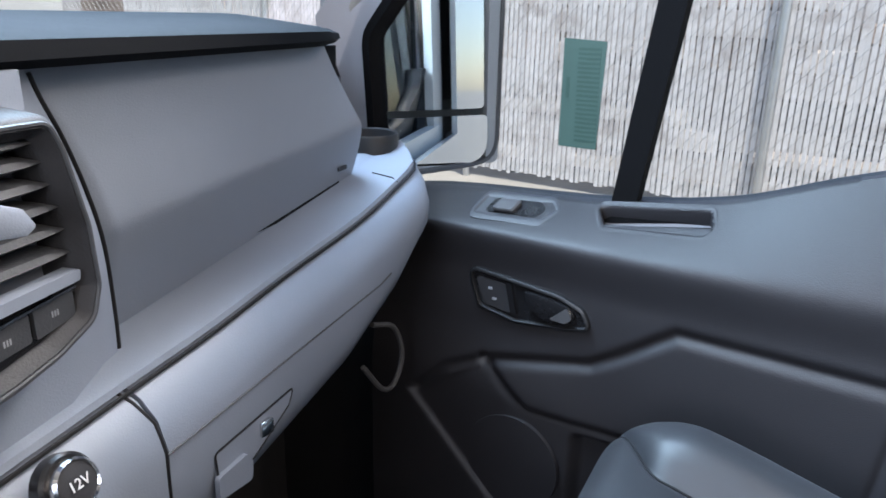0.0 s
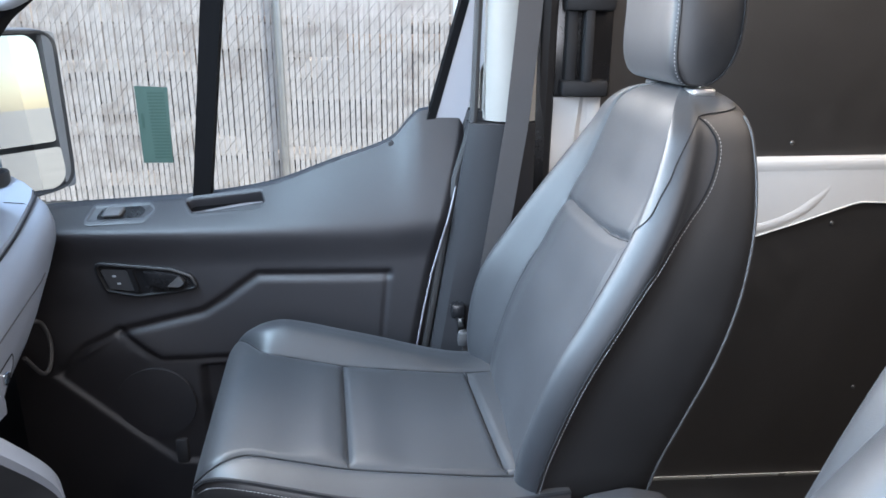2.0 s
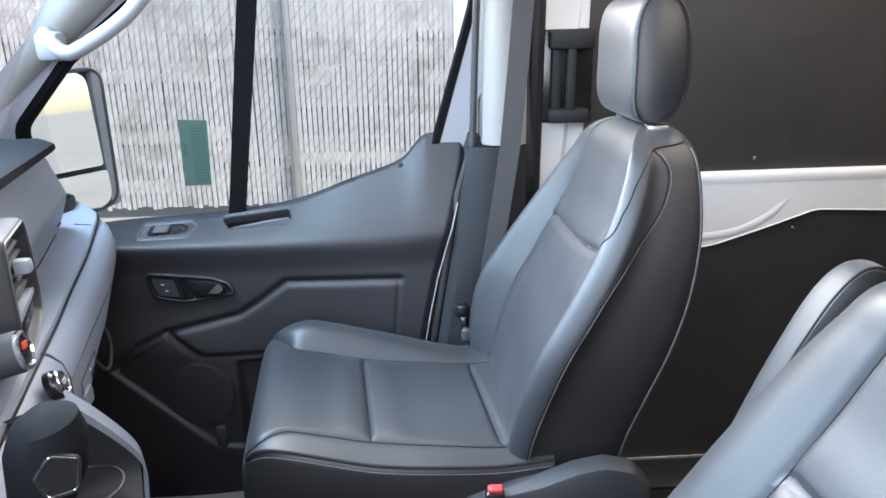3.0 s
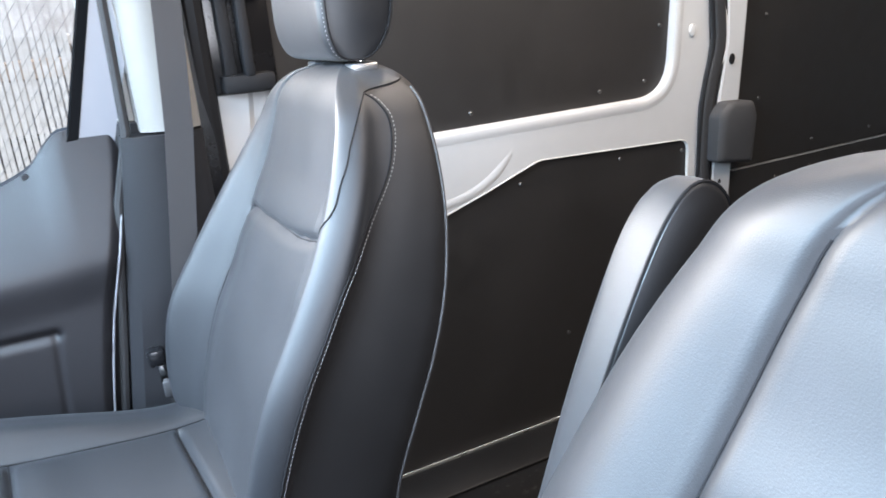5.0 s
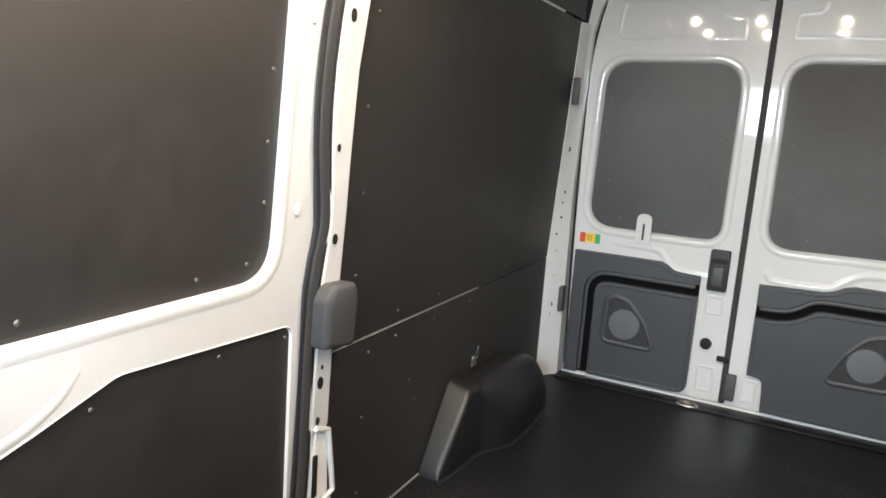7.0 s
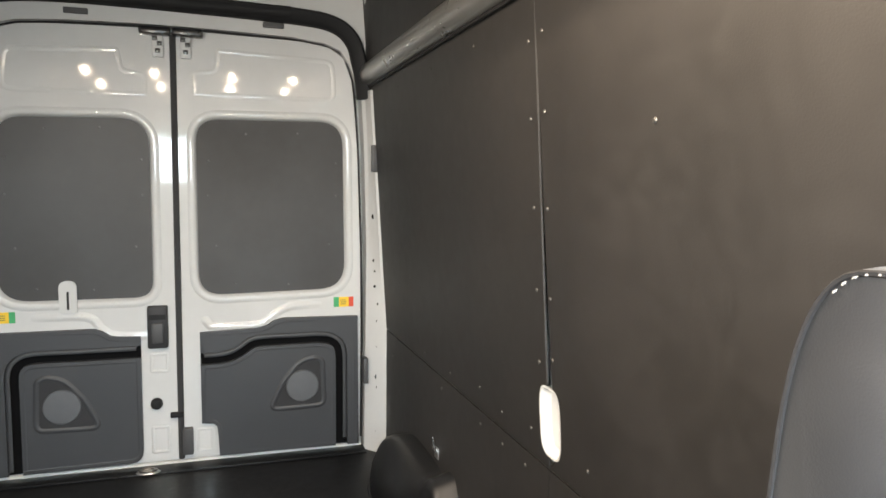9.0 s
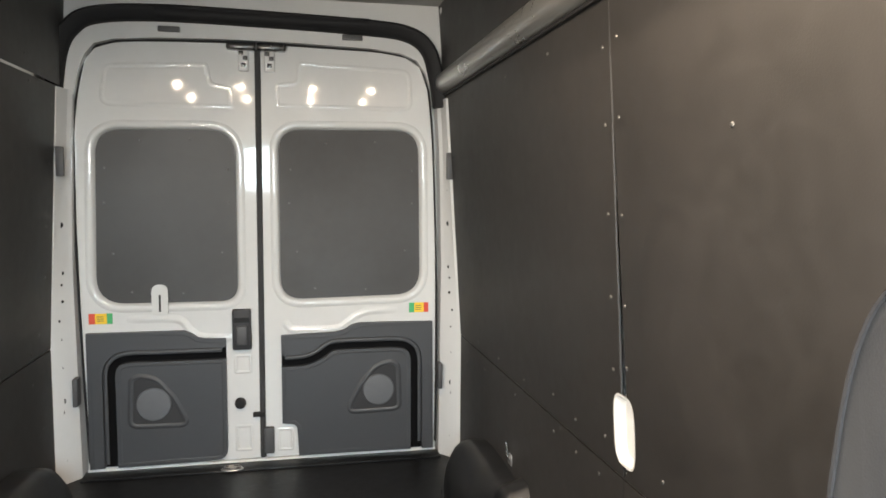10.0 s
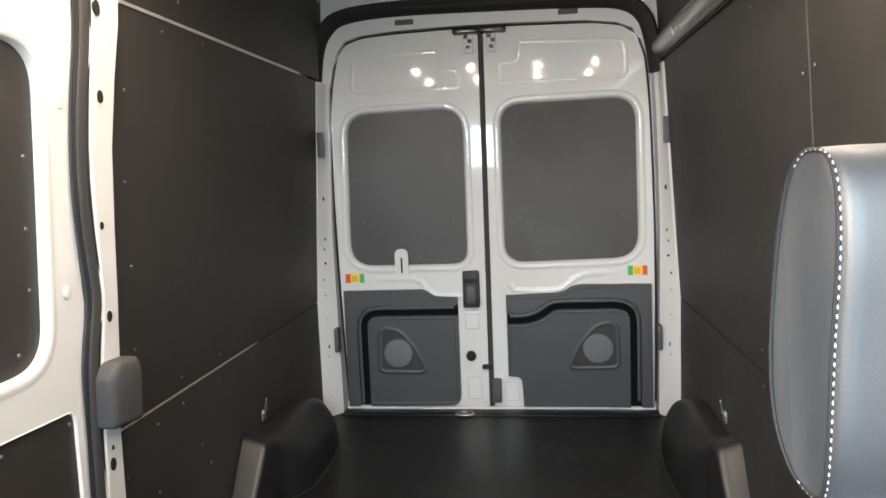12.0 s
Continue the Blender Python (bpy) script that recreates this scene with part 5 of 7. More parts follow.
    for ln in sw:
        part("seam", tube(ln, 0.0015, 5), PIPING, cush, "dark sewn seam")
    ring_c = len(rings[0])
    for k, p in enumerate(cush.data.polygons):
        if k < (len(ys) - 1) * ring_c and k % ring_c >= 66:
            p.material_index = 1
    for q in (-1, 1):
        part("piping", tube(pe[q][5:], 0.0032, 6), PIPING, cush, "black piping")
        part("stitching", stitches([p + Vector((q * 0.003, 0, -0.011)) for p in pe[q][8:]]), THREAD, cush, "pale twin-needle stitching")
    # base under the cushion
    part("base", box(-0.20, 0.20, -0.84, -0.30, -0.10, 0.375, bevel=0.02), TRIM, s, "black plastic seat base")
    # side shield with recliner hump, on the inner side
    o = [(-0.58, 0.30), (-0.18, 0.30), (-0.17, 0.44), (-0.20, 0.475), (-0.25, 0.487), (-0.30, 0.478), (-0.36, 0.455), (-0.43, 0.44), (-0.52, 0.41), (-0.58, 0.37)]
    o = fillet(o, 0.03, 3)
    rings = []
    for k, (sc, x) in enumerate(((1, 0.245), (1.0, 0.272), (0.96, 0.282), (0.85, 0.285))):
        rings.append([(inb * x, -0.34 + (y + 0.34) * sc, 0.38 + (z - 0.38) * sc) for y, z in o])
    part("side_shield", loft(rings), TRIM, s, "black plastic recliner cover")
    bk = part("buckle", box(*sorted((inb * 0.27, inb * 0.292)), -0.452, -0.420, 0.395, 0.452, bevel=0.006), BLACK, s, "belt buckle")
    part("red_button", box(*sorted((inb * 0.273, inb * 0.289)), -0.448, -0.424, 0.451, 0.459, bevel=0.003), RED, bk, "red release button")
    # headrest
    hx, hy, hz = head_at[0], -0.145 + head_at[1], 1.122 + head_at[2]
    rows = []
    ct, stn = math.cos(head_turn), math.sin(head_turn)

    def at_head(x, y, z):
        y *= head_deep
        return (hx + x * ct - y * stn, hy + x * stn + y * ct, hz + z)

    NA = 48
    for i in range(37):
        u = -1 + 2 * i / 36
        x = 0.108 * u
        sc = (1 - abs(u) ** 7) ** 0.35 if abs(u) < 1 else 0.0
        sc = 0.80 + 0.20 * sc
        ring = []
        for k in range(NA):
            a = 2 * math.pi * k / NA
            cy, cz = math.copysign(abs(math.cos(a)) ** 0.70, math.cos(a)), math.copysign(abs(math.sin(a)) ** 0.66, math.sin(a))
            yy = 0.054 * cy * sc * (1 - 0.03 * cz - 0.10 * max(0.0, -cz) ** 3) - 0.010 * max(0.0, -cz) ** 2 - 0.006 * max(0.0, cz)
            zz = 0.102 * cz * (0.9 + 0.1 * sc)
            ring.append(at_head(x * (1 - 0.03 * cz - 0.05 * max(0.0, -cz) ** 4), yy, zz))
        rows.append(ring)
    head = part("headrest", loft(rows), SEAT, s, "rounded black vinyl headrest", angle=70)
    for q in (-1, 1):
        if q == inb:
            end = rows[36 if q > 0 else 0]
            lift = lambda p: (p[0] + q * 0.0006 * ct, p[1] + q * 0.0006 * stn, p[2])
            part("seam", tube([lift(p) for p in end], 0.0014, 6, closed=True), PIPING, head, "dark sewn seam")
            front = [lift(p) for p in end[NA // 4 - 4:3 * NA // 4 + 3]]
            part("stitching", stitches([(p[0] + q * 0.0004, p[1] - 0.004, p[2]) for p in front], 5.2, 0.0007, 0.0034), THREAD, head, "pale stitching")
        part("headrest_post", tube([(hx + q * 0.080, hy + 0.005, 0.985), (hx + q * 0.080, hy + 0.005, 1.06)], 0.0058, 10), CHROME, s, "chrome headrest post")
        part("post_collar", box(hx + q * 0.080 - 0.02, hx + q * 0.080 + 0.02, hy - 0.012, hy + 0.022, 1.006, 1.018, bevel=0.005), STEEL, s, "grey post collar")
    return s


def armrest(parent_seat_x, dy):
    a = thing("folded_armrest", "black vinyl armrest folded up beside the seat back", "armrest")
    pts = [(-0.290, 0.46), (-0.245, 0.60), (-0.185, 0.76), (-0.135, 0.868), (-0.105, 0.916), (-0.080, 0.934), (-0.055, 0.926), (-0.043, 0.90), (-0.06, 0.85), (-0.11, 0.74), (-0.17, 0.58), (-0.21, 0.45)]
    m = len(pts)
    fine = []
    for i in range(m):
        p0, p1, p2, p3 = (Vector(pts[(i + k - 1) % m]) for k in range(4))
        for j in range(4):
            t = j / 4
            fine.append(0.5 * ((2 * p1) + (p2 - p0) * t + (2 * p0 - 5 * p1 + 4 * p2 - p3) * t * t + (3 * p1 - p0 - 3 * p2 + p3) * t ** 3))
    c = Vector((-0.15, 0.70))
    rings = []
    x0, x1 = 0.114, 0.156
    for x, sc in ((x0, 0.86), (x0 + 0.004, 0.94), (x0 + 0.012, 0.99), (x0 + 0.02, 1.0), (x1 - 0.012, 1.0), (x1 - 0.006, 0.996), (x1 - 0.002, 0.975), (x1, 0.93)):
        rings.append([(x, dy + c.x + (p.x - c.x) * (1 - (1 - sc) * 0.9), c.y + (p.y - c.y) * (1 - (1 - sc) * 0.35)) for p in fine])
    b = part("pad", loft(rings), SEAT, a, "black vinyl armrest pad", angle=70)
    b.data.materials.append(ARM_SIDE)
    for p in b.data.polygons:
        if p.normal.x > 0.5:
            p.material_index = 1
    part("piping", tube([(x1 - 0.0030, dy + c.x + (p.x - c.x) * 0.990, c.y + (p.y - c.y) * 0.9955) for p in fine[2:36]], 0.0016, 6), PIPING, b)
    part("pivot", loft([[(x, dy - 0.245 + 0.045 * math.cos(k * math.pi / 10), 0.50 + 0.045 * math.sin(k * math.pi / 10)) for k in range(20)] for x in (0.11, 0.20)]), TRIM, a, "black plastic pivot")
    return a


# ---- passenger door ----
def belt_z(y):
    return smooth_table(y, [(-1.36, 0.725), (-1.24, 0.736), (-1.10, 0.744), (-0.99, 0.752), (-0.83, 0.778), (-0.705, 0.822), (-0.60, 0.858), (-0.565, 0.878), (-0.535, 0.912), (-0.51, 0.930), (-0.42, 0.932)])


def door_rear(z):
    return smooth_table(z, [(0.03, -0.585), (0.426, -0.524), (0.522, -0.507), (0.622, -0.485), (0.718, -0.457), (0.798, -0.436), (0.863, -0.420), (0.905, -0.414), (0.94, -0.414)])


def in_outline(y, z, poly):
    hit = False
    for k in range(len(poly)):
        (y0, z0), (y1, z1) = poly[k - 1], poly[k]
        if (z0 > z) != (z1 > z) and y < (y1 - y0) * (z - z0) / (z1 - z0) + y0:
            hit = not hit
    return hit


def door_x(y, z):
    """Inner surface of the passenger door trim."""
    bz = belt_z(y)
    shelf = smooth_table(y, [(-1.36, 0.700), (-1.1, 0.700), (-0.85, 0.700), (-0.6, 0.703), (-0.48, 0.712), (-0.42, 0.716)])
    u = (z - shelf) / max(0.03, bz - shelf)
    su = (u + math.sqrt(u * u + 0.02)) / 2
    x = -0.772 - 0.085 * min(1.0, su)
    x -= 0.015 * sstep(shelf + 0.010, shelf - 0.08, z)
    # lower door swells inwards
    x += 0.018 * sstep(0.55, 0.42, z) * sstep(-0.9, -1.15, y)
    # upper groove of the inset field
    g = [(-0.587, 0.597), (-0.858, 0.600), (-0.93, 0.548), (-0.975, 0.520), (-1.15, 0.482), (-1.22, 0.45), (-1.275, 0.40)]
    x -= 0.008 * bump_at(line_dist((y, z), g), 0.009)
    ins = [(-0.587, 0.597), (-0.60, 0.45)]
    x -= 0.003 * bump_at(line_dist((y, z), ins), 0.006)
    g2 = [(-1.15, 0.482), (-1.10, 0.438), (-1.07, 0.415), (-1.0, 0.412), (-0.6, 0.415)]
    x -= 0.009 * bump_at(line_dist((y, z), g2), 0.008)
    # recessed corner with the speaker
    rec = [(-1.30, 0.392), (-1.15, 0.482), (-1.07, 0.415), (-1.0, 0.412), (-0.5, 0.415), (-0.5, 0.150), (-1.0, 0.155), (-1.06, 0.165), (-1.30, 0.392)]
    if in_outline(y, z, rec):
        x -= 0.007 * sstep(0, 0.014, line_dist((y, z), rec))
    # lower bead along the map pocket
    bead = [(-1.33, 0.405), (-1.20, 0.285), (-1.10, 0.190), (-1.06, 0.150), (-1.0, 0.138), (-0.6, 0.135)]
    x += 0.0012 * bump_at(line_dist((y, z), bead), 0.022)
    # map pocket opening
    pk = sstep(-1.0, -0.980, y) * sstep(0.40, 0.385, z) * sstep(0.14, 0.155, z)
    x -= 0.022 * pk
    # rear edge rounds off
    e = door_rear(z) - y
    x -= 0.014 * (1 - sstep(0.0, 0.022, e))
    return x


def passenger_door():
    d = thing("passenger_door", "closed charcoal plastic passenger door with a pale paper tag on the glass", "door", kind="structure")
    Y0 = -1.37
    NU, NV = 250, 210

    def fn(s, t):
        z = 0.03 + t * (belt_z(-0.9) - 0.03)
        y1 = door_rear(z)
        y = Y0 + s * (y1 - Y0)
        z = 0.03 + t * (belt_z(y) - 0.03)
        y = Y0 + s * (door_rear(z) - Y0)
        z = 0.03 + t * (belt_z(y) - 0.03)
        return (door_x(y, z), y, z)

    tray = [(-1.006, 0.745), (-0.985, 0.728), (-0.850, 0.738), (-0.838, 0.748), (-0.846, 0.766), (-0.99, 0.7485)]
    tray = fillet(tray, [0.004, 0.008, 0.006, 0.006, 0.006, 0.004], 4)

    bm = field(NU, NV, fn, skirt=(-0.05, 0, 0))
    gone = [f for f in bm.faces if f.normal.length >= 0 and len(f.verts) == 4 and f.calc_center_median().x > -0.90 and in_outline(f.calc_center_median().y, f.calc_center_median().z, tray) and abs(f.calc_center_median().x - door_x(f.calc_center_median().y, f.calc_center_median().z)) < 0.008]
    bmesh.ops.delete(bm, geom=gone, context="FACES")
    panel = part("trim_panel", bm, DOOR, d, "moulded charcoal plastic trim panel", angle=60)
    tmap = lambda y, z, q: (door_x(y, z) + q * 0.55, y, z + q * 0.83)
    part("tray_rim", ring_lip(tray, [(-0.006, 0.0002), (-0.003, 0.0008), (-0.001, 0.0004), (0.001, -0.004), (0.003, -0.034)], tmap), DOOR, panel, "rounded tray rim", angle=70)
    part("tray_floor", plate([(-0.925 + (p[0] + 0.925) * 1.10, 0.746 + (p[1] - 0.746) * 1.5) for p in tray], [], lambda y, z, q: tmap(-0.925 + (y + 0.925) / 1.0, z, -0.033 + q), 0.003), DOOR, panel, "tray floor")
    # white painted edge, toned down by a grey that holds its shade
    part("white_edge", tube([(door_x(door_rear(z) - 0.03, z) - 0.003, door_rear(z) - 0.003, z) for z in (0.05, 0.3, 0.45, 0.52, 0.6, 0.68, 0.72, 0.76, 0.80, 0.83, 0.86, 0.89, 0.91)], 0.0018, 8), FRAME_SHADED, d, "white painted door edge")
    part("gap_seal", tube([(-0.875, door_rear(z) + 0.018, z) for z in (0.0, 0.3, 0.45, 0.6, 0.75, 0.85, 0.93)], 0.034, 8), TRIM, d, "black rubber in the door gap")
    # outer skin, below the window
    part("outer_skin", plate([(-1.42, -0.3), (-0.40, -0.3), (-0.36, 0.74), (-1.42, 0.70)], [], lambda y, z, q: (-0.94 + q, y, z), 0.04), WHITE_DULL, d)

    def dx(y, z, q):
        return (door_x(y, z) + q, y, z)

    # inner handle
    bz = fillet([(-1.185, 0.634), (-1.03, 0.618), (-0.992, 0.604), (-0.980, 0.578), (-1.02, 0.570), (-1.10, 0.561), (-1.163, 0.573)], [0.014, 0.05, 0.02, 0.008, 0.03, 0.05, 0.014], 4)
    base = -0.7865
    hm = lambda y, z, q: (base + q, y, z)
    hb = part("handle_bezel", ring_lip(bz, [(-0.005, -0.004), (-0.0035, 0.005), (-0.001, 0.007), (0.0015, 0.007), (0.0035, 0.003), (0.004, -0.006)], hm), ARCH, d, "black handle bezel")
    part("handle_cup", plate(bz, [], lambda y, z, q: (base - 0.006 + q, y, z), 0.007), BLACK, hb, "recessed black handle cup")
    part("lock_panel", plate(fillet([(-1.172, 0.622), (-1.12, 0.617), (-1.105, 0.572), (-1.155, 0.578)], 0.006, 3), [], hm, 0.004), TRIM, hb, "lock switch panel")
    for z in (0.606, 0.590):
        part("lock_mark", box(base + 0.0042, base + 0.005, -1.148 + (0.606 - z) * 0.5, -1.141 + (0.606 - z) * 0.5, z - 0.002, z + 0.002), HANDLE_GREY, hb, "small white lock mark")
    part("cup_wall", plate(fillet([(-1.118, 0.622), (-1.108, 0.622), (-1.096, 0.572), (-1.106, 0.572)], 0.003, 2), [], hm, 0.007), BLACK, hb, "upright rib beside the lever")
    lever = fillet([(-1.088, 0.617), (-1.078, 0.588), (-1.050, 0.577), (-1.012, 0.580), (-1.000, 0.592), (-1.012, 0.607), (-1.040, 0.613)], [0.006, 0.014, 0.02, 0.010, 0.008, 0.012, 0.02], 4)
    part("handle_lever", loft([[(base + w, -1.045 + (y + 1.045) * g, 0.595 + (z - 0.595) * g) for y, z in lever] for g, w in ((1.0, 0.001), (1.0, 0.006), (0.94, 0.009), (0.75, 0.010))]), BLACK, hb, "glossy black pull lever")
    tip = fillet([(-1.040, 0.583), (-1.014, 0.582), (-1.003, 0.592), (-1.014, 0.606)], [0.002, 0.008, 0.006, 0.003], 3)
    part("lever_tip", plate(tip, [], lambda y, z, q: (base + 0.0095 + q, y, z), 0.003), GREY_CAP, hb, "grey lever facet")
    # window switch
    sw = fillet([(-1.200, 0.709), (-1.080, 0.713), (-1.058, 0.730), (-1.078, 0.741), (-1.19, 0.737)], 0.010, 4)
    sm = lambda y, z, q: (-0.782 - (z - 0.70) * 1.9 + q * 0.75, y, z + q * 0.6)
    sb = part("switch_bezel", plate(sw, [], sm, 0.004), REARPL, d, "dark window switch plate")
    part("bezel_rim", ring_lip(sw, [(-0.003, 0.0), (-0.002, 0.005), (0.001, 0.0068), (0.004, 0.006), (0.006, 0.0035)], sm), REARPL, sb, "rounded bezel rim")
    well = fillet([(-1.178, 0.716), (-1.092, 0.719), (-1.080, 0.728), (-1.096, 0.735), (-1.170, 0.732)], 0.006, 3)
    part("switch_well", plate(well, [], lambda y, z, q: sm(y, z, 0.0042 + q), 0.0012), BLACK, sb, "black switch well")
    rock = fillet([(-1.165, 0.718), (-1.128, 0.719), (-1.122, 0.732), (-1.158, 0.731)], 0.004, 3)
    part("switch_rocker", loft([[sm(-1.143 + (y + 1.143) * g, 0.725 + (z - 0.725) * g, w) for y, z in rock] for g, w in ((1.0, 0.005), (1.0, 0.012), (0.85, 0.015))]), GREY_CAP, sb, "grey window rocker")
    # speaker behind the mesh
    part("speaker_mesh", loft([[(door_x(-1.09, 0.30) + 0.010 + h, -1.09 + r * math.cos(a * math.pi / 16), 0.315 + r * math.sin(a * math.pi / 16)) for a in range(32)] for r, h in ((0.084, -0.012), (0.083, -0.006), (0.06, -0.005), (0.02, -0.005))]), DOOR, d, "round dark speaker grille")
    part("pocket_peg", box(-0.80, -0.772, -1.062, -1.035, 0.165, 0.225, bevel=0.006), TRIM, d, "small pocket divider")
    # end screw and outline at the top corner
    part("trim_screw", loft([[(door_x(-0.575, 0.862) + h, -0.575 + r * math.cos(a * math.pi / 6), 0.862 + r * math.sin(a * math.pi / 6)) for a in range(12)] for r, h in ((0.007, -0.004), (0.006, 0.002), (0.003, 0.0025))]), TRIM, d, "dark trim screw cap")
    # window frame: black rubber, divider bar, panes, tag
    hole = fillet([(-1.43, 0.70), (-1.44, 0.97), (-1.31, 1.115), (-1.15, 1.235), (-0.80, 1.50), (-0.62, 1.56), (-0.35, 1.56), (-0.405, 1.22), (-0.492, 0.912), (-0.55, 0.860), (-0.7, 0.800), (-0.83, 0.758), (-0.99, 0.730)], [0.02, 0.05, 0.1, 0.1, 0.1, 0.06, 0.05, 0.2, 0.03, 0.05, 0.1, 0.1, 0.1], 3)
    wx = lambda z: -0.895 + 0.055 * max(0, z - 0.75)
    wm = lambda y, z, q: (wx(z) + q, y, z)
    outer = [(-1.53, 0.71), (-1.55, 1.0), (-1.22, 1.32), (-0.86, 1.62), (-0.60, 1.68), (-0.26, 1.68), (-0.33, 1.2), (-0.43, 0.89), (-0.52, 0.845), (-0.83, 0.742), (-0.99, 0.716)]
    part("window_surround", plate(outer, [hole], wm, 0.035), FRAME_SHADED, d, "painted window surround, its shade put into a grey colour", angle=25)
    part("window_rubber", ring_lip(hole, [(-0.011, 0.0330), (-0.009, 0.0362), (0.006, 0.0362), (0.009, 0.032), (0.009, 0.0)], wm), FELT, d, "black rubber window channel")
    db = bmesh.new()
    loft([[(wx(z) + 0.004, y0, z), (wx(z) + 0.03, y0, z), (wx(z) + 0.03, y1, z), (wx(z) + 0.004, y1, z)] for z, y0, y1 in ((0.72, -0.998, -0.962), (1.217, -0.925, -0.885), (1.52, -0.88, -0.84))], True, True, db)
    part("divider_bar", db, FELT, d, "black window divider bar")
    g = part("pane", plate(outer, [], lambda y, z, q: (wx(z) + 0.008 + q, y, z), 0.004), GLASS, d, "clear door glass")
    g.visible_shadow = False
    tg = thing("paper_tag", "green paper tag with printed lines stuck on the window", "paper tag")
    tm = lambda y, z, q: (wx(z) + 0.013 + q, y, z)
    k = [(-1.09, 0.822), (-1.030, 0.822), (-1.023, 0.977), (-1.088, 0.980)]
    part("sheet", plate(k, [], tm, 0.0012), TAGGREEN, tg)
    for i in range(21):
        z = 0.832 + i * 0.0066
        part("printed_bar", plate([(-1.065, z), (-1.031, z), (-1.031, z + 0.0034), (-1.065, z + 0.0034)], [], lambda y, zz, q: tm(y, zz, 0.0013 + q), 0.0004), TAGINK, tg)
    part("printed_bar", plate([(-1.082, 0.895), (-1.077, 0.895), (-1.077, 0.925), (-1.082, 0.925)], [], lambda y, zz, q: tm(y, zz, 0.0013 + q), 0.0004), TAGINK, tg)
    return d


def build_mirror():
    m = thing("side_mirror", "large grey door mirror with two panes outside the window", "mirror")
    # local frame: the glass faces back and in
    yaw = radians(17)
    org = Vector((-1.13, -1.465, 0.885))
    ex = Vector((math.cos(yaw), -math.sin(yaw), 0))        # across the glass, towards the van
    n = Vector((math.sin(yaw), math.cos(yaw), 0))          # out of the glass, rearwards

    def place(u, v, w):
        return org + ex * u * 1.27 + Vector((0, 0, v)) + n * w

    o = fillet([(-0.105, -0.19), (0.19, -0.19), (0.20, -0.10), (0.20, 0.16), (0.18, 0.20), (-0.105, 0.20)], [0.06, 0.03, 0.03, 0.05, 0.03, 0.05], 5)
    part("housing", loft([[place(u * s, v * s, w) for u, v in o] for s, w in ((0.93, -0.072), (0.96, 0.03), (1, 0.03), (1.02, 0.0), (0.98, -0.06), (0.8, -0.11), (0.5, -0.125))]), HANDLE_GREY, m, "grey plastic mirror housing")
    part("rim", ring_lip(o, [(0.0, 0.03), (0.003, 0.038), (0.009, 0.036), (0.012, 0.028)], place), GREY_CAP, m, "grey mirror rim")
    up = fillet([(-0.066, -0.066), (0.160, -0.066), (0.160, 0.15), (0.13, 0.190), (-0.066, 0.190)], [0.01, 0.01, 0.05, 0.03, 0.04], 5)
    lo = fillet([(-0.072, -0.182), (0.13, -0.182), (0.160, -0.10), (0.160, -0.080), (-0.072, -0.080)], [0.05, 0.03, 0.03, 0.01, 0.01], 5)
    for nm, shape, lab in (("main_glass", up, "tall flat mirror glass"), ("wide_angle_glass", lo, "lower wide-angle mirror glass")):
        part(nm, plate(shape, [], lambda u, v, q: place(u, v, 0.004 - 0.06 * v - 0.36 * u + q), 0.004), MIRROR, m, lab)
    part("outer_band", plate(fillet([(-0.104, -0.186), (-0.076, -0.186), (-0.070, 0.196), (-0.104, 0.196)], [0.05, 0.004, 0.004, 0.045], 4), [], lambda u, v, q: place(u, v, 0.020 + q), 0.014), HANDLE_GREY, m, "grey outer side of the mirror")
    part("inner_cover", loft([[place(u, v, w) for u, v in rrect(0.166, 0.190, -0.18, 0.19, 0.010, 3)] for w in (0.03, 0.045)]), HANDLE_GREY, m, "grey inner edge of the mirror")
    part("arm", tube([place(0.15, -0.10, -0.06), (-0.98, -1.50, 0.78)], 0.022, 10), TRIM, m, "dark mirror arm")


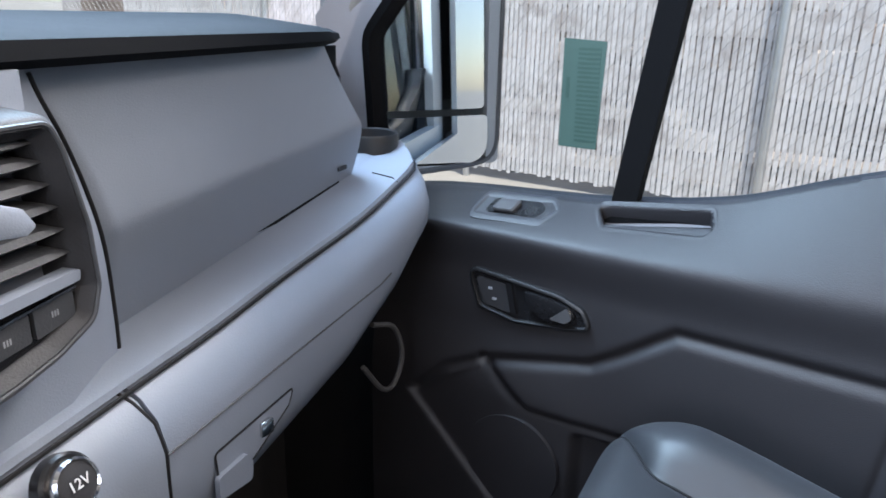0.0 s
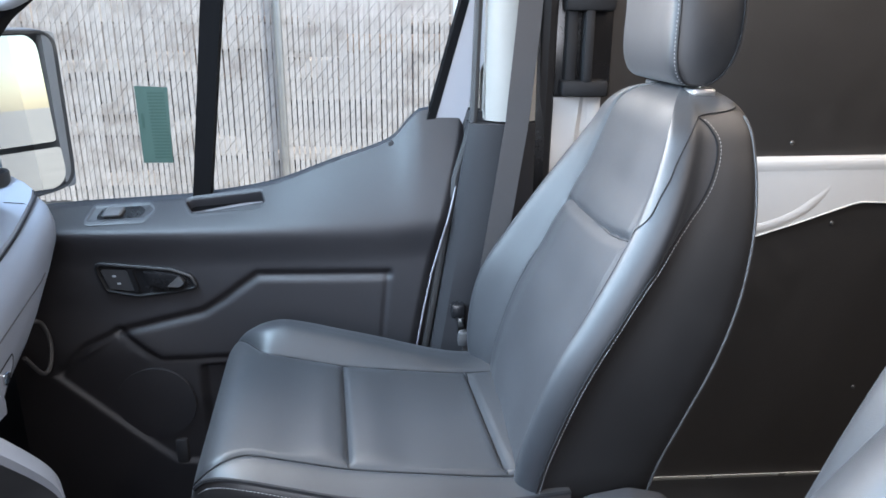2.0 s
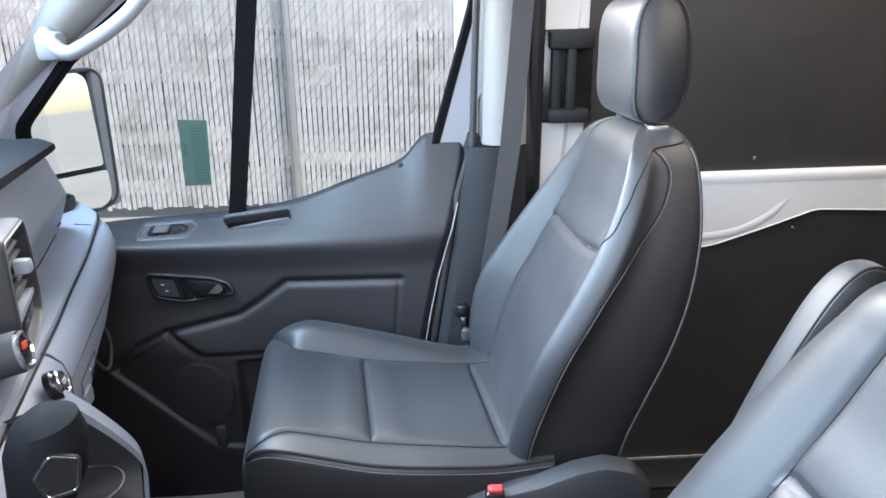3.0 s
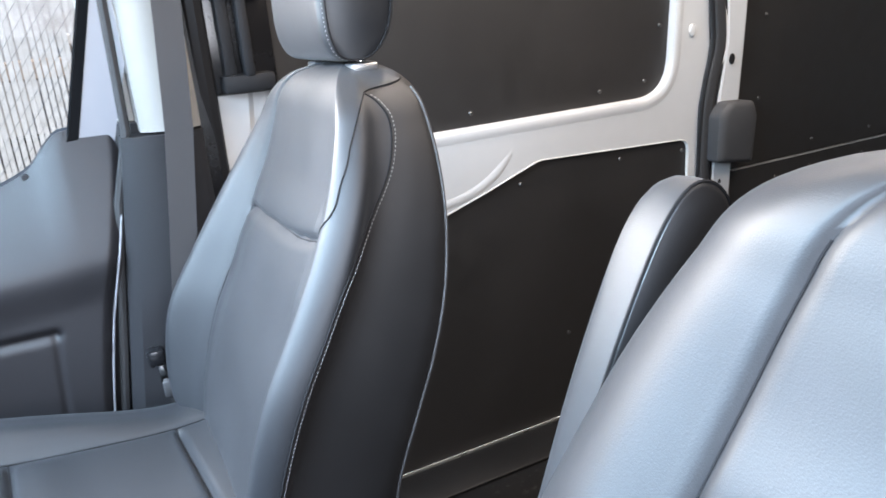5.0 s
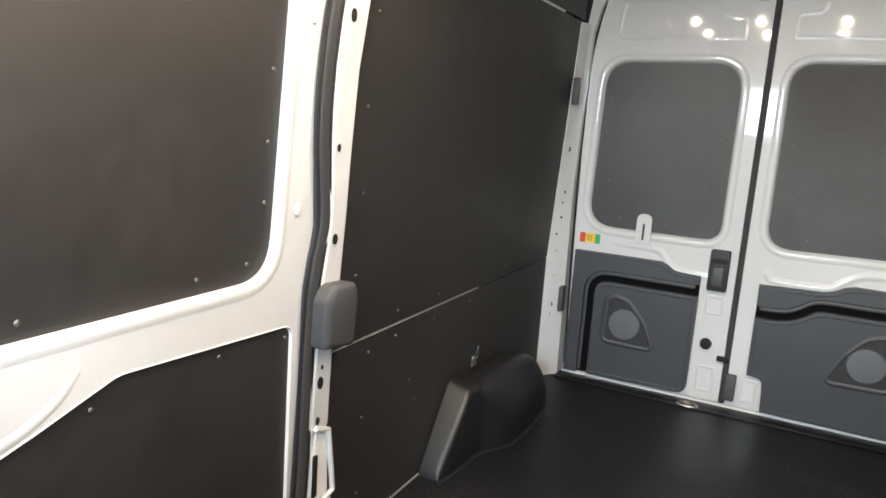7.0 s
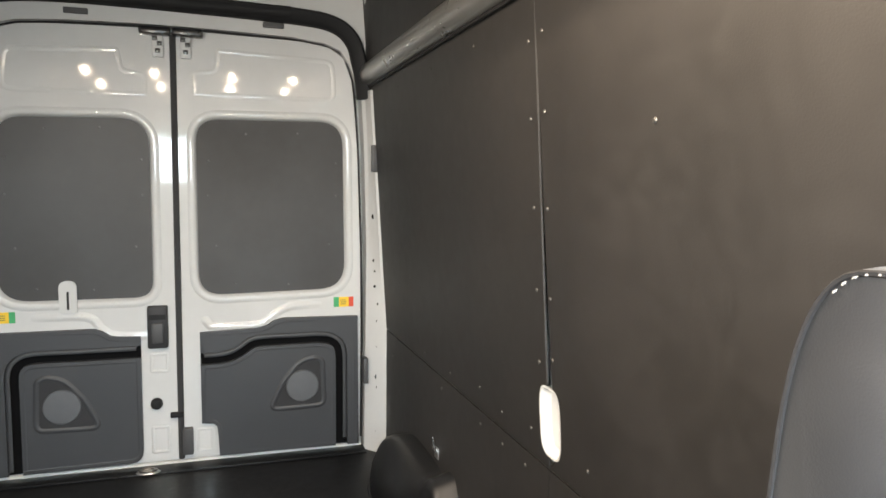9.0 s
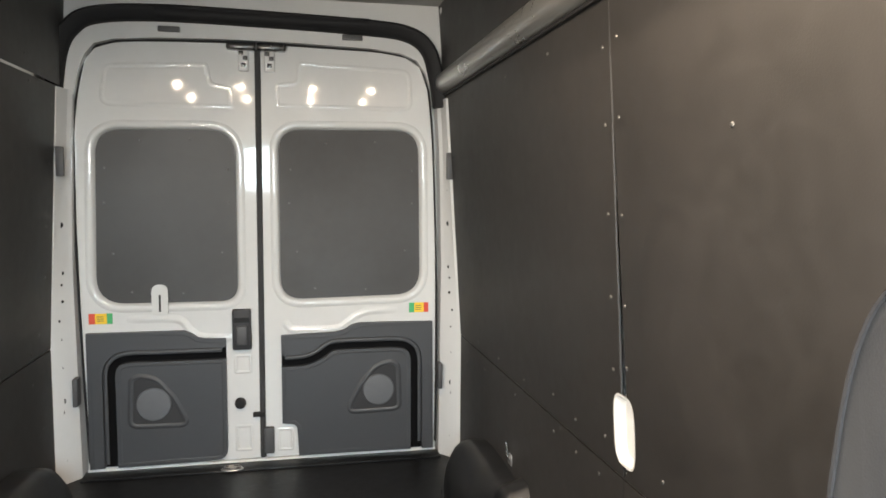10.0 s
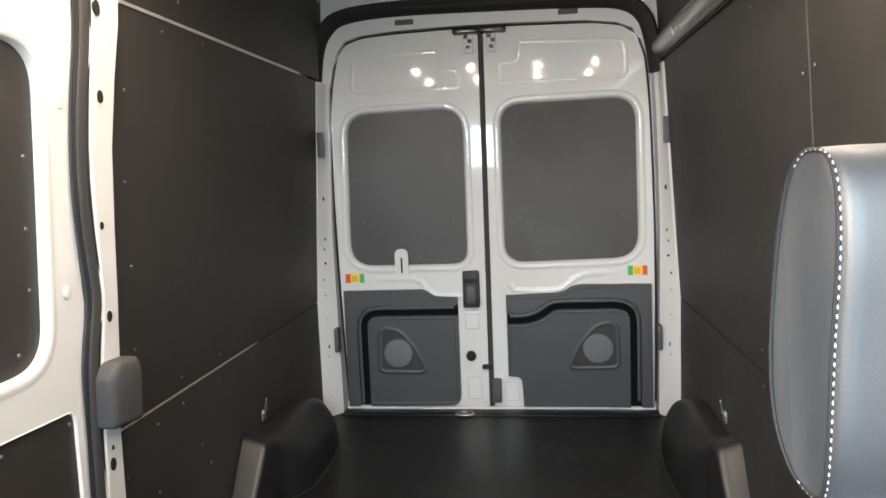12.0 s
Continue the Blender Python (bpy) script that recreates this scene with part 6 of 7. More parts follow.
# ---- pillars beside the passenger ----
def build_b_pillar():
    p = thing("wall_b_pillar", "cream and grey trimmed pillar behind the passenger door", "pillar", kind="structure")

    def col(z0, z1, y0, y1, x, lean, mtl, lab, n=8):
        rows = []
        for i in range(n + 1):
            z = z0 + (z1 - z0) * i / n
            xx = x + 0.02 * max(0, z - 0.9) * -1
            a, b = y0 + lean * (0.915 - z), y1
            rows.append([(-0.90, a, z), (xx - 0.02, a, z), (xx, a + 0.02, z), (xx + 0.006, (a + b) / 2, z), (xx, b - 0.015, z), (xx - 0.015, b, z), (-0.90, b, z)])
        return part("trim", loft(rows), mtl, p, lab)

    col(-0.10, 0.912, -0.418, -0.285, -0.772, -0.16, PILLAR, "dark grey lower pillar trim")
    col(0.916, 1.78, -0.385, -0.285, -0.782, -0.0, CREAM, "cream upper pillar trim")
    part("door_seal", tube([(-0.808, (-0.424 if z < 0.9 else -0.408) - 0.17 * max(0, 0.915 - z) + 0.03 * max(0, z - 0.92), z) for z in (0.0, 0.3, 0.6, 0.8, 0.92, 1.1, 1.4, 1.75)], 0.008, 8), SEAL, p, "grey rubber door seal")
    part("body_edge", plate([(-0.285, 0.0), (-0.262, 0.0), (-0.262, 1.78), (-0.285, 1.78)], [], lambda y, z, q: (-0.80 - q - 0.02 * max(0, z - 0.9), y, z), 0.08), BLACK, p, "black strip between trim and sliding door")
    part("skin", plate([(-0.44, -0.1), (-0.25, -0.1), (-0.25, 2.08), (-0.44, 2.08)], [], lambda y, z, q: (-0.93 + q, y, z), 0.03), WHITE_DULL, p)
    b = thing("seat_belt", "grey webbing seat belt hanging from the pillar", "seat belt")
    rows = []
    for z, y in ((0.40, -0.415), (0.60, -0.375), (0.75, -0.352), (0.92, -0.328), (1.10, -0.312), (1.24, -0.302), (1.27, -0.302)):
        x = -0.752 - 0.02 * max(0, z - 0.9)
        rows.append([(x, y - 0.023, z), (x, y + 0.023, z), (x - 0.0025, y + 0.023, z), (x - 0.0025, y - 0.023, z)])
    part("webbing", loft(rows), BELT, b, angle=30)
    part("guide_loop", box(-0.80, -0.748, -0.340, -0.265, 1.255, 1.285, bevel=0.008), BLACK, b, "black belt guide")
    part("anchor_plate", box(-0.765, -0.750, -0.442, -0.424, 0.47, 0.512, bevel=0.005), CHROME, b, "chrome belt anchor")
    part("anchor_cover", box(-0.78, -0.745, -0.455, -0.425, 0.508, 0.540, bevel=0.007), BLACK, b, "black anchor cover")
    part("anchor_label", box(-0.768, -0.742, -0.440, -0.420, 0.448, 0.478, bevel=0.003), GREY_CAP, b, "pale printed tag")


def build_cab_shell():
    # A-pillar, screen surround, bulkhead and roof front; open where the screen and the driver's doorway are
    a = thing("wall_cab", "cab shell with cream pillar trim round the windscreen", "cab shell", kind="structure")
    for s in (-1, 1):
        pts = [(s * 0.845, -1.50, 0.98), (s * 0.83, -1.30, 1.20), (s * 0.80, -1.05, 1.42), (s * 0.77, -0.86, 1.60), (s * 0.74, -0.70, 1.75)]
        fine = [(smooth_table(i / 24, [(k / 4, p[0]) for k, p in enumerate(pts)]), smooth_table(i / 24, [(k / 4, p[1]) for k, p in enumerate(pts)]), smooth_table(i / 24, [(k / 4, p[2]) for k, p in enumerate(pts)])) for i in range(25)]
        rows = []
        for i, p in enumerate(fine):
            d = (Vector(fine[min(24, i + 1)]) - Vector(fine[max(0, i - 1)])).normalized()
            e1 = d.cross(Vector((1, 0, 0))).normalized()
            e2 = d.cross(e1)
            r = 0.016 + 0.039 * sstep(0, 9, i)
            rows.append([Vector(p) + Vector((s * 0.02 * (1 - sstep(0, 9, i)), 0, 0)) + (e1 * math.cos(k * math.pi / 7) + e2 * math.sin(k * math.pi / 7)) * r for k in range(14)])
        part("pillar_trim", loft(rows), CREAM, a, "cream windscreen pillar trim")
    part("cowl", box(-0.92, 0.90, -1.95, -1.50, 0.55, 0.93, bevel=0.03), BLACK, a, "black scuttle under the windscreen")
    part("bulkhead", box(-0.92, 0.90, -1.75, -1.70, -0.17, 0.60), TRIM, a)
    part("front_corner", box(-0.93, -0.86, -1.75, -1.40, -0.17, 0.70, bevel=0.02), TRIM, a)
    part("front_corner", box(0.84, 0.90, -1.75, -1.40, -0.17, 0.95, bevel=0.02), TRIM, a)
    part("side_panel", box(0.86, 0.92, -1.40, -0.33, -0.17, 0.78, bevel=0.02), DOOR, a, "plain charcoal panel under the driver's window opening")
    part("door_post", box(0.82, 0.90, -0.33, -0.09, -0.17, 1.80, bevel=0.02), CREAM, a, "cream post behind the driver's doorway")
    part("door_header", box(0.74, 0.90, -0.95, -0.09, 1.66, 1.80, bevel=0.02), CREAM, a)
    part("side_header", plate([(-0.9, 1.64), (-0.16, 1.64), (-0.16, 2.08), (-0.55, 2.08), (-0.9, 1.8)], [], lambda y, z, q: (-0.84 + q, y, z), 0.04), LINER, a)
    part("side_header", plate([(-0.9, 1.75), (-0.05, 1.75), (-0.05, 2.08), (-0.55, 2.08), (-0.9, 1.8)], [], lambda y, z, q: (0.84 - q, y, z), 0.04), LINER, a)
    w = part("windscreen", plate([(-0.86, 0.0), (0.84, 0.0), (0.72, 1.0), (-0.74, 1.0)], [], lambda x, t, q: (x, -1.75 + 0.78 * t, 0.92 + 0.82 * t + q), 0.005), GLASS, a, "clear windscreen glass")
    w.visible_shadow = False
    h = thing("grab_handle", "grey plastic grab handle on the windscreen pillar", "grab handle")
    pts = [(-0.775, -1.31, 1.178), (-0.755, -1.29, 1.156), (-0.745, -1.255, 1.136), (-0.740, -1.19, 1.166), (-0.740, -1.13, 1.206), (-0.745, -1.09, 1.246), (-0.75, -1.03, 1.31)]
    fine = [tuple(smooth_table(i / 30, [(k / 6, p[c]) for k, p in enumerate(pts)]) for c in range(3)) for i in range(31)]
    part("grip", tube(fine, 0.016, 10), HANDLE_GREY, h)
    part("foot", box(-0.80, -0.745, -1.325, -1.275, 1.12, 1.18, bevel=0.012), HANDLE_GREY, h)


# ---- dashboard ----
D0 = Vector((-0.13, -1.07))
DD = Vector((-0.9755, -0.2201))
DN = Vector((-0.2201, 0.9755))


def dpt(s, n, z):
    q = D0 + DD * s + DN * n
    return (q.x, q.y, z)


def build_dash():
    d = thing("dashboard", "blue-grey moulded dashboard with glovebox and vents", "dashboard")
    # lower body with the glovebox: sections along the dash
    LOW = [(-0.62, 0.700), (-0.088, 0.731), (0.03, 0.738), (0.12, 0.743), (0.235, 0.754), (0.415, 0.768), (0.576, 0.797), (0.66, 0.812)]
    UPP = [(-0.62, 0.700), (-0.063, 0.734), (0.05, 0.7475), (0.142, 0.757), (0.284, 0.772), (0.50, 0.795), (0.66, 0.812)]

    def section(s):
        ztop = smooth_table(s, LOW) - 0.002
        zbot = lerp_table(s, [(-0.6, 0.53), (0.0, 0.56), (0.35, 0.60), (0.50, 0.645), (0.58, 0.69), (0.66, 0.75)])
        tip = 0.06 * sstep(0.52, 0.68, s) ** 2
        pts = [(-0.28, zbot - 0.02), (-0.06 - tip, zbot - 0.01), (-0.02 - tip, zbot + 0.01), (-0.004 - tip, zbot + 0.045)]
        pts += [(0.0 - tip, (zbot + ztop) / 2 - 0.01), (0.001 - tip, ztop - 0.045), (-0.006 - tip, ztop - 0.02), (-0.020 - tip, ztop - 0.004), (-0.036 - tip, ztop + 0.004), (-0.28, ztop + 0.01)]
        return pts

    def body(s0, s1, n, name, mtl, lab, inset=0.0):
        rows = []
        for i in range(n + 1):
            s = s0 + (s1 - s0) * i / n
            rows.append([dpt(s, a - inset, z) for a, z in section(s)])
        return part(name, loft(rows), mtl, d, lab, angle=50)

    gb = body(0.022, 0.66, 34, "glovebox_body", DASH, "blue-grey glovebox front")
    body(-0.62, 0.018, 10, "centre_body", DASH, "blue-grey centre fascia", inset=0.0)
    # bright seam line across the glovebox and its latch
    part("seam_line", tube([dpt(s, 0.0015, 0.688 + 0.006 * s) for s in (0.02, 0.2, 0.40)] + [dpt(0.435, 0.0005, 0.694)], 0.0011, 6), GREY_CAP, gb, "pale parting line")
    part("end_line", tube([dpt(0.020 - 0.25 * max(0, z - 0.71), a - 0.0005, z) for a, z in section(0.02)[3:9]], 0.0015, 6), RUBBER, gb, "dark gap at the glovebox end")
    lt = part("latch_plate", plate(fillet([(0.073, 0.655), (0.076, 0.618), (0.125, 0.618), (0.187, 0.640), (0.197, 0.655)], 0.004, 3), [], lambda s, z, q: dpt(s, -0.002 + q, z), 0.0035), DASH, gb, "glovebox latch plate")
    part("latch_gap", ring_lip(fillet([(0.073, 0.655), (0.076, 0.618), (0.125, 0.618), (0.187, 0.640), (0.197, 0.655)], 0.004, 3), [(-0.0015, 0.0014), (0.0, 0.0022), (0.0015, 0.0014)], lambda s, z, q: dpt(s, q, z)), RUBBER, lt, "dark gap round the latch")
    part("latch_grip", plate(fillet([(0.070, 0.634), (0.111, 0.633), (0.118, 0.622), (0.116, 0.603), (0.070, 0.612)], 0.005, 3), [], lambda s, z, q: dpt(s, 0.001 + q, z), 0.005), DASH, lt, "glovebox pull")
    part("keyhole", box(-0.008, 0.008, -0.003, 0.003, -0.008, 0.008, bevel=0.002), CHROME, lt, "keyhole").matrix_world = Matrix.Translation(dpt(0.145, 0.003, 0.640))
    # ledge band above the glovebox
    rows = []
    for i in range(37):
        s = -0.62 + 1.28 * i / 36
        lo, hi = smooth_table(s, LOW), smooth_table(s, UPP)
        b = 0.06 * sstep(0.54, 0.68, s) ** 2
        rows.append([dpt(s, -0.30, lo), dpt(s, -0.032 - b, lo + 0.001), dpt(s, -0.028 - b, lo + 0.004), dpt(s, -0.030 - b, lo + 0.009), dpt(s, -0.037 - b, lo + 0.011), dpt(s, -0.066 - b, hi + 0.004), dpt(s, -0.30, hi + 0.006)])
    part("ledge", loft(rows), DASH, d, "blue-grey ledge above the glovebox", angle=50)
    part("ledge_joint", tube([dpt(0.52, -0.0285, smooth_table(0.52, LOW) + 0.006), dpt(0.52, -0.036, smooth_table(0.52, LOW) + 0.0115), dpt(0.52, -0.066, smooth_table(0.52, UPP) + 0.0045)], 0.0010, 5), RUBBER, d, "fine ledge joint")
    run = [-0.3 + 0.95 * k / 40 for k in range(41)]
    part("ledge_gap", tube([dpt(s, -0.0262 - 0.06 * sstep(0.54, 0.68, s) ** 2, smooth_table(s, LOW) + 0.0002) for s in run], 0.0019, 6), RUBBER, d, "dark gap under the ledge")
    # upper panel over the passenger: creased sheet, leaning
    SL = [(0.74, 0.052), (0.78, 0.053), (0.841, 0.051), (0.883, 0.042), (0.927, 0.027), (0.955, 0.014), (0.985, 0.004)]
    SR = [(0.75, 0.515), (0.805, 0.515), (0.858, 0.498), (0.887, 0.476), (0.939, 0.440), (0.98, 0.418)]

    def up(s, t):
        zb = smooth_table(0.05 + 0.46 * s, UPP) - 0.003
        z = zb + t * (0.975 - zb)
        a, b = smooth_table(z, SL), smooth_table(z, SR)
        crease = (0.850 + 0.026 * s - zb) / (0.975 - zb)
        k = crease - t
        n = -0.060 - 0.075 * (k + math.sqrt(k * k + 0.0004)) / 2 - 0.030 * max(0, -k)
        n -= 0.004 * (1 - sstep(0, 0.012, s)) + 0.02 * sstep(0.985, 1.0, s)
        return dpt(a + s * (b - a), n, z)

    part("panel_seam", tube([dpt(smooth_table(z, SL) - 0.001, -0.0650, z) for z in [0.742 + 0.0095 * k for k in range(25)]], 0.0016, 6), RUBBER, d, "dark panel seam")
    part("upper_panel", field(60, 40, up, skirt=(0, -0.06, 0)), DASH, d, "grained airbag panel", angle=35)
    part("panel_mark", plate([(0.448, 0.816), (0.470, 0.816), (0.470, 0.821), (0.448, 0.821)], [], lambda s, z, q: dpt(s, -0.0800 + q, z), 0.002), TRIM, d, "small embossed mark")
    part("core", loft([[dpt(s, a, z) for a, z in ((-0.09, 0.78), (-0.09, 0.97), (-0.30, 0.97), (-0.30, 0.78))] for s in (-0.62, 0.43, 0.47)]), DASH_TOP, d)
    # top cowl with an overhanging lip
    rows = []
    for i in range(31):
        s = -0.62 + 1.065 * i / 30
        e = sstep(0.36, 0.445, s)
        o = -0.03 * e
        zt = 0.990 + 0.012 * (1 - s) * 0.5 - 0.004 * e
        rows.append([dpt(s, -0.075 + o, 0.972), dpt(s, -0.048 + o, 0.974), dpt(s, -0.040 + o, 0.980), dpt(s, -0.042 + o, zt - 0.004), dpt(s, -0.056 + o, zt + 0.001), dpt(s, -0.16, zt + 0.012 - 0.01 * e), dpt(s, -0.42, zt - 0.005), dpt(s, -0.42, 0.95)])
    part("top_cowl", loft(rows), DASH_TOP, d, "dark dash top with a rounded lip", angle=45)
    # end piece: shelf with the cup holder, side vent
    e = part("end_shelf", loft([[dpt(s, a, z) for a, z in ((-0.30, 0.74), (-0.072 - b, 0.75), (-0.072 - b, 0.792 + 0.12 * (s - 0.5)), (-0.10 - b, 0.802 + 0.12 * (s - 0.5)), (-0.30, 0.802 + 0.12 * (s - 0.5)))] for s, b in ((0.44, 0.0), (0.55, 0.005), (0.63, 0.015), (0.685, 0.05))]), DASH, d, "blue-grey end shelf", angle=50)
    cc = Vector(dpt(0.630, -0.125, 0.815))
    part("cup_holder", loft([[(cc.x + r * math.cos(a * math.pi / 16), cc.y + r * math.sin(a * math.pi / 16), cc.z + h) for a in range(32)] for r, h in ((0.044, -0.03), (0.046, 0.018), (0.044, 0.022), (0.040, 0.020), (0.037, -0.03), (0.005, -0.03))]), SEAT_SIDE, d, "round cup holder")
    part("side_vent", loft([[dpt(s, a, z) for a, z in ((-0.12, 0.85), (-0.090, 0.85), (-0.095, 0.95), (-0.12, 0.95))] for s in (0.440, 0.470)]), BLACK, d, "dark side vent")
    for z in (0.88, 0.925):
        part("vent_blade", loft([[dpt(s, a, z + h) for a, h in ((-0.10, 0), (-0.086, 0.003), (-0.088, 0.007), (-0.10, 0.005))] for s in (0.445, 0.474)]), TRIM, d)
    # foot-well loop under the dash end
    lp = [(-0.62, -1.25, 0.575), (-0.668, -1.247, 0.555), (-0.688, -1.245, 0.505), (-0.668, -1.243, 0.464), (-0.636, -1.243, 0.464), (-0.598, -1.25, 0.515)]
    part("footwell_duct_rim", tube([tuple(smooth_table(i / 20, [(k / 5, p[c]) for k, p in enumerate(lp)]) for c in range(3)) for i in range(21)], 0.0042, 8), GREY_CAP, d, "grey duct rim under the dash")
    # centre vent: frame, blades, tab, two buttons
    vc = thing("centre_vent", "tall dark air vent with a moulded frame in the dash", "air vent")

    def vp(u, v, w):
        """u across towards the passenger side, v up, w out of the face."""
        a = Vector((-0.95, -0.31, 0)).normalized()
        nn = Vector((-0.31, 0.95, 0)).normalized()
        return tuple(Vector((-0.045, -1.055, 0)) + a * u + nn * w + Vector((0, 0, v)))

    fr = fillet([(-0.075, 0.796), (0.002, 0.802), (0.034, 0.807), (0.0655, 0.818), (0.0735, 0.838), (0.0715, 0.879), (0.0650, 0.906), (0.0590, 0.930), (0.051, 0.946), (-0.075, 0.949)], [0.008, 0, 0.03, 0.012, 0.012, 0.03, 0.03, 0.03, 0.010, 0.008], 4)
    part("backing", plate(fr, [], lambda u, v, q: vp(u, v, -0.052 + q), 0.006), BLACK, vc, "black vent well")
    part("vent_frame", ring_lip(fr, [(-0.010, -0.03), (-0.007, -0.002), (-0.003, 0.002), (0.001, 0.002), (0.003, -0.002), (0.0065, -0.004), (0.009, -0.012), (0.011, -0.048)], vp), TRIM, vc, "dark moulded vent frame", angle=60)
    part("frame_edge", ring_lip(fr, [(-0.0035, 0.0012), (-0.0025, 0.0034), (-0.0008, 0.0034), (0.0003, 0.0012)], vp), REARPL, vc, "thin satin edge")
    for v, ue in ((0.936, 0.050), (0.9235, 0.054), (0.909, 0.0575), (0.894, 0.061), (0.879, 0.063), (0.8635, 0.0655)):
        rows = []
        for u, g in ((-0.075, 1.0), (0.010, 1.0), (ue - 0.022, 0.95), (ue - 0.010, 0.72), (ue - 0.003, 0.35), (ue, 0.08)):
            rows.append([vp(u, v + h * g, w) for w, h in ((-0.034, 0.0035), (-0.010, -0.0035), (-0.007, -0.0015), (-0.009, 0.003), (-0.022, 0.0055), (-0.034, 0.005))])
        part("vent_blade", loft(rows), REARPL, vc, "horizontal air blade", angle=50)
    tabo = fillet([(-0.012, 0.893), (0.018, 0.8885), (0.0265, 0.8925), (0.018, 0.905), (0.004, 0.9105), (-0.012, 0.911)], 0.003, 3)
    part("vent_tab", loft([[vp(0.006 + (u - 0.006) * g, 0.899 + (v - 0.899) * g, w) for u, v in tabo] for g, w in ((1.0, -0.006), (1.0, 0.006), (0.93, 0.010), (0.7, 0.011))]), DASH, vc, "grey adjuster tab", angle=50)
    part("lower_bar", plate(fillet([(-0.075, 0.842), (0.064, 0.8445), (0.0655, 0.852), (-0.075, 0.8500)], 0.002, 2), [], lambda u, v, q: vp(u, v, -0.014 + q), 0.012), DASH, vc, "grey bar under the blades")
    part("bright_line", plate([(-0.075, 0.8325), (0.060, 0.8405), (0.060, 0.8420), (-0.075, 0.8345)], [], lambda u, v, q: vp(u, v, -0.006 + q), 0.003), CHROME, vc, "thin chrome line over the buttons")
    part("button_plate", plate(fillet([(-0.075, 0.804), (0.030, 0.812), (0.062, 0.822), (0.066, 0.846), (-0.075, 0.838)], 0.004, 3), [], lambda u, v, q: vp(u, v, -0.016 + q), 0.008), BLACK, vc, "button plate")
    for u0, u1 in ((-0.012, 0.0225), (0.0262, 0.0590)):
        lo, hi = (lambda u: 0.8165 + 0.09 * max(0, u - 0.01)), (lambda u: 0.8350 + 0.11 * u)
        b = part("button", plate(fillet([(u0, lo(u0)), (u1, lo(u1) + 0.001), (u1, hi(u1)), (u0, hi(u0))], 0.002, 3), [], lambda a, v, q: vp(a, v, -0.009 + q), 0.004), REARPL, vc, "dark push button")
        um, vm = (u0 + u1) / 2, (lo((u0 + u1) / 2) + hi((u0 + u1) / 2)) / 2
        for k in range(3):
            part("button_mark", plate([(um - 0.003 + 0.0022 * k, vm - 0.002), (um - 0.0018 + 0.0022 * k, vm - 0.002), (um - 0.0018 + 0.0022 * k, vm + 0.002), (um - 0.003 + 0.0022 * k, vm + 0.002)], [], lambda a, v, q: vp(a, v, -0.0049 + q), 0.0003), HANDLE_GREY, b)
    # fascia wall around the vent, meets the upper panel
    rows = []
    for z in [0.735 + 0.24 * k / 16 for k in range(17)]:
        e = smooth_table(z, SL) - 0.003
        rows.append([dpt(-0.62, -0.02, z), dpt(-0.02, -0.040, z), dpt(e - 0.02, -0.060, z), dpt(e - 0.002, -0.063, z), dpt(e + 0.001, -0.068, z), dpt(e + 0.001, -0.10, z), dpt(-0.62, -0.10, z)])
    part("centre_fascia", loft(rows), DASH, d, "blue-grey centre fascia", angle=50)
    return d


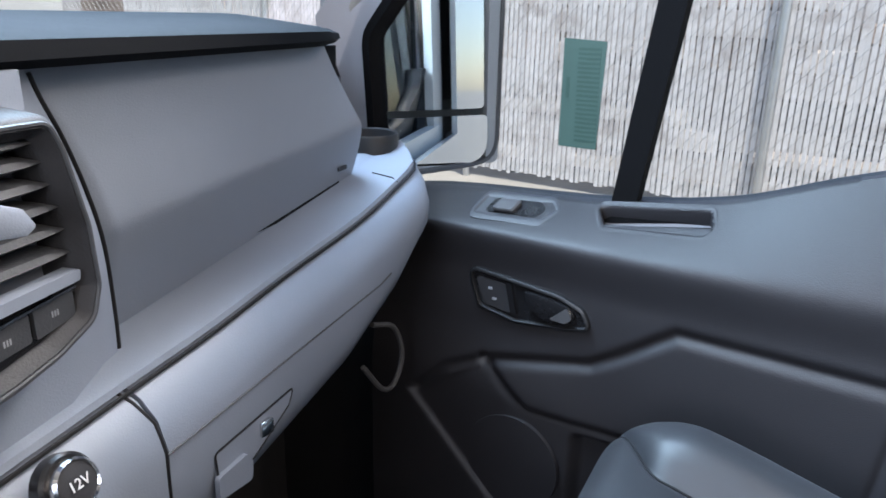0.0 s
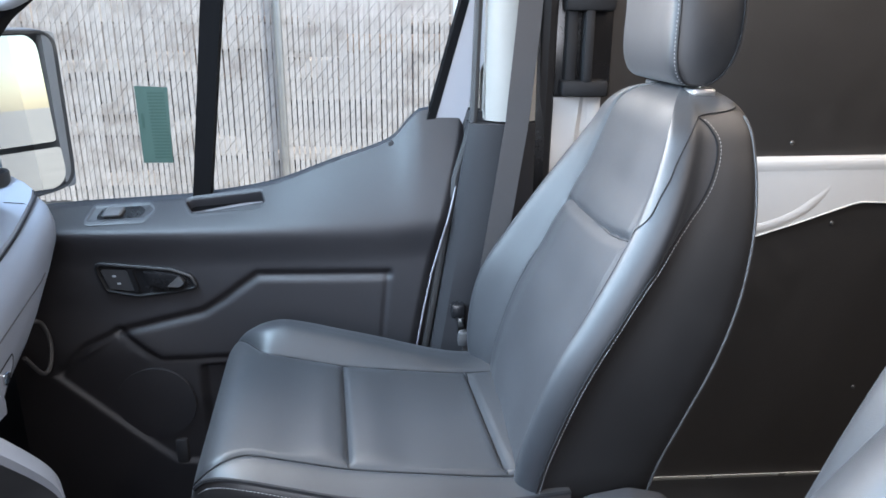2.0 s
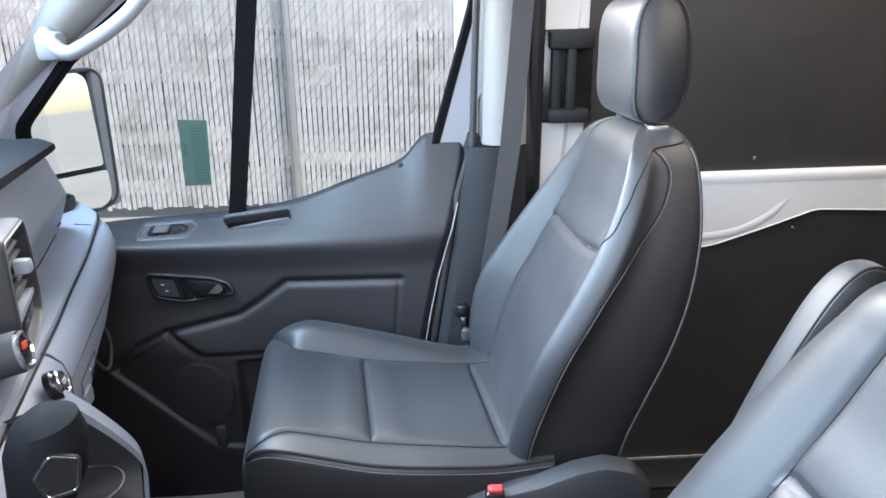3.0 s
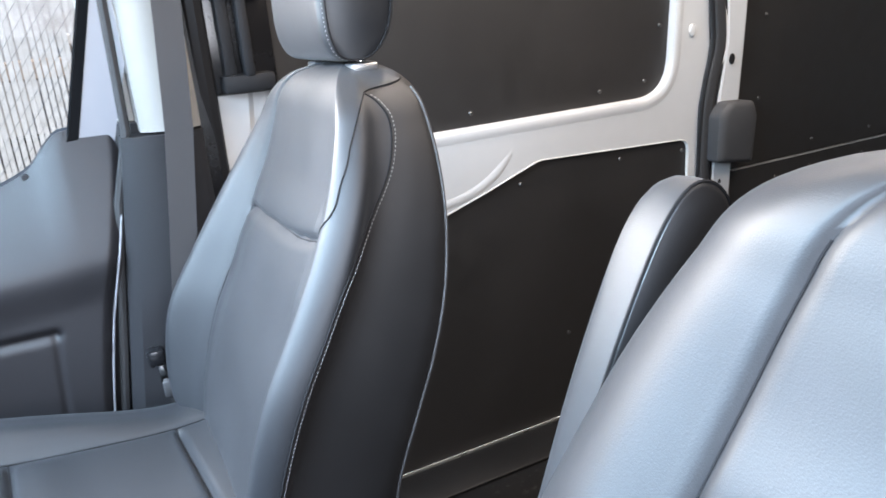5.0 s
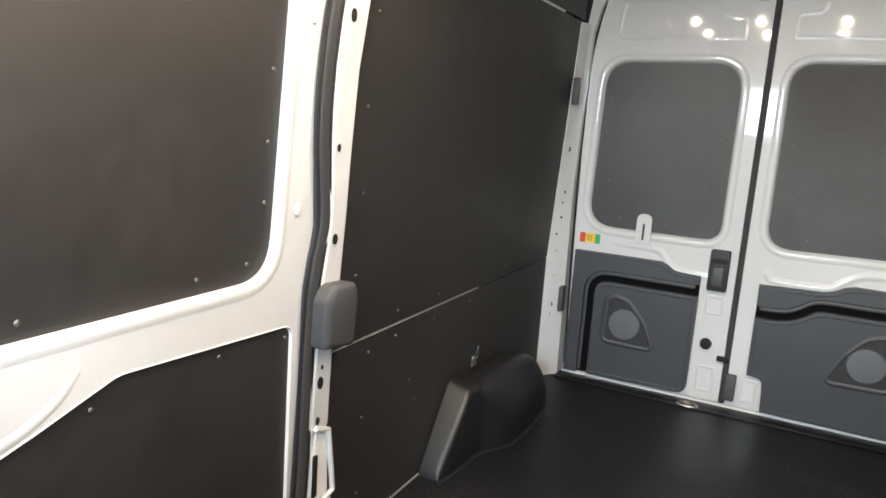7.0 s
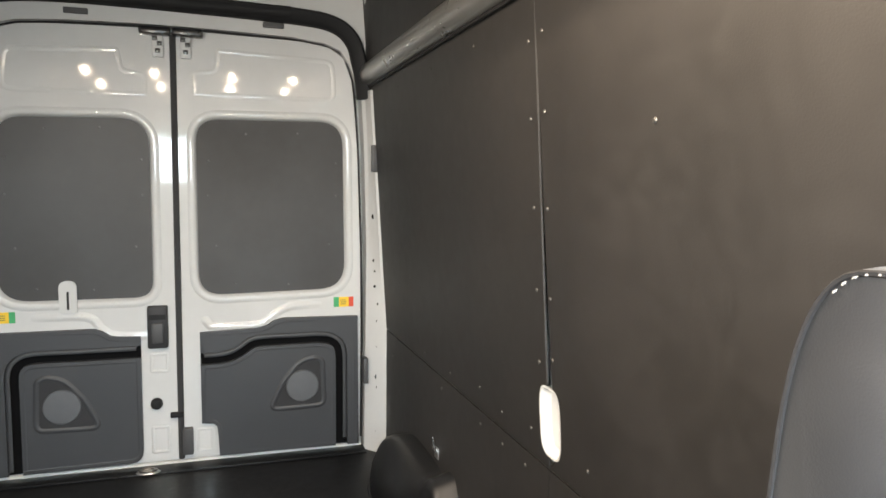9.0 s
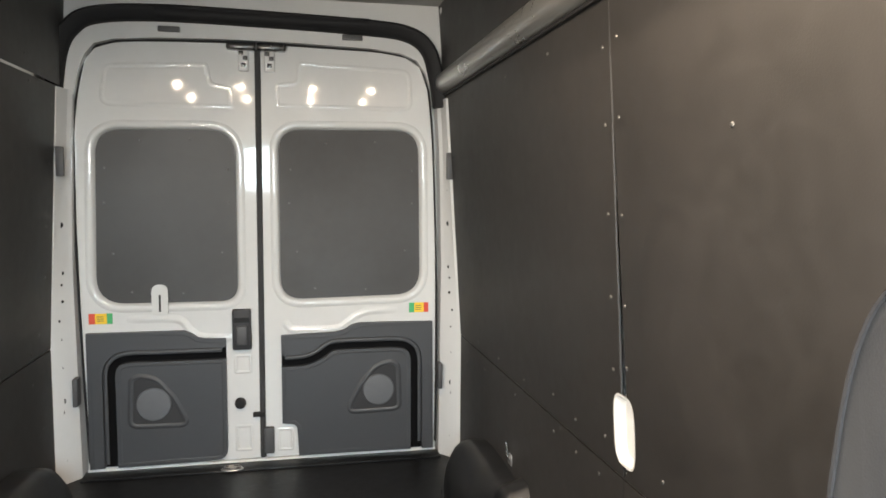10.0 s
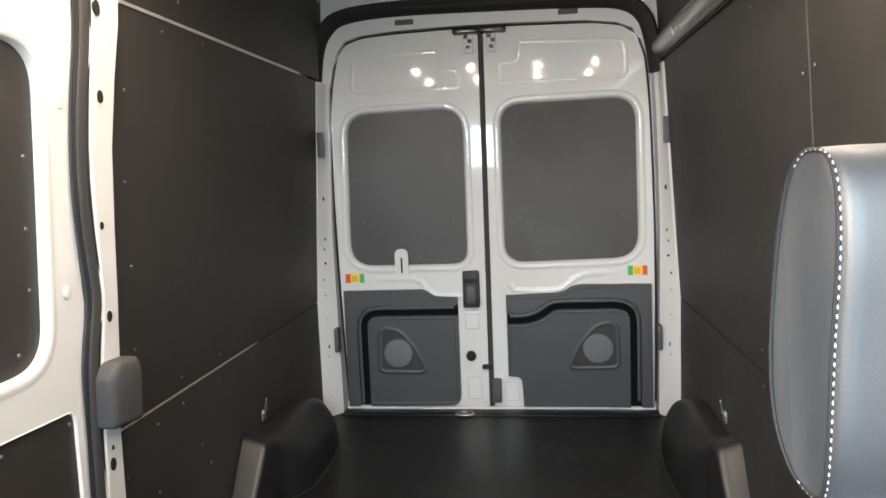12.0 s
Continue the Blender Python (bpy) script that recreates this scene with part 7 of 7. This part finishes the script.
def build_console():
    # round socket
    so = thing("power_socket", "round 12V power socket with silver rim in the dash", "power socket")
    c = Vector((-0.062, -1.052, 0.724))
    n = Vector((DN.x, DN.y, 0.40)).normalized()
    a = n.orthogonal().normalized()
    b = n.cross(a)

    def disc(rs):
        return loft([[c + n * h + (a * math.cos(k * math.pi / 16) + b * math.sin(k * math.pi / 16)) * r * 0.72 for k in range(32)] for r, h in rs])

    part("surround", disc(((0.029, -0.005), (0.029, 0.004), (0.026, 0.006))), BLACK, so, "black surround")
    part("silver_rim", disc(((0.0235, 0.004), (0.0235, 0.012), (0.021, 0.014), (0.0195, 0.0125))), CHROME, so, "silver rim")
    part("cap", disc(((0.0198, 0.008), (0.0195, 0.0125), (0.012, 0.0135))), TRIM, so, "dark cap")
    cu = bpy.data.curves.new("marking", "FONT")
    cu.body, cu.size, cu.align_x, cu.align_y, cu.extrude = "12V", 0.010, "CENTER", "CENTER", 0.0003
    tmp = bpy.data.objects.new("marking", cu)
    scene.collection.objects.link(tmp)
    bpy.context.view_layer.update()
    me = bpy.data.meshes.new_from_object(tmp.evaluated_get(bpy.context.evaluated_depsgraph_get()))
    bpy.data.objects.remove(tmp)
    me.materials.clear()
    me.materials.append(INKW)
    ob = new("marking", me)
    rx = Vector((DD.x, DD.y, 0)).normalized()
    up = n.cross(rx)
    up = -up if up.z < 0 else up
    rx = up.cross(n)
    ob.matrix_world = Matrix.Translation(c + n * 0.0142) @ Matrix((rx, up, n)).transposed().to_4x4()
    ob.parent = so
    # tray with cup holder
    t = thing("console_tray", "grey console tray with a pale rim and cup holder", "console tray")
    rim = [(0.027, -0.995, 0.757), (-0.016, -0.99, 0.712), (-0.076, -0.99, 0.650), (-0.125, -0.99, 0.594), (-0.148, -0.99, 0.557), (-0.150, -0.99, 0.526), (-0.125, -0.985, 0.475)]
    fine = [Vector([smooth_table(i / 20, [(k / 6, p[q]) for k, p in enumerate(rim)]) for q in range(3)]) for i in range(21)]
    part("rim", loft([[p + Vector((-0.005, 0, 0.004)), p + Vector((0.005, 0.002, 0.006)), p + Vector((0.014, 0.010, -0.006)), p + Vector((0.012, 0.008, -0.02)), p + Vector((-0.003, 0.004, -0.025))] for p in fine]), DASH, t, "pale grey rim")
    part("tray_wall", loft([[p + Vector((0.008, 0, -0.004)), p + Vector((0.02, -0.06, -0.02)), p + Vector((0.05, -0.10, -0.03)), p + Vector((0.20, -0.10, -0.03))] for p in fine], closed=False), GREY_CAP, t, "grey tray floor")
    part("cup_ring", tube([(-0.005 + 0.05 * math.cos(k * math.pi / 12), -1.01 + 0.05 * math.sin(k * math.pi / 12), 0.600) for k in range(24)], 0.003, 6, closed=True), TRIM, t, "cup holder ring")
    part("tray_clip", box(-0.02, -0.004, -1.065, -1.05, 0.625, 0.655, bevel=0.003), GREY_CAP, t, "small grey clip")
    part("console_body", box(-0.105, 0.20, -1.12, -0.99, -0.11, 0.52, bevel=0.02), TRIM, t, "dark console body")
    # gear selector
    g = thing("gear_selector", "dark gear selector knob with a silver-edged badge plate", "gear selector")
    rows = []
    for z, r, o in ((0.62, 0.016, -0.06), (0.70, 0.017, -0.03), (0.755, 0.026, -0.004), (0.785, 0.034, 0.002), (0.82, 0.035, 0.006), (0.843, 0.028, 0.008), (0.853, 0.014, 0.008)):
        rows.append([(0.238 + 1.3 * r * math.cos(k * math.pi / 12), -0.915 + o + 0.95 * r * math.sin(k * math.pi / 12), z) for k in range(24)])
    part("knob", loft(rows), DASH_TOP, g, "dark leather-look knob")
    pl = fillet([(-0.016, -0.022), (0.012, -0.022), (0.02, 0.004), (0.004, 0.024), (-0.022, 0.012)], 0.008, 4)
    fw = Vector((0.86, 0.50, 0.1)).normalized()
    sd2 = Vector((0.50, -0.86, 0)).normalized()

    def on_knob(u, v, q):
        return tuple(Vector((0.270, -0.888, 0.806)) + sd2 * u + Vector((0, 0, v)) + fw * (q - 0.002))

    bp = part("badge_plate", plate(pl, [], on_knob, 0.006), BLACK, g, "glossy black plate on the knob")
    part("badge_outline", ring_lip(pl, [(0.0010, 0.0058), (0.0016, 0.0066), (0.0034, 0.0066), (0.0040, 0.0058)], on_knob), CHROME, bp, "silver outline")
    # climate knob
    k = thing("climate_knob", "round climate control knob with satin rim", "control knob")
    c2 = Vector((0.094, -1.003, 0.846))
    n2 = Vector((-0.2, 0.93, 0.2)).normalized()
    a2 = n2.orthogonal().normalized()
    b2 = n2.cross(a2)
    for nm, rs, mt in (("knob", ((0.024, -0.03), (0.024, 0.004), (0.022, 0.008)), TRIM), ("satin_rim", ((0.0225, 0.006), (0.0225, 0.011), (0.019, 0.012), (0.018, 0.009)), CHROME), ("face", ((0.018, 0.006), (0.0178, 0.0095)), BLACK)):
        part(nm, loft([[c2 + n2 * h + (a2 * math.cos(q * math.pi / 16) + b2 * math.sin(q * math.pi / 16)) * r for q in range(32)] for r, h in rs]), mt, k)
    part("red_mark", box(-0.004, 0.004, -0.001, 0.001, -0.004, 0.004), S_RED, k).matrix_world = Matrix.Translation(c2 + n2 * 0.0105 + Vector((0, 0, 0.006)))


build_ground()
build_floor()
build_left_wall()
build_right_wall()
build_rear_frame()
build_ceiling()
for lx, ly, lw in CARGO_LAMPS:
    cargo_lamp(lx, ly)
rear_door(-1)
rear_door(1)
load_sticker(-0.766, -0.669, 0.666, 0.712, False)
load_sticker(0.632, 0.724, 0.678, 0.724, True)
wheel_arch(-1)
wheel_arch(1)
tie_hook(-1)
tie_hook(1)
sliding_door()
build_cap()
vinyl_seat(-0.438, 0.0, 0.0, 1, "black vinyl passenger seat with stitched seams, backrest upright")
vinyl_seat(0.408, 0.020, -0.028, -1, "black vinyl driver seat with stitched seams beside the open window", lean=0.06, head_at=(0.053, 0.046, 0.028), head_deep=0.84, head_turn=0.12)
armrest(0.432, 0.0)
passenger_door()
build_mirror()
build_b_pillar()
build_cab_shell()
build_dash()
build_console()
build_fence()
